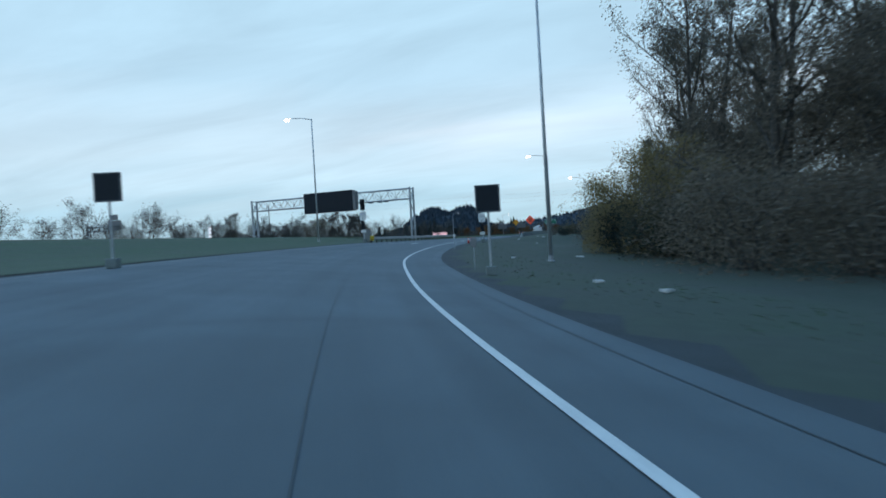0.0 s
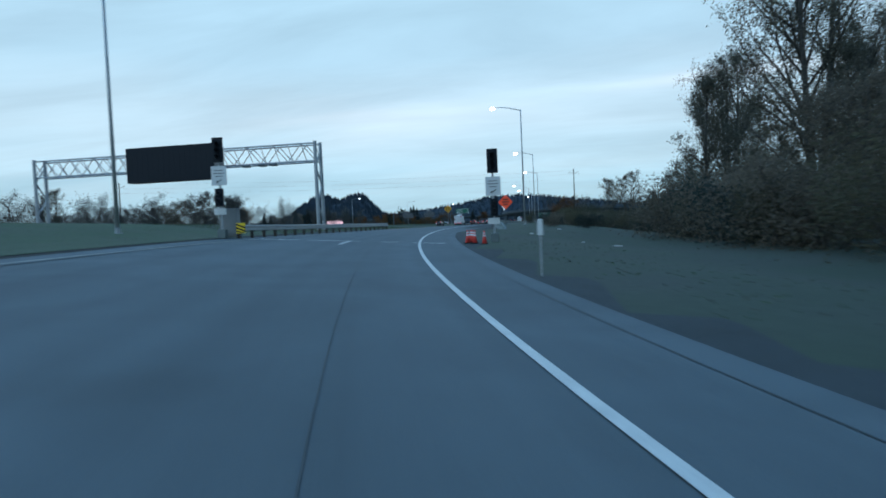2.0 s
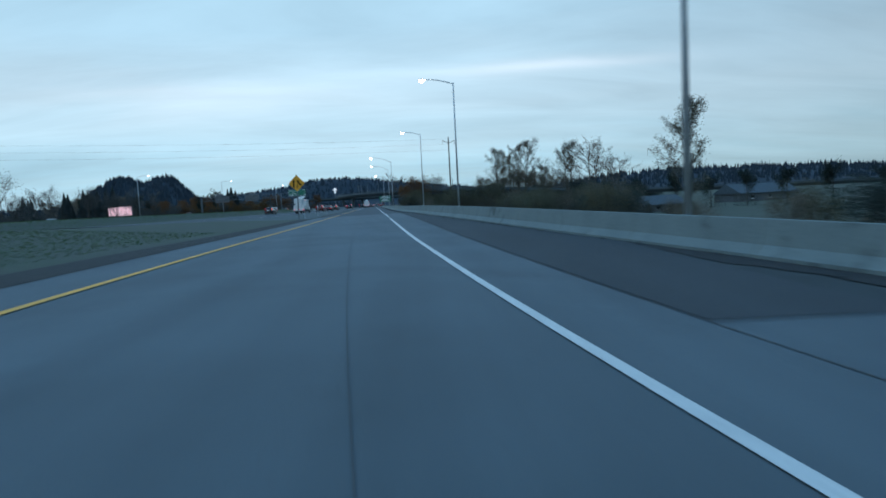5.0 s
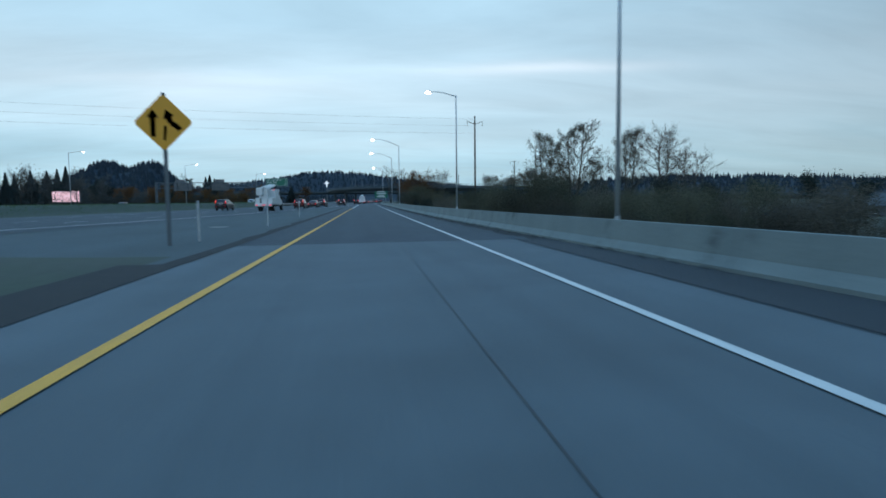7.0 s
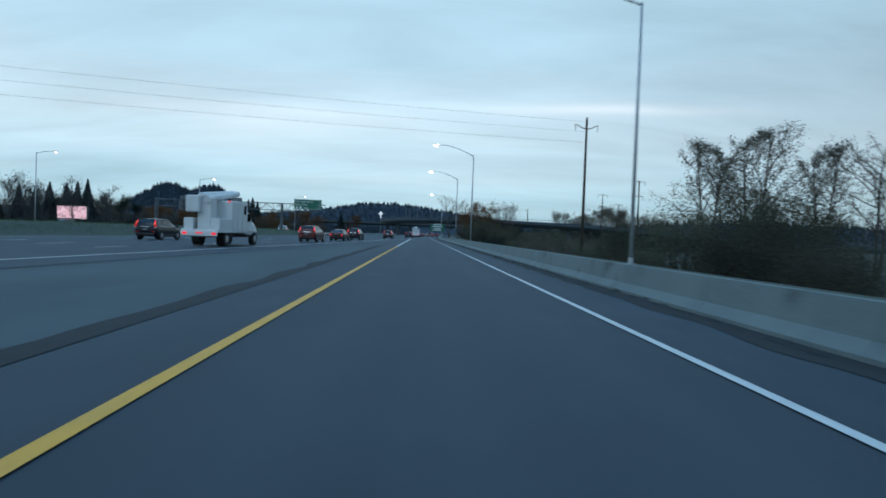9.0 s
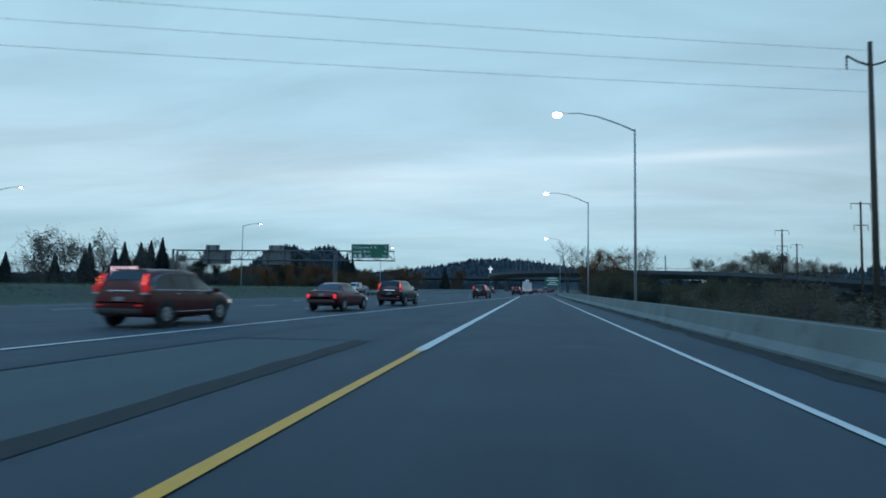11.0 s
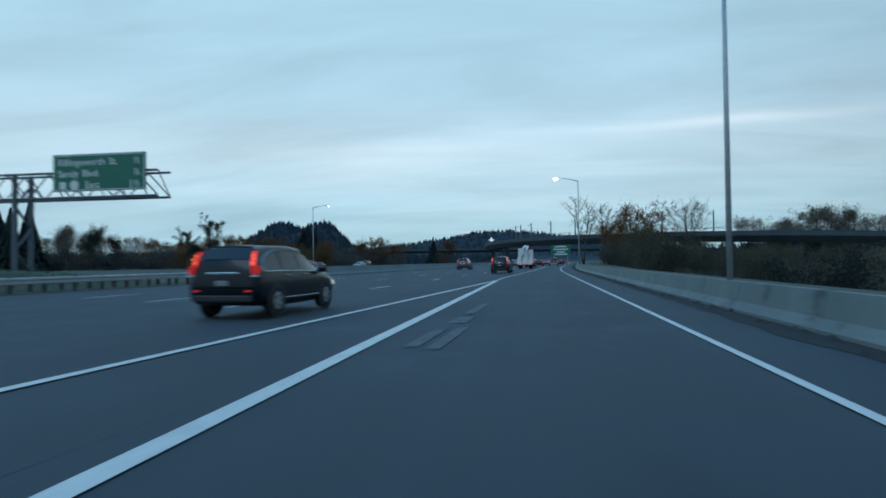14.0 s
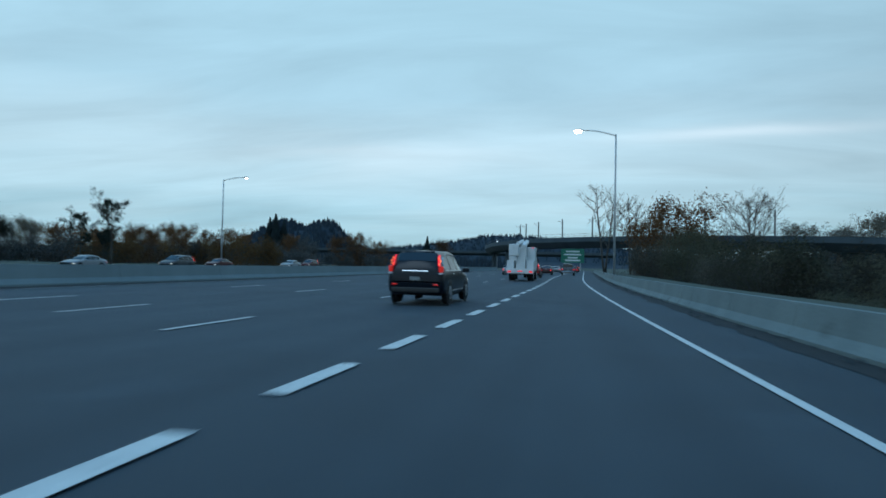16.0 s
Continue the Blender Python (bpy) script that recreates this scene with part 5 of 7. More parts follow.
while y < 320:
    for row, dx in ((0, 11.5), (1, 19.0), (2, 28.0)):
        if row == 2 and y > 235:
            continue
        x = float(barrier_x(y)) + dx + 3.5 + rr.uniform(-2.5, 3.5) + (10 if y < 40 else 0)
        lump = noise.noise((y * 0.055, row * 3.1, 0.5))
        grow = (1.0 + 0.35 * lump) if y < 52 else ((0.70 + 0.55 * lump) if y < 215 else (0.8 + 0.4 * lump))
        size = rr.choice((0.55, 0.75, 0.9, 1.05, 1.3)) * rr.uniform(0.9, 1.1) * grow
        if y < 66:
            (pg if rr.random() < 0.55 else ph).append((x, y + rr.uniform(-2.5, 2.5), size))
            continue
        (pa if rr.random() < 0.45 else (pb if rr.random() < 0.62 else pc)).append((x, y + rr.uniform(-2.5, 2.5), size))
    y += 5.2
for k in range(54):
    y = rr.uniform(-185, -66)
    x = float(right_line(y)) + rr.uniform(14.5, 30)
    if y < -140:
        x += 3
    elif y < -104:
        x = max(x, float(right_line(y)) + 20.5)
    q = rr.uniform(0.75, 1.2)
    if y > -106 and x < 10 + 0.68 * (y + 116):
        q *= 0.40
    (pc if rr.random() < 0.25 else (pe if rr.random() < 0.6 else pf)).append((x, y, q))
for x, y, q in ((33.5, -153, 0.9), (36, -160, 1.0), (41, -170, 1.1), (38.5, -149, 1.0), (46, -182, 1.1), (30, -134, 0.8), (52, -190, 1.2), (44, -163, 1.1)):
    (pf if y > -158 else pe).append((x, y, q))
for k in range(46):
    y = rr.uniform(-104, -48)
    x = (float(barrier_x(y)) + 4.5 if y > -96 else 17.0) + rr.uniform(0, 24)
    (pc if rr.random() < 0.5 else (pe if rr.random() < 0.5 else pf)).append((x, y, rr.uniform(0.22, 0.46)))
for k in range(60):
    pd.append((rr.uniform(-230, -66), rr.uniform(-40, 130), rr.uniform(0.5, 1.1)))
for k in range(50):
    pd.append((rr.uniform(-200, -40), rr.uniform(290, 440), rr.uniform(0.8, 1.4)))
pb.append((19.5, 213, 1.25))
pb.append((27, 206, 1.1))
for x, y, q in ((24, 268, 1.4), (29, 262, 1.35), (33, 255, 1.2), (27, 280, 1.6), (22, 286, 1.55), (36, 270, 1.5), (41, 262, 1.2), (19, 276, 1.1), (46, 268, 1.2), (31, 292, 1.7), (52, 262, 1.3), (58, 268, 1.4), (64, 262, 1.3), (70, 268, 1.4), (76, 260, 1.3), (48, 278, 1.5), (84, 264, 1.3), (92, 262, 1.3)):
    (pb if len(pb) % 3 else pa).append((x, y, q))
for k in range(24):
    pc.append((50 + 6.5 * k + rr.uniform(-2, 2), 318 + 0.12 * k + rr.uniform(-4, 6), rr.uniform(1.5, 2.1)))
for k in range(46):
    pd.append((-60 - 6.2 * k + rr.uniform(-4, 4), 305 + 30 * math.sin(k * 0.4) + rr.uniform(-8, 8), rr.uniform(0.9, 1.6)))
gold_bush = shrub("maple_bush", 56, 6.0, 7.0, "leaf_gold", "low tree in dull orange autumn leaf beyond the motorway", 1500, 0.34, 12)
plant(gold_bush, [(-128 + 5.5 * k + rr.uniform(-2, 2), 300 + 6 * math.sin(k) + rr.uniform(-3, 3), rr.uniform(0.7, 1.25)) for k in range(13)])
plant(far_bush, pd)
for k in range(15):
    y = 4 + 4.2 * k
    (pg if k % 2 else ph).append((float(barrier_x(y)) + rr.uniform(22, 30), y + rr.uniform(-1.5, 1.5), rr.uniform(0.95, 1.25)))
plant(near_bush_a, pg)
plant(near_bush_b, ph)
plant(ramp_bush_a, pe)
plant(ramp_bush_b, pf)
plant(bush_a, pa)
plant(bush_b, pb)
plant(bush_c, pc)


def tufts(name, label, mat, seed, count, where, h=0.32):
    """Grass: many thin blades over a stretch of the plan."""
    r = np.random.default_rng(seed)
    x, y = where(r, count)
    z = ground_under(x, y)
    a = r.uniform(0, 6.283, count)
    hh, w = h * r.uniform(0.4, 1.4, count), 0.03 + 0.03 * r.uniform(0, 1, count)
    lx, ly = r.normal(size=count) * 0.4 * h, r.normal(size=count) * 0.4 * h
    v = np.stack([np.stack([x + np.cos(a) * w, y + np.sin(a) * w, z - 0.02], 1), np.stack([x - np.cos(a) * w, y - np.sin(a) * w, z - 0.02], 1), np.stack([x + lx, y + ly, z + hh], 1)], 1).reshape(-1, 3)
    f = np.arange(count * 3).reshape(-1, 3)
    return tagged(new(name, mesh_of(name, v.tolist(), f.tolist(), mat)), label, "grass", kind="stuff")


def verge(r, n):
    y = r.uniform(-212, -72, n)
    return ramp_right_pave(y) + 1.4 + np.abs(r.normal(size=n)) * 7.0 + np.where(y > -99, 3.5, 0), y


def banks(r, n):
    y = r.uniform(-235, -60, n)
    k = r.uniform(0, 1, n)
    a, b = ramp_left_pave(y) - 2.2, main_edge(y) + 4
    return a * k + b * (1 - k), y


tufts("grass_verge", "rough green verge grass beside the ramp", "grass", 5, 2500, verge, 0.03)
tufts("grass_verge_dry", "dry pale verge grass beside the ramp", "dry_grass", 6, 2500, verge, 0.03)
tufts("grass_bank", "green grass bank between ramp and motorway", "grass", 7, 50000, banks, 0.045)


def median(r, n):
    y = r.uniform(-60, 152, n)
    return main_left(y) - r.uniform(2.5, 19, n), y


tufts("grass_median", "green grass on the motorway median", "grass", 8, 40000, median, 0.10)

# ---- bridges ----
def deck(name, nodes, thick, half, label, rail=True, piers=(), posts=()):
    """A bridge deck along plan points (x, y, height), with parapets, fence, piers and poles."""
    ob = group_at(name, label=label, category="bridge", kind="structure")
    p = np.array(nodes, float)
    t = np.concatenate([[0], np.cumsum(np.hypot(*np.diff(p[:, :2], axis=0).T))])
    fx, fy, fz = [curve(list(zip(t, p[:, k]))) for k in range(3)]
    s = np.linspace(0, t[-1], 60)
    prof = [(-half, 0), (-half, -0.5), (-half * 0.55, -thick), (half * 0.55, -thick), (half, -0.5), (half, 0)]
    par = [(0, 0), (0, 0.9), (0.25, 0.9), (0.25, 0)]

    def place(q, a=0.0, z=0.0):
        d = Vector((float(fx(q + 0.5) - fx(q - 0.5)), float(fy(q + 0.5) - fy(q - 0.5)), 0)).normalized()
        return Vector((float(fx(q)), float(fy(q)), float(fz(q)) + z)) + Vector((d.y, -d.x, 0)) * a

    def ribbon(nm, pr, off=0.0, mat="bridge"):
        bm = bmesh.new()
        rows = [[bm.verts.new(place(q, a + off, z)) for a, z in pr] for q in s]
        m = len(pr)
        for a, b in zip(rows, rows[1:]):
            for k in range(m):
                bm.faces.new((a[k], a[(k + 1) % m], b[(k + 1) % m], b[k]))
        bm.faces.new(rows[0])
        bm.faces.new(rows[-1][::-1])
        bmesh.ops.recalc_face_normals(bm, faces=bm.faces)
        return part(nm, bm, mat, ob)

    ribbon("girder", prof)
    for side in (-1, 1):
        ribbon("parapet", [(a + (0 if side < 0 else -0.25), z) for a, z in par], side * half)
        if rail:
            ribbon("rail", [(a, 1.9 + z) for a, z in ((0, 0), (0, 0.07), (0.07, 0.07), (0.07, 0))], side * (half - 0.15), "galv_dark")
            for q in np.arange(1, t[-1], 4.0):
                bm = bmesh.new()
                tube(bm, place(q, side * (half - 0.12), 0.8), place(q, side * (half - 0.12), 1.95), 0.045, seg=5)
                part("fence_post", bm, "galv_dark", ob)
    for q in piers:
        c = place(q)
        bm = bmesh.new()
        tube(bm, (c.x, c.y, -4), (c.x, c.y, c.z - thick + 0.2), 1.1, 1.1, 16)
        part("pier", bm, "bridge", ob)
    for q in posts:
        c = place(q, half * 0.6)
        bm = bmesh.new()
        tube(bm, c, c + Vector((0, 0, 7.4)), 0.24, 0.19, 8)
        tube(bm, c + Vector((0, 0, 6.4)), c + Vector((-1.5, -1.2, 6.7)), 0.05, seg=6)
        tube(bm, c + Vector((0, 0, 5.6)), c + Vector((-1.5, -1.2, 6.7)), 0.04, seg=6)
        part("catenary_pole", bm, "galv_dark", ob)
    return ob


deck("bridge_rail_flyover", [(330, 262, 1.6), (220, 268, 2.0), (140, 278, 3.4), (115, 284, 5.0), (92, 292, 6.9), (53, 312, 8.6), (28, 336, 9.4), (4, 360, 9.6), (-12, 392, 9.6), (-22, 440, 9.6), (-28, 500, 9.6)], 2.3, 4.5,
     "dark concrete railway flyover with slim poles curving over the motorway", True, (212, 262, 322, 395, 455), (285.0, 303.0, 340.0, 354.0, 370.0, 381.5, 388.0))
deck("bridge_far_overpass", [(-260, 505, 9.0), (-150, 512, 9.0), (-60, 520, 9.0), (40, 530, 9.0)], 1.8, 6, "far concrete road overpass", False, (110, 200, 252))


# ---- guardrails ----
W_BEAM = [(0.0, 0.0), (0.05, 0.02), (0.05, 0.10), (0.0, 0.13), (0.0, 0.18), (0.05, 0.21), (0.05, 0.29), (0.0, 0.31)]


def guardrail(f, y0, y1, label, side=1, top=0.74):
    ob = group_at("guardrail", label=label, category="guardrail")
    ys = np.arange(y0, y1 + 0.01, 1.905)
    for a, b in zip(ys[::2], np.append(ys[2::2], ys[-1])):
        if b - a < 0.5:
            continue
        bm = bmesh.new()
        rows = []
        for yy in (a, b):
            x = float(f(yy))
            z = float(ground_z(x, yy)) + top - 0.31
            rows.append([bm.verts.new((x + side * (p + 0.09), yy, z + q)) for p, q in W_BEAM])
        for k in range(len(W_BEAM) - 1):
            bm.faces.new((rows[0][k], rows[1][k], rows[1][k + 1], rows[0][k + 1]))
        bmesh.ops.recalc_face_normals(bm, faces=bm.faces)
        bmesh.ops.solidify(bm, geom=bm.faces[:], thickness=0.008)
        part("beam", bm, "rail_steel", ob)
    for yy in ys:
        x = float(f(yy))
        z = float(ground_z(x, yy))
        bm = bmesh.new()
        box(bm, x - 0.08, x + 0.07, yy - 0.08, yy + 0.08, z - 0.4, z + top + 0.03, 0.012)
        part("post", bm, "timber", ob)
    return ob


def rail_line(y):
    return left_line(y) - 1.25


guardrail(rail_line, -127, -87, "galvanised steel guardrail on dark timber posts beside the ramp")
guardrail(line_at(main_left, -1.6), 136.6, 157.6, "steel guardrail running up to the median barrier", 1)
guardrail(line_at(main_left, -2.5), 134.8, 156, "second steel guardrail behind the first on the median", 1)

hz = group_at("hazard_marker", -1.35, -127.3, float(ground_z(-1.35, -127.3)), 10, label="yellow hazard plate with black stripes at the guardrail end", category="road sign")
bm = bmesh.new()
box(bm, -0.25, 0.25, -0.02, 0.02, 0.30, 0.86, 0.01)
part("plate", bm, "hazard_yellow", hz)
for k in range(3):
    bm = bmesh.new()
    z0 = 0.30 + k * 0.19
    strip = [(-0.25, z0 + 0.17), (-0.25, z0 + 0.07), (0.25, z0 - 0.13), (0.25, z0 - 0.03)]
    strip = [(x, min(0.86, max(0.30, z))) for x, z in strip]
    bm.faces.new([bm.verts.new((x, -0.026, z)) for x, z in strip])
    bmesh.ops.solidify(bm, geom=bm.faces[:], thickness=0.004)
    part("stripe", bm, "sign_black", hz)
bm = bmesh.new()
tube(bm, (0, 0.04, -0.2), (0, 0.04, 0.84), 0.03, seg=8)
part("post", bm, "galv_dark", hz)


# ---- ramp meter signals ----
def ramp_signal(x, y, top, rz, label):
    z = float(ground_z(x, y))
    ob = group_at("ramp_signal", x, y, z, rz, label=label, category="traffic signal", group="ramp meter signals")
    h = top - z
    bm = bmesh.new()
    tube(bm, (0, 0.1, -0.2), (0, 0.1, h - 0.3), 0.06, 0.055, 10)
    part("pole", bm, "galv", ob)
    bm = bmesh.new()
    box(bm, -0.22, 0.22, -0.12, 0.32, 0.0, 0.5, 0.03)
    part("base", bm, "concrete", ob)
    bm = bmesh.new()
    box(bm, -0.30, 0.30, -0.02, 0.02, h - 1.35, h, 0.01)
    head = part("backplate", bm, "black", ob, "black signal backplate")
    bm = bmesh.new()
    box(bm, -0.16, 0.16, -0.02, 0.20, h - 1.2, h - 0.14, 0.03)
    part("housing", bm, "black", head)
    for k in range(3):
        bm = bmesh.new()
        tube(bm, (0, -0.02, h - 0.33 - 0.34 * k), (0, -0.18, h - 0.35 - 0.34 * k), 0.13, 0.125, 14, cap=False)
        part("visor", bm, "black", head)
    bm = bmesh.new()
    box(bm, -0.42, 0.42, 0.0, 0.03, h - 2.6, h - 1.55, 0.008)
    sg = part("regulatory_sign", bm, "sign_white", ob, "white metering sign")
    bm = bmesh.new()
    for w, dz in ((0.5, 0.28), (0.6, 0.12), (0.4, -0.04)):
        box(bm, -w / 2, w / 2, -0.008, 0.0, h - 2.07 + dz - 0.022, h - 2.07 + dz + 0.022)
    part("lettering_bars", bm, "sign_back", sg)
    arrow_mark(sg, [(0.16, h - 2.28), (-0.06, h - 2.40)], 0.05, 0.09, "sign_back", -0.012)
    bm = bmesh.new()
    box(bm, -0.2, 0.22, -0.2, 0.02, h - 3.75, h - 2.78, 0.03)
    low = part("lower_head", bm, "black", ob, "small black signal head")
    for k in range(2):
        bm = bmesh.new()
        tube(bm, (0.01, -0.2, h - 3.02 - 0.42 * k), (0.01, -0.33, h - 3.04 - 0.42 * k), 0.12, 0.115, 12, cap=False)
        part("visor", bm, "black", low)
    bm = bmesh.new()
    box(bm, -0.34, 0.30, -0.06, 0.03, h - 4.2, h - 3.85, 0.01)
    part("stop_here_sign", bm, "sign_white", ob)
    return ob


ramp_signal(-2.3, -127.6, 5.4, 8, "ramp meter signal with white sign at the guardrail")
ramp_signal(12.3, -124.3, 4.25, 8, "ramp meter signal with white sign on the verge")


def control_cabinet(x, y, rz):
    z = float(ground_z(x, y))
    ob = group_at("control_cabinet", x, y, z, rz, label="grey steel control cabinet at the foot of the ramp signal", category="cabinet")
    bm = bmesh.new()
    box(bm, -0.56, 0.56, -0.35, 0.35, -0.2, 0.12, 0.02)
    part("plinth", bm, "concrete", ob)
    bm = bmesh.new()
    box(bm, -0.50, 0.50, -0.28, 0.28, 0.12, 1.60, 0.025)
    body_ = part("body", bm, "cabinet_grey", ob)
    bm = bmesh.new()
    box(bm, -0.44, 0.44, -0.30, -0.28, 0.2, 1.53, 0.008)
    door = part("door", bm, "cabinet_grey", body_)
    bm = bmesh.new()
    box(bm, -0.54, 0.54, -0.32, 0.32, 1.60, 1.65, 0.015)
    part("cap", bm, "cabinet_grey", ob)
    return ob


control_cabinet(-2.35, -126.6, 8)


def cone(x, y):
    z = float(ground_z(x, y))
    ob = group_at("traffic_cone", x, y, z, 0, label="orange traffic cone with white bands on the verge", category="traffic cone", group="cones round the signal")
    bm = bmesh.new()
    box(bm, -0.2, 0.2, -0.2, 0.2, 0.0, 0.04, 0.01)
    part("foot", bm, "rubber", ob)
    bm = bmesh.new()
    path_tube(bm, [(0, 0, 0.04), (0, 0, 0.32), (0, 0, 0.71)], [0.14, 0.09, 0.03], 14)
    part("body", bm, "cone_orange", ob, smooth=True)
    for a, b, r in ((0.40, 0.48, 0.078), (0.54, 0.60, 0.058)):
        bm = bmesh.new()
        tube(bm, (0, 0, a), (0, 0, b), r + 0.004, r - 0.008, 14, cap=False)
        part("band", bm, "sign_white", ob)
    return ob


for x, y in ((11.0, -126.2), (11.2, -125.7), (11.4, -126.4), (11.95, -126.75), (11.05, -125.2)):
    cone(x, y)


def blank_sign(x, y, zt, rz, w=0.95, h=1.05, label="dark back of a square sign on a thin post"):
    z = float(ground_z(x, y))
    ob = group_at("blank_sign", x, y, z, rz, label=label, category="road sign", group="ramp warning signs")
    bm = bmesh.new()
    tube(bm, (0, 0.06, -0.2), (0, 0.06, zt - z - 0.1), 0.045, seg=8)
    part("post", bm, "galv", ob)
    bm = bmesh.new()
    box(bm, -w / 2, w / 2, -0.04, 0.04, zt - z - h, zt - z, 0.015)
    pn = part("panel", bm, "black", ob, "dark unlit sign face")
    bm = bmesh.new()
    for a in ((-w / 2, w / 2, -h, -h + 0.05), (-w / 2, w / 2, -0.05, 0), (-w / 2, -w / 2 + 0.05, -h, 0), (w / 2 - 0.05, w / 2, -h, 0)):
        box(bm, a[0], a[1], -0.055, -0.04, zt - z + a[2], zt - z + a[3])
    part("frame", bm, "galv_dark", pn)
    bm = bmesh.new()
    box(bm, -0.2, 0.2, -0.15, 0.25, 0.0, 0.35, 0.03)
    part("footing", bm, "concrete", ob)
    return ob


blank_sign(27.2, -175.0, 1.55, 20)
blank_sign(14.8, -181.0, 2.65, 25)


def delineator(x, y, h=1.35, board=0.0):
    z = float(ground_z(x, y))
    ob = group_at("delineator_post", x, y, z, 0, label="slim pale grey delineator post beside the road", category="marker post", group="delineator posts")
    bm = bmesh.new()
    w = 0.022 if board else 0.038
    box(bm, -w, w, -0.014, 0.014, -0.1, h, 0.01)
    part("blade", bm, "galv", ob)
    bm = bmesh.new()
    box(bm, -w * 0.8, w * 0.8, -0.02, -0.014, h - 0.25, h - 0.1)
    part("reflector", bm, "tail_clear", ob)
    if board:
        bm = bmesh.new()
        box(bm, -board, board, -0.05, -0.025, h - 0.40, h, 0.01)
        if board > 0.1:
            bmesh.ops.rotate(bm, verts=bm.verts, cent=(0, 0, h - 0.2), matrix=Matrix.Rotation(math.radians(9), 3, "Y"))
        part("board", bm, "sign_back" if board > 0.1 else "sign_white", ob, "plain board")
    return ob


for x, y in ((-5.1, -12.9), (-5.3, -26.2), (-5.6, 8.0)):
    delineator(x, y)
for x, y, w in ((15.05, -143.4, 0.065), (25.22, -170.65, 0.15)):
    delineator(x, y, 1.4, w)
for x, y, sx, sy, rz in ((31.5, -178, 0.3, 0.2, 30), (33.5, -181, 0.35, 0.2, 60), (24.5, -160, 0.25, 0.15, 20), (27.3, -150, 0.6, 0.25, 10), (16.2, -105, 0.4, 0.2, 50), (14.0, -112, 0.3, 0.2, 0), (17.5, -117, 0.3, 0.15, 80), (14.5, -101, 0.25, 0.15, 35), (19.5, -119, 0.5, 0.2, 15)):
    bm = bmesh.new()
    box(bm, -sx / 2, sx / 2, -sy / 2, sy / 2, 0, 0.09, 0.02)
    for v in bm.verts:
        v.co.z += 0.05 * noise.noise(v.co * 5)
    ob = tagged(part("litter", bm, "litter"), "scrap of pale litter on the verge", "litter", "litter on the verge")
    ob.matrix_basis = pose(x, y, float(ground_under(np.float64(x), np.float64(y))), 0, 0, rz)


# ---- utility poles and wires ----
def utility_pole(x, y, top, kind, rz=0):
    z = float(ground_under(np.float64(x), np.float64(y)))
    ob = group_at("utility_pole", x, y, z, rz, label="dark timber utility pole with cross arms beyond the barrier", category="utility pole", group="utility poles")
    h = top - z
    bm = bmesh.new()
    path_tube(bm, [(0, 0, -0.5), (0, 0, h * 0.5), (0, 0, h)], [0.26, 0.22, 0.16], 10)
    part("pole", bm, "timber", ob, smooth=True)
    arms = [(1.9, h - 1.9, 0.75)] if kind == "y" else [(1.8, h - 0.35, 0.0), (1.3, h - 4.5, 0.0)]
    for w, zz, rise in arms:
        for s in (-1, 1):
            bm = bmesh.new()
            path_tube(bm, [(0, 0, zz), (s * w * 0.5, 0, zz + rise * 0.35), (s * w, 0, zz + rise)], [0.09, 0.08, 0.07], 6)
            part("cross_arm", bm, "timber", ob)
            bm = bmesh.new()
            for k in range(4):
                tube(bm, (s * w, 0, zz + rise - 0.1 - 0.28 * k), (s * w, 0, zz + rise - 0.28 - 0.28 * k), 0.10, 0.06, 8)
            part("insulator", bm, "galv_dark", ob)
    return ob


utility_pole(26.2, 99.3, 21.0, "y", 10)
utility_pole(-140, 47, 21.0, "y", 10)
utility_pole(66.0, 224, 18.2, "t", 5)
utility_pole(82, 255.4, 16.7, "t", 5)
utility_pole(62.3, 176, 18.9, "t", 5)
for za, zb in ((20.3, 20.6), (18.7, 18.9), (17.0, 17.2)):
    bm = bmesh.new()
    pts = []
    for k in range(25):
        t = k / 24
        pts.append((26.2 + (-140 - 26.2) * t, 99.3 + (47 - 99.3) * t, za + (zb - za) * t - 5.0 * t * (1 - t)))
    path_tube(bm, pts, [0.013] * 25, 4)
    tagged(part("power_wire", bm, "wire"), "thin power wire strung across the motorway", "wire", "power wires")


# ---- billboards and far lights ----
def billboard(x, y, zc_, w, h, mat, rz, label):
    z = float(ground_z(x, y))
    ob = group_at("billboard", x, y, z, rz, label=label, category="billboard")
    bm = bmesh.new()
    box(bm, -w / 2, w / 2, -0.3, 0.3, zc_ - z - h / 2, zc_ - z + h / 2, 0.05)
    part("cabinet", bm, "galv_dark", ob)
    bm = bmesh.new()
    box(bm, -w / 2 + 0.2, w / 2 - 0.2, -0.36, -0.31, zc_ - z - h / 2 + 0.2, zc_ - z + h / 2 - 0.2)
    part("screen", bm, mat, ob, "lit screen")
    for s in (-0.3, 0.3):
        bm = bmesh.new()
        tube(bm, (s * w, 0.1, -1), (s * w, 0.1, zc_ - z - h / 2 + 0.1), 0.25, seg=10)
        part("leg", bm, "galv_dark", ob)
    return ob


billboard(-115, 209.6, 4.1, 13.0, 4.4, "screen_pink", -20, "lit pink billboard beyond the motorway")
billboard(-174, 47, 10.7, 6.0, 6.0, "screen_white", -35, "lit white sign board beyond the motorway")
cr = group_at("lit_cross", -58, 905, float(ground_z(-58, 905)), 0, label="small lit white cross on a far mast", category="lit cross")
bm = bmesh.new()
box(bm, -0.8, 0.8, -0.4, 0.4, 0.5, 31, 0.05)
part("mast", bm, "galv_dark", cr)
bm = bmesh.new()
box(bm, -0.7, 0.7, -0.9, -0.42, 24, 33)
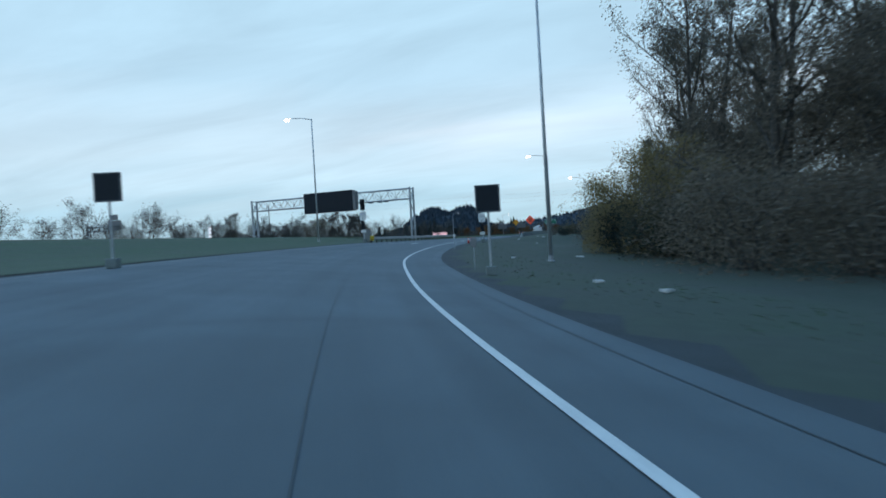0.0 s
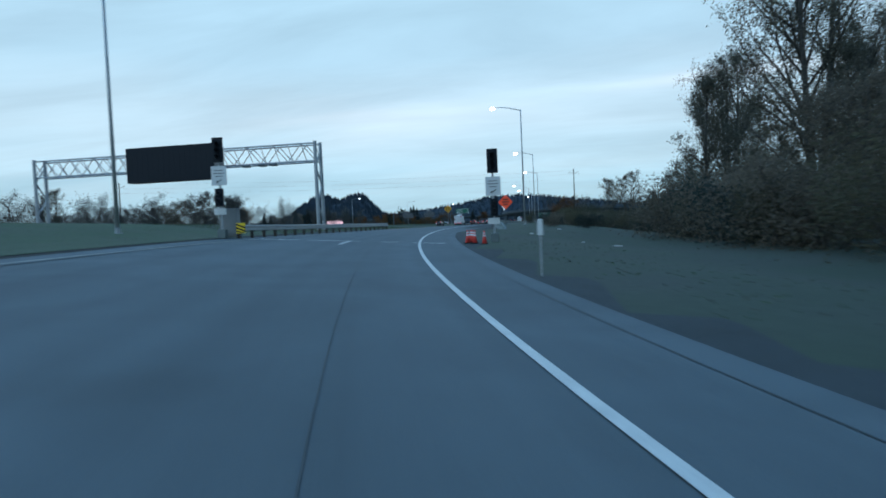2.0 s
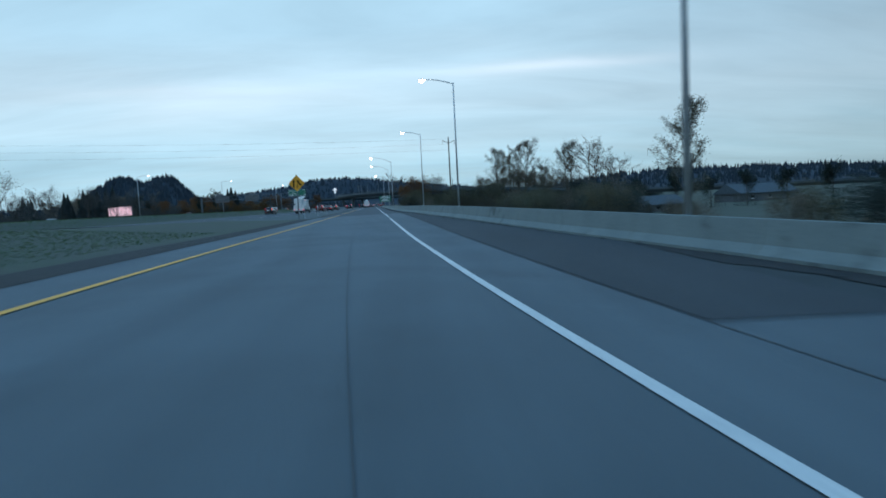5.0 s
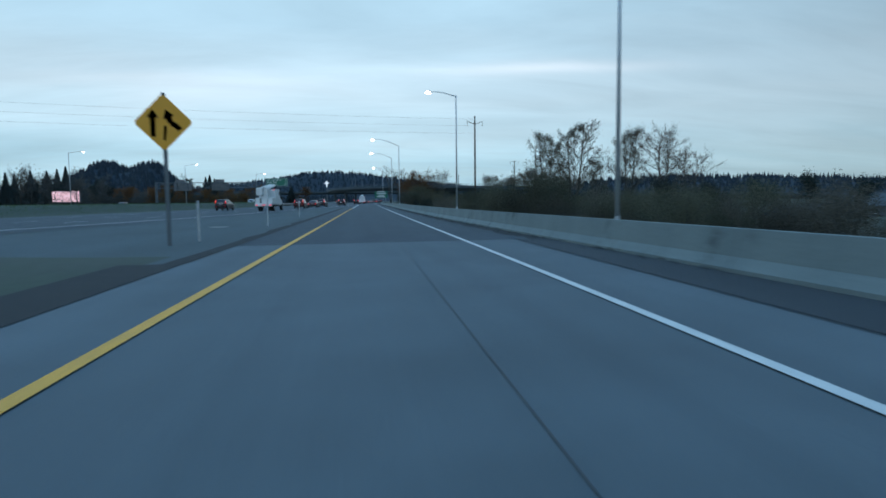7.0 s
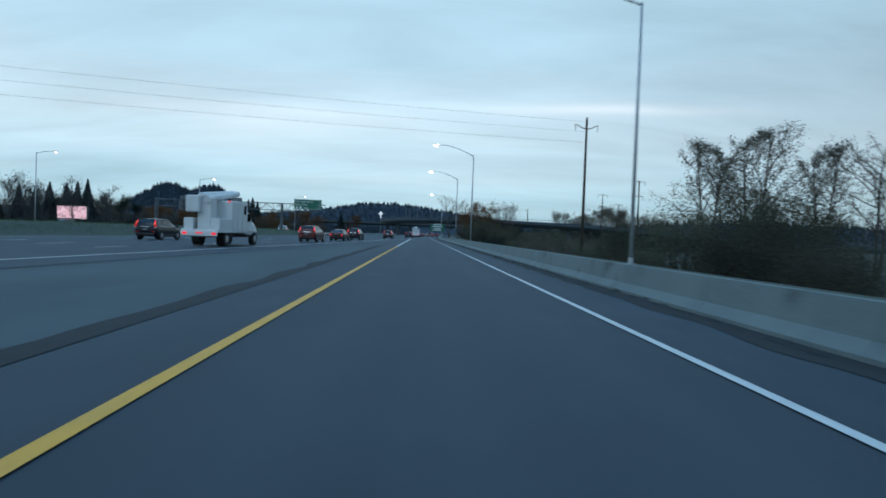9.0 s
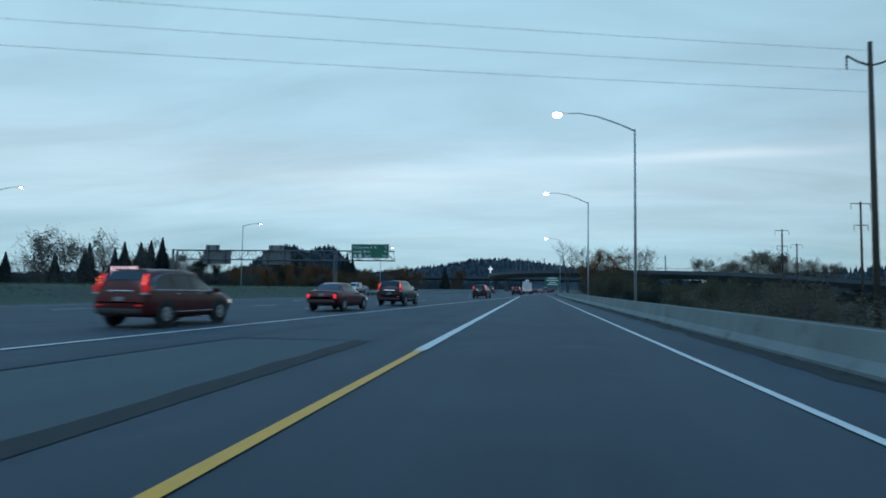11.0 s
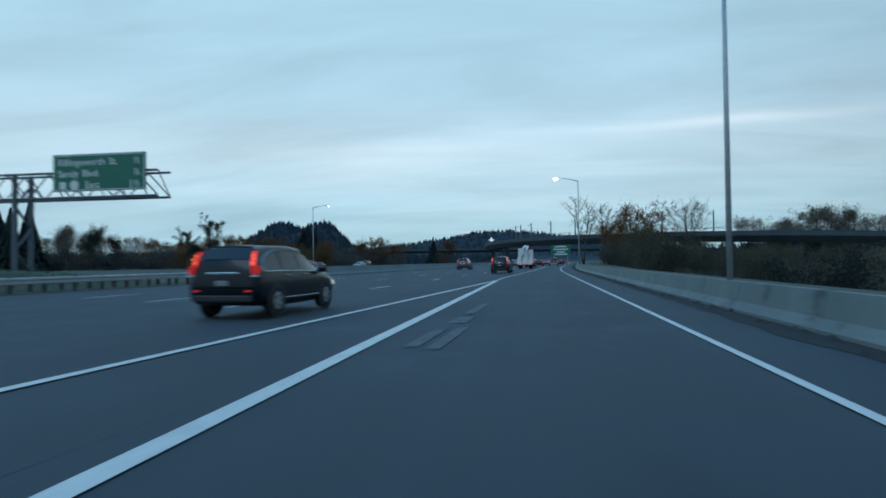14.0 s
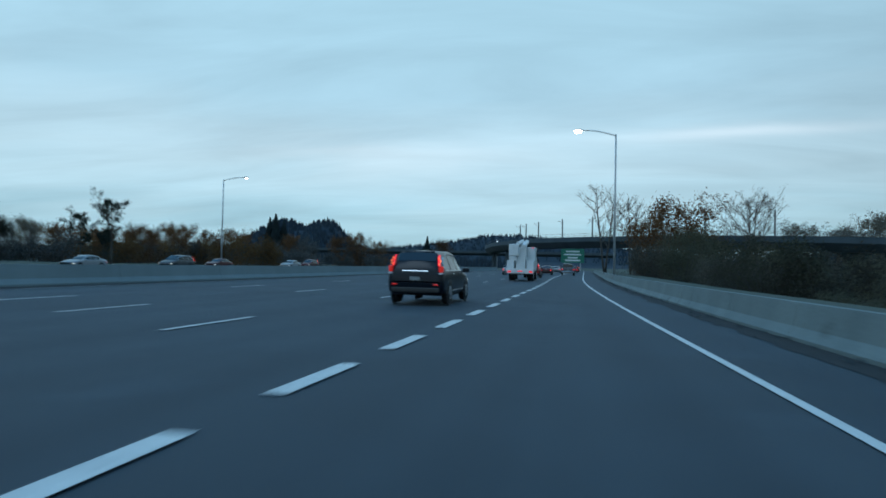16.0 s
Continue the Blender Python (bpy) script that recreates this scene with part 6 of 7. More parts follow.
box(bm, -3.2, 3.2, -0.92, -0.44, 29, 30.4)
part("cross", bm, "screen_white", cr)


# ---- low buildings beyond the trees ----
def shed(x, y, w, d, h, rz, label):
    z = float(ground_z(x, y))
    ob = group_at("house", x, y, z, rz, label=label, category="house")
    bm = bmesh.new()
    box(bm, -w / 2, w / 2, -d / 2, d / 2, -0.5, h, 0.02)
    part("wall", bm, "siding", ob)
    bm = bmesh.new()
    a = [bm.verts.new(p) for p in ((-w / 2 - 0.5, -d / 2 - 0.5, h), (w / 2 + 0.5, -d / 2 - 0.5, h), (w / 2 + 0.5, d / 2 + 0.5, h), (-w / 2 - 0.5, d / 2 + 0.5, h), (-w / 2 - 0.5, 0, h + d * 0.32), (w / 2 + 0.5, 0, h + d * 0.32))]
    for q in ((0, 1, 5, 4), (2, 3, 4, 5), (0, 4, 3), (1, 2, 5), (3, 2, 1, 0)):
        bm.faces.new([a[k] for k in q])
    bmesh.ops.recalc_face_normals(bm, faces=bm.faces)
    part("roof", bm, "roofing", ob)
    for k in (-0.3, 0.0, 0.3):
        bm = bmesh.new()
        box(bm, k * w - 0.6, k * w + 0.6, -d / 2 - 0.05, -d / 2 + 0.02, h * 0.35, h * 0.75)
        wn = part("window", bm, "car_glass", ob)
        bm = bmesh.new()
        box(bm, k * w - 0.7, k * w + 0.7, -d / 2 - 0.08, -d / 2 - 0.02, h * 0.31, h * 0.35)
        part("sill", bm, "sign_white", wn)
    return ob


shed(64, 37, 13, 6, 1.5, 30, "grey low house with a pitched roof below the ramp")
shed(118, 84, 26, 9, 2.4, 20, "long pale low building beyond the scrub")
shed(120, -45, 20, 9, 2.2, 40, "low grey building beyond the trees")


# ---- cantilever sign beyond the motorway ----
def cantilever_sign():
    ob = group_at("cantilever_sign", -69.2, -110.3, float(ground_z(-69.2, -110.3)), label="grey cantilever post carrying two sign boards seen from behind", category="road sign")
    z0 = ob.matrix_basis.translation.z
    bm = bmesh.new()
    tube(bm, (0, 0, -0.3), (0, 0, 6.2 - z0), 0.2, 0.17, 12)
    part("post", bm, "galv_dark", ob)
    for dz in (5.1, 5.9):
        bm = bmesh.new()
        tube(bm, (0, 0, dz - z0), (8.0, 0, dz - z0), 0.1, seg=8)
        part("arm", bm, "galv_dark", ob)
    for k in range(6):
        bm = bmesh.new()
        tube(bm, (0.4 + 1.25 * k, 0, (5.1 if k % 2 else 5.9) - z0), (1.65 + 1.25 * k, 0, (5.9 if k % 2 else 5.1) - z0), 0.05, seg=6)
        part("truss_brace", bm, "galv_dark", ob)
    for x0, x1, za, zb in ((4.9, 8.2, 5.0, 6.9), (5.4, 7.5, 6.95, 8.0)):
        bm = bmesh.new()
        box(bm, x0, x1, 0.12, 0.17, za - z0, zb - z0, 0.01)
        part("sign_board", bm, "sign_back", ob)


cantilever_sign()


bm = bmesh.new()
path_tube(bm, [(-3.6, 0.6, 0.25), (-1.2, 0.1, 0.24), (1.5, -0.2, 0.24), (3.8, -0.9, 0.25)], [0.22, 0.24, 0.24, 0.22], 10)
pipe = tagged(part("pipe", bm, "litter"), "long pale pipe lying in the low ground", "pipe")
pipe.matrix_basis = pose(23.3, -30.4, float(ground_z(23.3, -30.4)))

# ---- vehicles ----
STYLES = {
    # stations: y, half width, under, belt, roof, roof half width
    "suv": [(-2.26, 0.74, 0.42, 0.80, 0.86, 0.68), (-2.22, 0.84, 0.34, 0.98, 1.06, 0.74), (-2.10, 0.90, 0.30, 1.02, 1.34, 0.70), (-1.90, 0.91, 0.27, 1.03, 1.60, 0.66), (-1.2, 0.91, 0.24, 1.03, 1.67, 0.66),
            (-0.3, 0.91, 0.22, 1.02, 1.68, 0.67), (0.35, 0.91, 0.22, 1.01, 1.62, 0.66), (0.85, 0.91, 0.23, 1.00, 1.32, 0.68), (1.25, 0.90, 0.24, 0.98, 1.05, 0.72), (1.75, 0.88, 0.26, 0.90, 0.98, 0.74), (2.10, 0.82, 0.30, 0.78, 0.86, 0.70), (2.26, 0.70, 0.38, 0.62, 0.68, 0.62)],
    "sedan": [(-2.35, 0.72, 0.42, 0.70, 0.76, 0.66), (-2.28, 0.82, 0.34, 0.88, 0.98, 0.72), (-1.75, 0.88, 0.26, 0.92, 1.04, 0.72), (-1.2, 0.89, 0.22, 0.93, 1.34, 0.62), (-0.6, 0.89, 0.20, 0.92, 1.43, 0.61),
              (0.0, 0.89, 0.20, 0.91, 1.42, 0.61), (0.5, 0.89, 0.20, 0.90, 1.24, 0.63), (1.0, 0.88, 0.22, 0.88, 0.95, 0.70), (1.7, 0.86, 0.25, 0.80, 0.87, 0.72), (2.15, 0.80, 0.30, 0.68, 0.75, 0.68), (2.35, 0.68, 0.38, 0.54, 0.60, 0.58)],
    "pickup": [(-2.75, 0.90, 0.50, 1.00, 1.06, 0.84), (-2.70, 0.94, 0.45, 1.06, 1.10, 0.88), (-1.5, 0.95, 0.40, 1.08, 1.12, 0.88), (-0.72, 0.95, 0.38, 1.08, 1.14, 0.88), (-0.66, 0.95, 0.38, 1.08, 1.74, 0.68), (0.2, 0.95, 0.36, 1.07, 1.80, 0.69),
               (0.75, 0.95, 0.36, 1.06, 1.72, 0.68), (1.25, 0.95, 0.36, 1.05, 1.16, 0.76), (2.1, 0.94, 0.38, 1.00, 1.08, 0.80), (2.6, 0.88, 0.42, 0.86, 0.94, 0.78), (2.75, 0.78, 0.48, 0.70, 0.78, 0.70)],
    "van": [(-2.6, 0.92, 0.42, 1.0, 2.0, 0.82), (-2.55, 0.97, 0.32, 1.05, 2.15, 0.86), (-1.0, 0.98, 0.26, 1.06, 2.2, 0.87), (0.8, 0.98, 0.26, 1.06, 2.18, 0.86), (1.3, 0.97, 0.26, 1.05, 1.95, 0.82), (1.8, 0.96, 0.28, 1.02, 1.30, 0.80), (2.3, 0.92, 0.32, 0.88, 0.98, 0.78), (2.6, 0.80, 0.40, 0.66, 0.74, 0.68)],
}
STYLE_LOOKS = {"suv": ((-2.105, -1.91), (0.38, 1.2), (-1.9, 0.95), (-1.36, 1.38), 0.36), "sedan": ((-1.72, -1.22), (0.45, 1.0), (-1.25, 0.75), (-1.42, 1.45), 0.32),
               "pickup": ((-0.715, -0.665), (0.78, 1.24), (-0.6, 1.0), (-1.75, 1.75), 0.39), "van": ((-2.598, -2.553), (1.32, 1.8), (0.2, 1.5), (-1.6, 1.7), 0.36)}


def vehicle(style, paint, label, category, lit=True):
    st = np.array(STYLES[style])
    (r0, r1), (f0, f1), (s0, s1), axles, wr = STYLE_LOOKS[style]
    at = lambda y: [float(np.interp(y, st[:, 0], st[:, k])) for k in range(1, 6)]
    ob = group_at(category.replace(" ", "_"), 0, 0, 0, label=label, category=category)

    def ring(y, grow=0.0):
        w, u, b, r, q = at(y)
        half = [(0.0, u), (w * 0.80, u), (w * 0.97, u + 0.10), (w, u + 0.30), (w * 0.995, b - 0.12), (w * 0.965, b), (q + (w - q) * 0.25, b + (r - b) * 0.55), (q, r - 0.07 * min(1, (r - b) * 3)), (q * 0.86, r), (0.0, r + 0.025)]
        return half

    bm = bmesh.new()
    rows = []
    ys = sorted(set(list(st[:, 0]) + list(np.linspace(st[0, 0], st[-1, 0], 22))))
    for y in ys:
        h = ring(y)
        rows.append([bm.verts.new((x, y, z)) for x, z in h] + [bm.verts.new((-x, y, z)) for x, z in h[-2:0:-1]])
    n = len(rows[0])
    for a, b in zip(rows, rows[1:]):
        for k in range(n):
            bm.faces.new((a[k], a[(k + 1) % n], b[(k + 1) % n], b[k]))
    bm.faces.new(rows[0])
    bm.faces.new(rows[-1][::-1])
    bmesh.ops.recalc_face_normals(bm, faces=bm.faces)
    body = part("body", bm, "paint_" + paint, ob, smooth=True)

    def side(y, f, s):
        w, u, b, r, q = at(y)
        pts = [(w * 0.965, b), (q + (w - q) * 0.25, b + (r - b) * 0.55), (q, r - 0.07 * min(1, (r - b) * 3))]
        if f < 0.55:
            t = f / 0.55
            x, z = pts[0][0] + (pts[1][0] - pts[0][0]) * t, pts[0][1] + (pts[1][1] - pts[0][1]) * t
        else:
            t = (f - 0.55) / 0.45
            x, z = pts[1][0] + (pts[2][0] - pts[1][0]) * t, pts[1][1] + (pts[2][1] - pts[1][1]) * t
        return (s * (x + 0.008), y, z + 0.004)

    spans = [(s0, s0 + (s1 - s0) * 0.30), (s0 + (s1 - s0) * 0.33, s0 + (s1 - s0) * 0.62), (s0 + (s1 - s0) * 0.65, s1)] if style != "pickup" else [(s0, -0.02), (0.04, s1)]
    for s in (-1, 1):
        for a, b in spans:
            bm = bmesh.new()
            g = []
            for y in np.linspace(a, b, 5):
                w, u, bl, r, q = at(y)
                if r - bl < 0.14:
                    continue
                arch = 1.0
                if style == "suv" and y < -0.95:
                    arch = math.sqrt(max(0.02, 1 - ((-0.95 - y) / 0.98) ** 2))
                g.append([bm.verts.new(side(y, 0.10 + (f - 0.10) * arch, s)) for f in (0.10, 0.4, 0.62, 0.88)])
            for p, q in zip(g, g[1:]):
                for k in range(3):
                    bm.faces.new((p[k], p[k + 1], q[k + 1], q[k]))
            bmesh.ops.recalc_face_normals(bm, faces=bm.faces)
            part("side_window", bm, "car_glass", ob, smooth=True)
    for nm, (a, b), lift in (("rear_window", (r0, r1), 1), ("windscreen", (f0, f1), 1)):
        bm = bmesh.new()
        g = []
        for y in np.linspace(a, b, 4):
            w, u, bl, r, q = at(y)
            dy = -0.012 if nm == "rear_window" else 0.012
            g.append([bm.verts.new((x * q * 0.88, y + dy, r + 0.030 - 0.02 * abs(x))) for x in (-1, -0.5, 0, 0.5, 1)])
        for p, q in zip(g, g[1:]):
            for k in range(4):
                bm.faces.new((p[k], p[k + 1], q[k + 1], q[k]))
        bmesh.ops.recalc_face_normals(bm, faces=bm.faces)
        part(nm, bm, "car_glass", ob, smooth=True)
    w_at = at(axles[0])[0]
    for y in axles:
        for s in (-1, 1):
            # flat black disc instead of a cut-out, imitating the shaded wheel well
            bm = bmesh.new()
            tube(bm, (s * (w_at - 0.02), y, wr), (s * (w_at + 0.006), y, wr), wr + 0.07, wr + 0.06, 24)
            part("arch_disc", bm, "trim_black", ob)
            bm = bmesh.new()
            path_tube(bm, [(s * (w_at - 0.20), y, wr), (s * (w_at - 0.17), y, wr), (s * (w_at + 0.0), y, wr), (s * (w_at + 0.025), y, wr)], [wr * 0.93, wr, wr, wr * 0.93], 26)
            tyre = part("wheel", bm, "rubber", ob)
            bm = bmesh.new()
            tube(bm, (s * (w_at + 0.01), y, wr), (s * (w_at + 0.032), y, wr), wr * 0.64, wr * 0.56, 22)
            rim = part("rim", bm, "alloy", tyre, "alloy rim")
            # no holes cut: five black discs paint the dark of the rim openings
            for k in range(5):
                a = 2 * math.pi * k / 5
                bm = bmesh.new()
                c = (s * (w_at + 0.034), y + wr * 0.36 * math.cos(a), wr + wr * 0.36 * math.sin(a))
                tube(bm, c, (c[0] + s * 0.004, c[1], c[2]), wr * 0.10, seg=8)
                part("rim_dark_disc", bm, "trim_black", tyre)
    yr = st[0, 0]
    rear = at(yr + 0.06)
    tall = style in ("suv",)
    for s in (-1, 1):
        bm = bmesh.new()
        if tall:
            g = []
            for y, z in ((yr + 0.10, 1.20), (yr + 0.14, 1.30), (yr + 0.19, 1.42), (yr + 0.27, 1.53)):
                w, u, b, r, q = at(y)
                xo = w * 0.97 if z < b else q + (w - q) * max(0, 1 - (z - b) / max(r - b, 0.2)) * 0.8 + 0.03
                g.append([bm.verts.new((s * (xo - 0.04), y - 0.045, z)), bm.verts.new((s * (xo + 0.01), y - 0.03, z)), bm.verts.new((s * (xo + 0.02), y + 0.03, z))])
            for p, q in zip(g, g[1:]):
                bm.faces.new((p[0], p[1], q[1], q[0]))
                bm.faces.new((p[1], p[2], q[2], q[1]))
            bmesh.ops.recalc_face_normals(bm, faces=bm.faces)
            bmesh.ops.solidify(bm, geom=bm.faces[:], thickness=0.02)
        else:
            zc0 = rear[2] - (0.22 if style != "van" else -0.0)
            box(bm, s * rear[0] * 0.98 - 0.16 if s > 0 else -rear[0] * 0.98, s * rear[0] * 0.98 if s > 0 else -rear[0] * 0.98 + 0.16, yr - 0.01, yr + 0.12, zc0, zc0 + (0.2 if style != "van" else 0.4), 0.03)
        lamp_ = part("tail_light", bm, "tail_red" if lit else "tail_dim", ob, "lit red tail light" if lit else "red tail light")
        if tall:
            bm = bmesh.new()
            box(bm, min(s * 0.735, s * 0.86), max(s * 0.735, s * 0.86), yr + 0.01, yr + 0.2, 1.0, 1.195, 0.02)
            part("tail_lens", bm, "tail_dim", ob)
            for k in range(3):
                yy, zz = yr + 0.055 + 0.035 * k, 1.235 + 0.085 * k
                xx = s * (at(yy + 0.04)[0] * 0.86 if k == 0 else at(yy + 0.04)[4] + 0.03 + 0.04 * (2 - k))
                bm = bmesh.new()
                box(bm, xx - 0.016, xx + 0.016, yy - 0.010, yy + 0.01, zz, zz + 0.05, 0.006)
                part("lamp_cell", bm, "tail_hot", lamp_, "bright orange-red lamp cell")
            bm = bmesh.new()
            box(bm, min(s * 0.74, s * 0.87), max(s * 0.74, s * 0.87), yr + 0.0, yr + 0.22, 0.93, 0.99, 0.02)
            part("reversing_lamp", bm, "tail_clear", ob)
            # reflector is no lamp; its red return is added as emission
            bm = bmesh.new()
            box(bm, min(s * 0.58, s * 0.74), max(s * 0.58, s * 0.74), yr - 0.012, yr + 0.05, 0.60, 0.645, 0.015)
            part("bumper_reflector", bm, "tail_dim", ob)
        fy = st[-1, 0]
        fw = at(fy - 0.25)
        bm = bmesh.new()
        box(bm, min(s * (fw[0] - 0.28), s * (fw[0] - 0.0)), max(s * (fw[0] - 0.28), s * (fw[0] - 0.0)), fy - 0.38, fy - 0.08, fw[2] - 0.2, fw[2] - 0.06, 0.03)
        part("head_light", bm, "head_lamp", ob, "lit headlight")
        my = f1 - 0.15
        mw = at(my)
        bm = bmesh.new()
        box(bm, min(s * (mw[0] - 0.05), s * (mw[0] + 0.19)), max(s * (mw[0] - 0.05), s * (mw[0] + 0.19)), my - 0.08, my + 0.04, mw[2] + 0.0, mw[2] + 0.15, 0.03)
        part("mirror", bm, "paint_" + paint, ob)
    bm = bmesh.new()
    box(bm, -rear[0] * 0.9, rear[0] * 0.9, yr - 0.03, yr + 0.12, rear[1] + 0.04, rear[1] + 0.20, 0.04)
    part("bumper", bm, "chrome" if style == "pickup" else "trim_black", ob)
    bm = bmesh.new()
    box(bm, -0.16, 0.16, yr - 0.02, yr + 0.02, 0.74, 0.86, 0.01)
    part("number_plate", bm, "cabinet_grey", ob, "plain number plate")
    if style == "suv":
        bm = bmesh.new()
        box(bm, -0.42, 0.42, yr + 0.005, yr + 0.09, 0.98, 1.055, 0.02)
        part("tailgate_trim", bm, "chrome", ob, "bright trim bar")
        bm = bmesh.new()
        box(bm, -0.5, 0.5, -1.86, -1.70, 1.615, 1.66, 0.02)
        part("roof_spoiler", bm, "paint_" + paint, ob)
        bm = bmesh.new()
        box(bm, -0.55, 0.55, yr - 0.02, yr + 0.06, 0.36, 0.50, 0.03)
        part("lower_valance", bm, "trim_black", ob)
        for s in (-1, 1):
            bm = bmesh.new()
            rim_ = []
            for y in np.linspace(-1.9, 1.0, 20):
                arch = 1.0 if y > -0.95 else math.sqrt(max(0.0, 1 - ((-0.95 - y) / 0.98) ** 2))
                if at(y)[3] - at(y)[2] > 0.12:
                    rim_.append(Vector(side(y, 0.08 + 0.84 * arch, s)))
            rim_ = [Vector(side(-1.9, 0.06, s))] + rim_ + [Vector(side(1.0, 0.06, s))]
            path_tube(bm, rim_ + [Vector(side(y, 0.05, s)) for y in np.linspace(0.9, -1.88, 12)], [0.013] * (len(rim_) + 12), 5)
            part("window_trim", bm, "chrome", ob)
            bm = bmesh.new()
            box(bm, min(s * 0.90, s * 0.925), max(s * 0.90, s * 0.925), -0.95, 0.95, 0.40, 0.43, 0.006)
            part("sill_trim", bm, "chrome", ob)
            for y0, y1 in ((-1.0, -0.05), (0.0, 1.0)):
                bm = bmesh.new()
                box(bm, min(s * 0.905, s * 0.935), max(s * 0.905, s * 0.935), y0 + 0.06, y0 + 0.26, 0.93, 0.97, 0.01)
                part("door_handle", bm, "chrome", ob)
    return ob


def lane_spot(k, y, z=0.045):
    """A place in lane k of the motorway (0: next to the merge lane)."""
    x = float(main_edge(y)) - LANE * (k + 0.5)
    dx = float(main_edge(y + 2) - main_edge(y - 2)) / 4
    return pose(x, y, float(road_z(x, y)) + z, 0, 0, -math.degrees(math.atan(dx)))


black_suv = vehicle("suv", "black", "black sport utility vehicle with lit tail lights on the motorway", "car")
black_suv.matrix_basis = lane_spot(0, 176.9)
hatch = vehicle("suv", "grey", "dark grey small car on the motorway", "car", lit=False)
hatch.matrix_basis = lane_spot(2, 207)
red_suv = vehicle("suv", "maroon", "dark red car with lit tail lights on the motorway", "car")
red_suv.matrix_basis = lane_spot(0, 228)
sedan_silver = vehicle("sedan", "silver", "silver saloon car with lit tail lights on the motorway", "car")
sedan_silver.matrix_basis = lane_spot(1, 245)
sedan_red = vehicle("sedan", "maroon", "dark red saloon with lit tail lights on the motorway", "car")
sedan_red.matrix_basis = lane_spot(0, 256)
pickup = vehicle("pickup", "grey", "dark pickup truck with lit tail lights in the merge lane", "pickup truck")
pickup.matrix_basis = pose(float(right_line(252)) - 2.3, 252, 0.045, 0, 0, -1.5)
for ob, k, y in ((red_suv, 0, 66), (sedan_red, 0, 80), (black_suv, 0, 91.0), (black_suv, 0, 127.9), (black_suv, 2, 52), (red_suv, 1, 275), (sedan_silver, 0, 290), (sedan_red, 1, 310), (hatch, 0, 325), (sedan_red, 2, 330), (red_suv, 0, 345), (sedan_silver, 1, 355)):
    copy_thing(ob, lane_spot(k, y))
for ob, y in ((sedan_red, 300), (red_suv, 330)):
    copy_thing(ob, pose(float(right_line(y)) - 2.3, y, 0.045, 0, 0, -1.7))
white_van = vehicle("van", "white", "white van on the opposite carriageway", "van")


def far_spot(off, y):
    x = float(main_left(y)) - off
    return pose(x, y, float(ground_z(x, y)) + 0.08, 0, 0, 178)


white_van.matrix_basis = far_spot(24, 196)
for ob, off, y in ((sedan_silver, 27, 212), (hatch, 23.5, 222), (sedan_red, 28, 238), (sedan_silver, 24, 252), (red_suv, 28, 268), (sedan_silver, 27, 30), (hatch, 24, -40), (white_van, 27, -10), (sedan_red, 24, 90), (sedan_silver, 28, -60)):
    copy_thing(ob, far_spot(off, y))


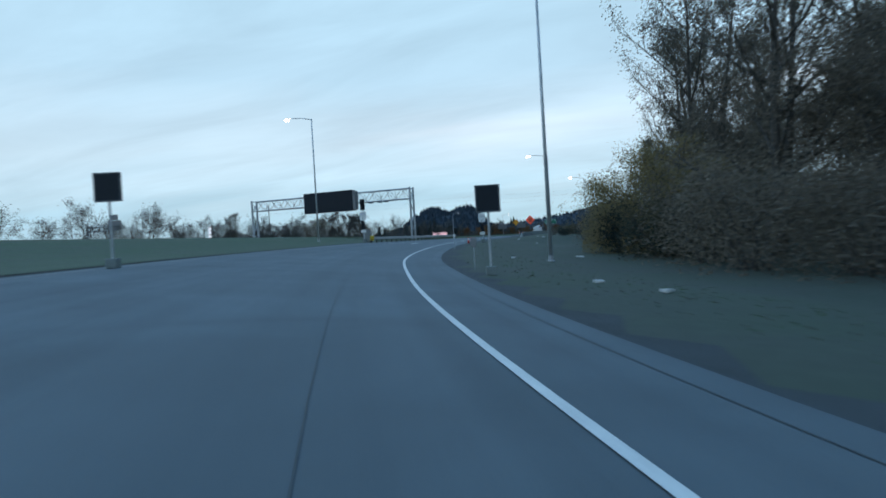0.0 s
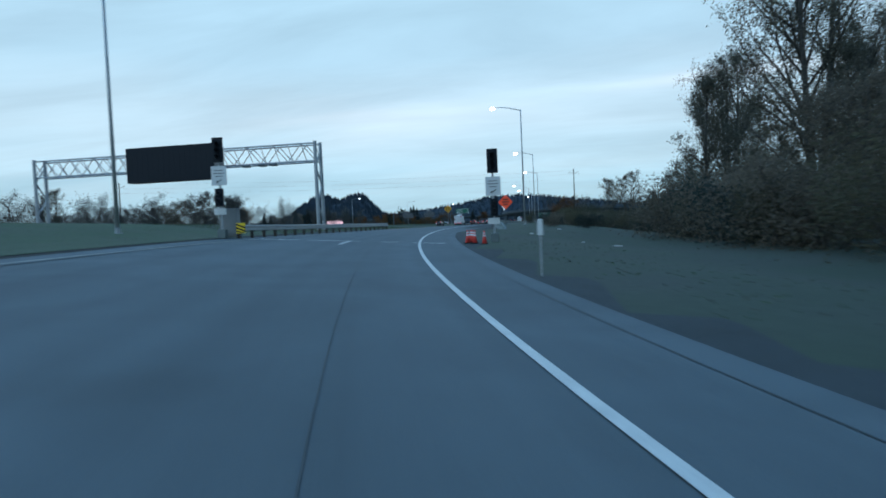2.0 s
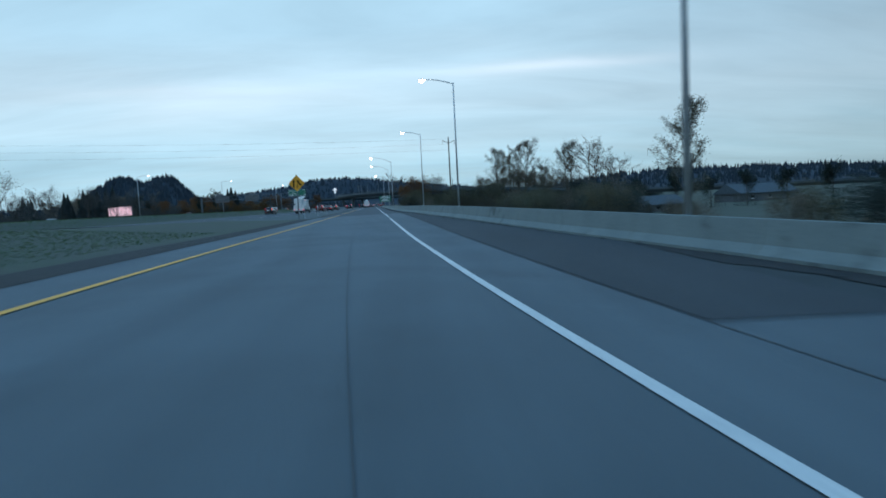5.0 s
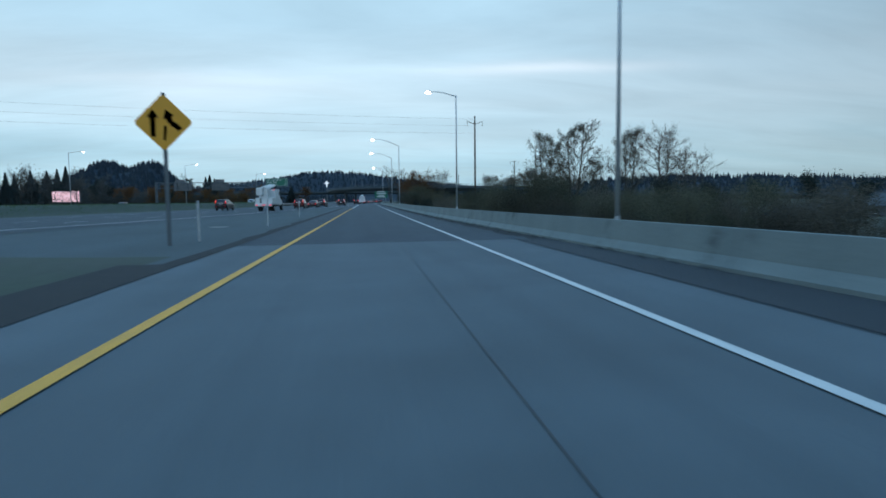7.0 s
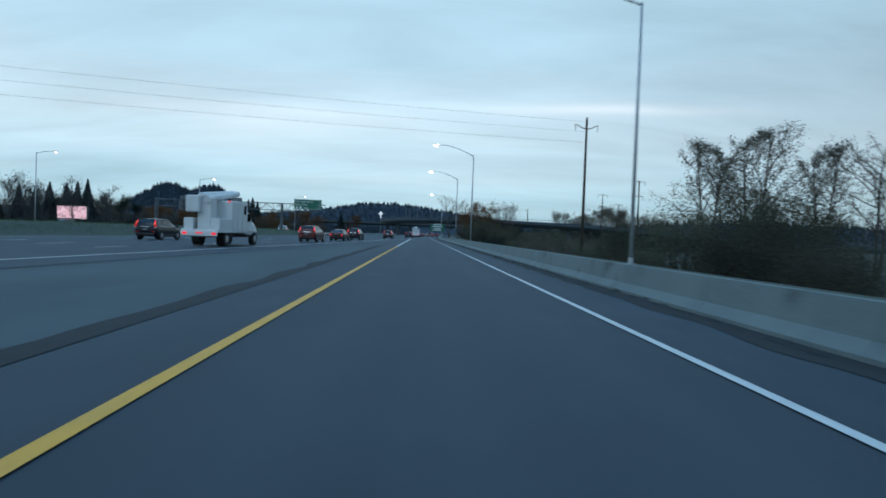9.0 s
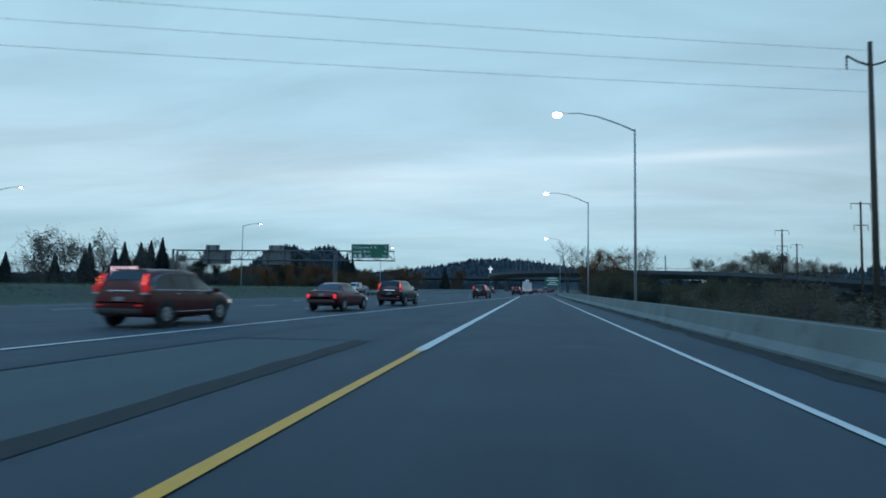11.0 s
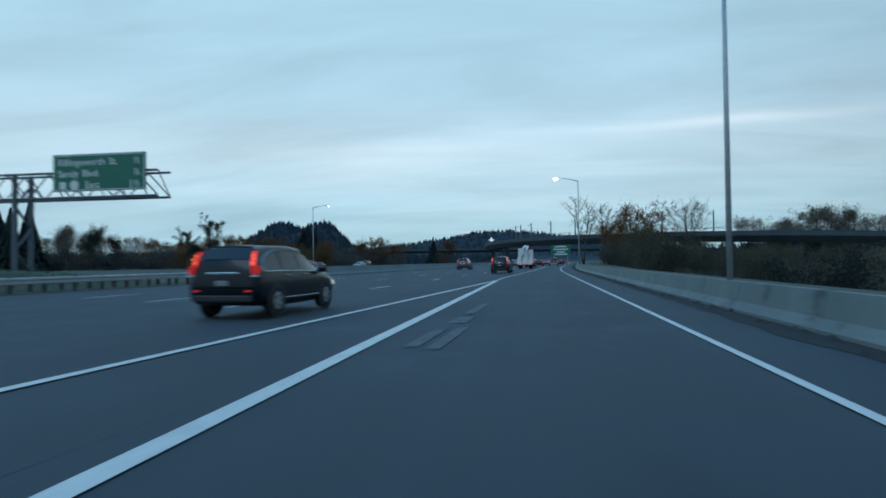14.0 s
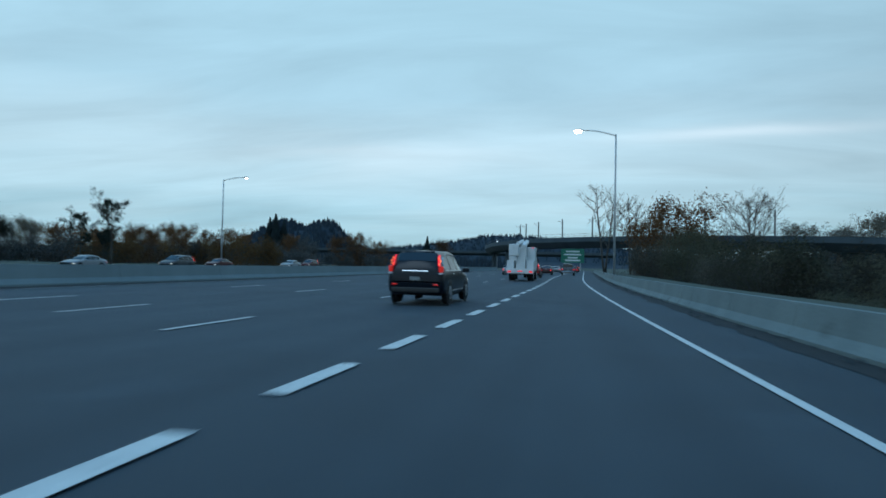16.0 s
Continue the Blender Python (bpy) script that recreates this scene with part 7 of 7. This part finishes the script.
def bucket_truck():
    ob = group_at("utility_truck", 0, 0, 0, label="white utility truck with tall service body and folded boom", category="truck")

    def bit(name, x0, x1, y0, y1, z0, z1, mat="truck_white", bv=0.04, parent=None, label=""):
        bm = bmesh.new()
        box(bm, x0, x1, y0, y1, z0, z1, bv)
        return part(name, bm, mat, parent or ob, label)

    bit("chassis", -0.5, 0.5, -3.9, 3.2, 0.55, 0.85, "trim_black")
    body_ = bit("service_body", -1.15, 1.15, -1.6, 1.15, 0.85, 2.95, bv=0.06)
    for s in (-1, 1):
        for k, (a, b) in enumerate(((-1.5, -0.75), (-0.68, 0.1), (0.17, 1.05))):
            bit("locker_door", min(s * 1.15, s * 1.175), max(s * 1.15, s * 1.175), a, b, 1.0, 2.1, bv=0.01, parent=body_)
        bit("window", min(s * 1.15, s * 1.17), max(s * 1.15, s * 1.17), 0.45, 0.85, 2.1, 2.7, "car_glass", 0.01, body_)
    bit("rear_deck", -1.18, 1.18, -3.9, -1.6, 0.85, 1.05)
    bit("rear_locker", -1.15, -0.55, -3.6, -1.6, 1.05, 1.75)
    bit("rear_locker", 0.55, 1.15, -3.6, -1.6, 1.05, 1.75)
    bit("tail_board", -1.15, 1.15, -3.95, -3.88, 0.62, 0.95)
    bit("boom_turret", -0.42, 0.42, -3.3, -2.3, 1.05, 2.9)
    bit("bucket", -1.0, -0.15, -3.75, -2.85, 2.1, 3.15, bv=0.08)
    bm = bmesh.new()
    tube(bm, (0.2, -3.4, 2.9), (0.2, 1.6, 3.55), 0.24, 0.2, 8)
    part("lower_boom", bm, "truck_white", ob)
    bm = bmesh.new()
    tube(bm, (-0.25, -3.3, 3.15), (-0.2, 1.9, 3.65), 0.19, 0.15, 8)
    part("upper_boom", bm, "truck_white", ob)
    bm = bmesh.new()
    g = []
    for y, w, z0, z1 in ((1.15, 1.05, 0.8, 2.45), (1.7, 1.05, 0.75, 2.45), (2.1, 1.05, 0.72, 2.3), (2.55, 1.04, 0.7, 1.75), (3.2, 1.0, 0.7, 1.62), (3.75, 0.92, 0.75, 1.45), (3.9, 0.8, 0.8, 1.3)):
        g.append([bm.verts.new(p) for p in ((-w * 0.9, y, z0), (w * 0.9, y, z0), (w, y, z0 + 0.3), (w * 0.96, y, z1 - 0.35), (w * 0.8, y, z1), (-w * 0.8, y, z1), (-w * 0.96, y, z1 - 0.35), (-w, y, z0 + 0.3))])
    for a, b in zip(g, g[1:]):
        for k in range(8):
            bm.faces.new((a[k], a[(k + 1) % 8], b[(k + 1) % 8], b[k]))
    bm.faces.new(g[0])
    bm.faces.new(g[-1][::-1])
    bmesh.ops.recalc_face_normals(bm, faces=bm.faces)
    cab = part("cab", bm, "truck_white", ob)
    for s in (-1, 1):
        bit("door_window", min(s * 0.98, s * 1.03), max(s * 0.98, s * 1.03), 1.35, 2.1, 1.65, 2.2, "car_glass", 0.01, cab)
        bit("mirror", min(s * 1.05, s * 1.28), max(s * 1.05, s * 1.28), 2.3, 2.4, 1.6, 2.0, "trim_black", 0.02, cab)
        for y, w in ((2.95, 0.3), (-2.2, 0.5)):
            bm = bmesh.new()
            path_tube(bm, [(s * (1.08 - w), y, 0.46), (s * (1.05 - w), y, 0.46), (s * 1.04, y, 0.46), (s * 1.07, y, 0.46)], [0.42, 0.46, 0.46, 0.42], 24)
            wh = part("wheel", bm, "rubber", ob)
            bm = bmesh.new()
            tube(bm, (s * 1.05, y, 0.46), (s * 1.085, y, 0.46), 0.26, 0.22, 18)
            part("rim", bm, "alloy", wh)
        bit("tail_light", min(s * 0.78, s * 1.05), max(s * 0.78, s * 1.05), -3.97, -3.93, 0.72, 0.86, "tail_red", 0.01, label="lit red tail light")
    bit("centre_light", -0.22, 0.22, -3.97, -3.93, 0.78, 0.86, "tail_red", 0.01)
    bit("marker_light", 0.85, 1.0, -1.64, -1.58, 2.85, 2.93, "tail_red", 0.01)
    return ob


truck = bucket_truck()
truck.matrix_basis = lane_spot(0, 213)

copy_thing(truck, lane_spot(0, 42.6))
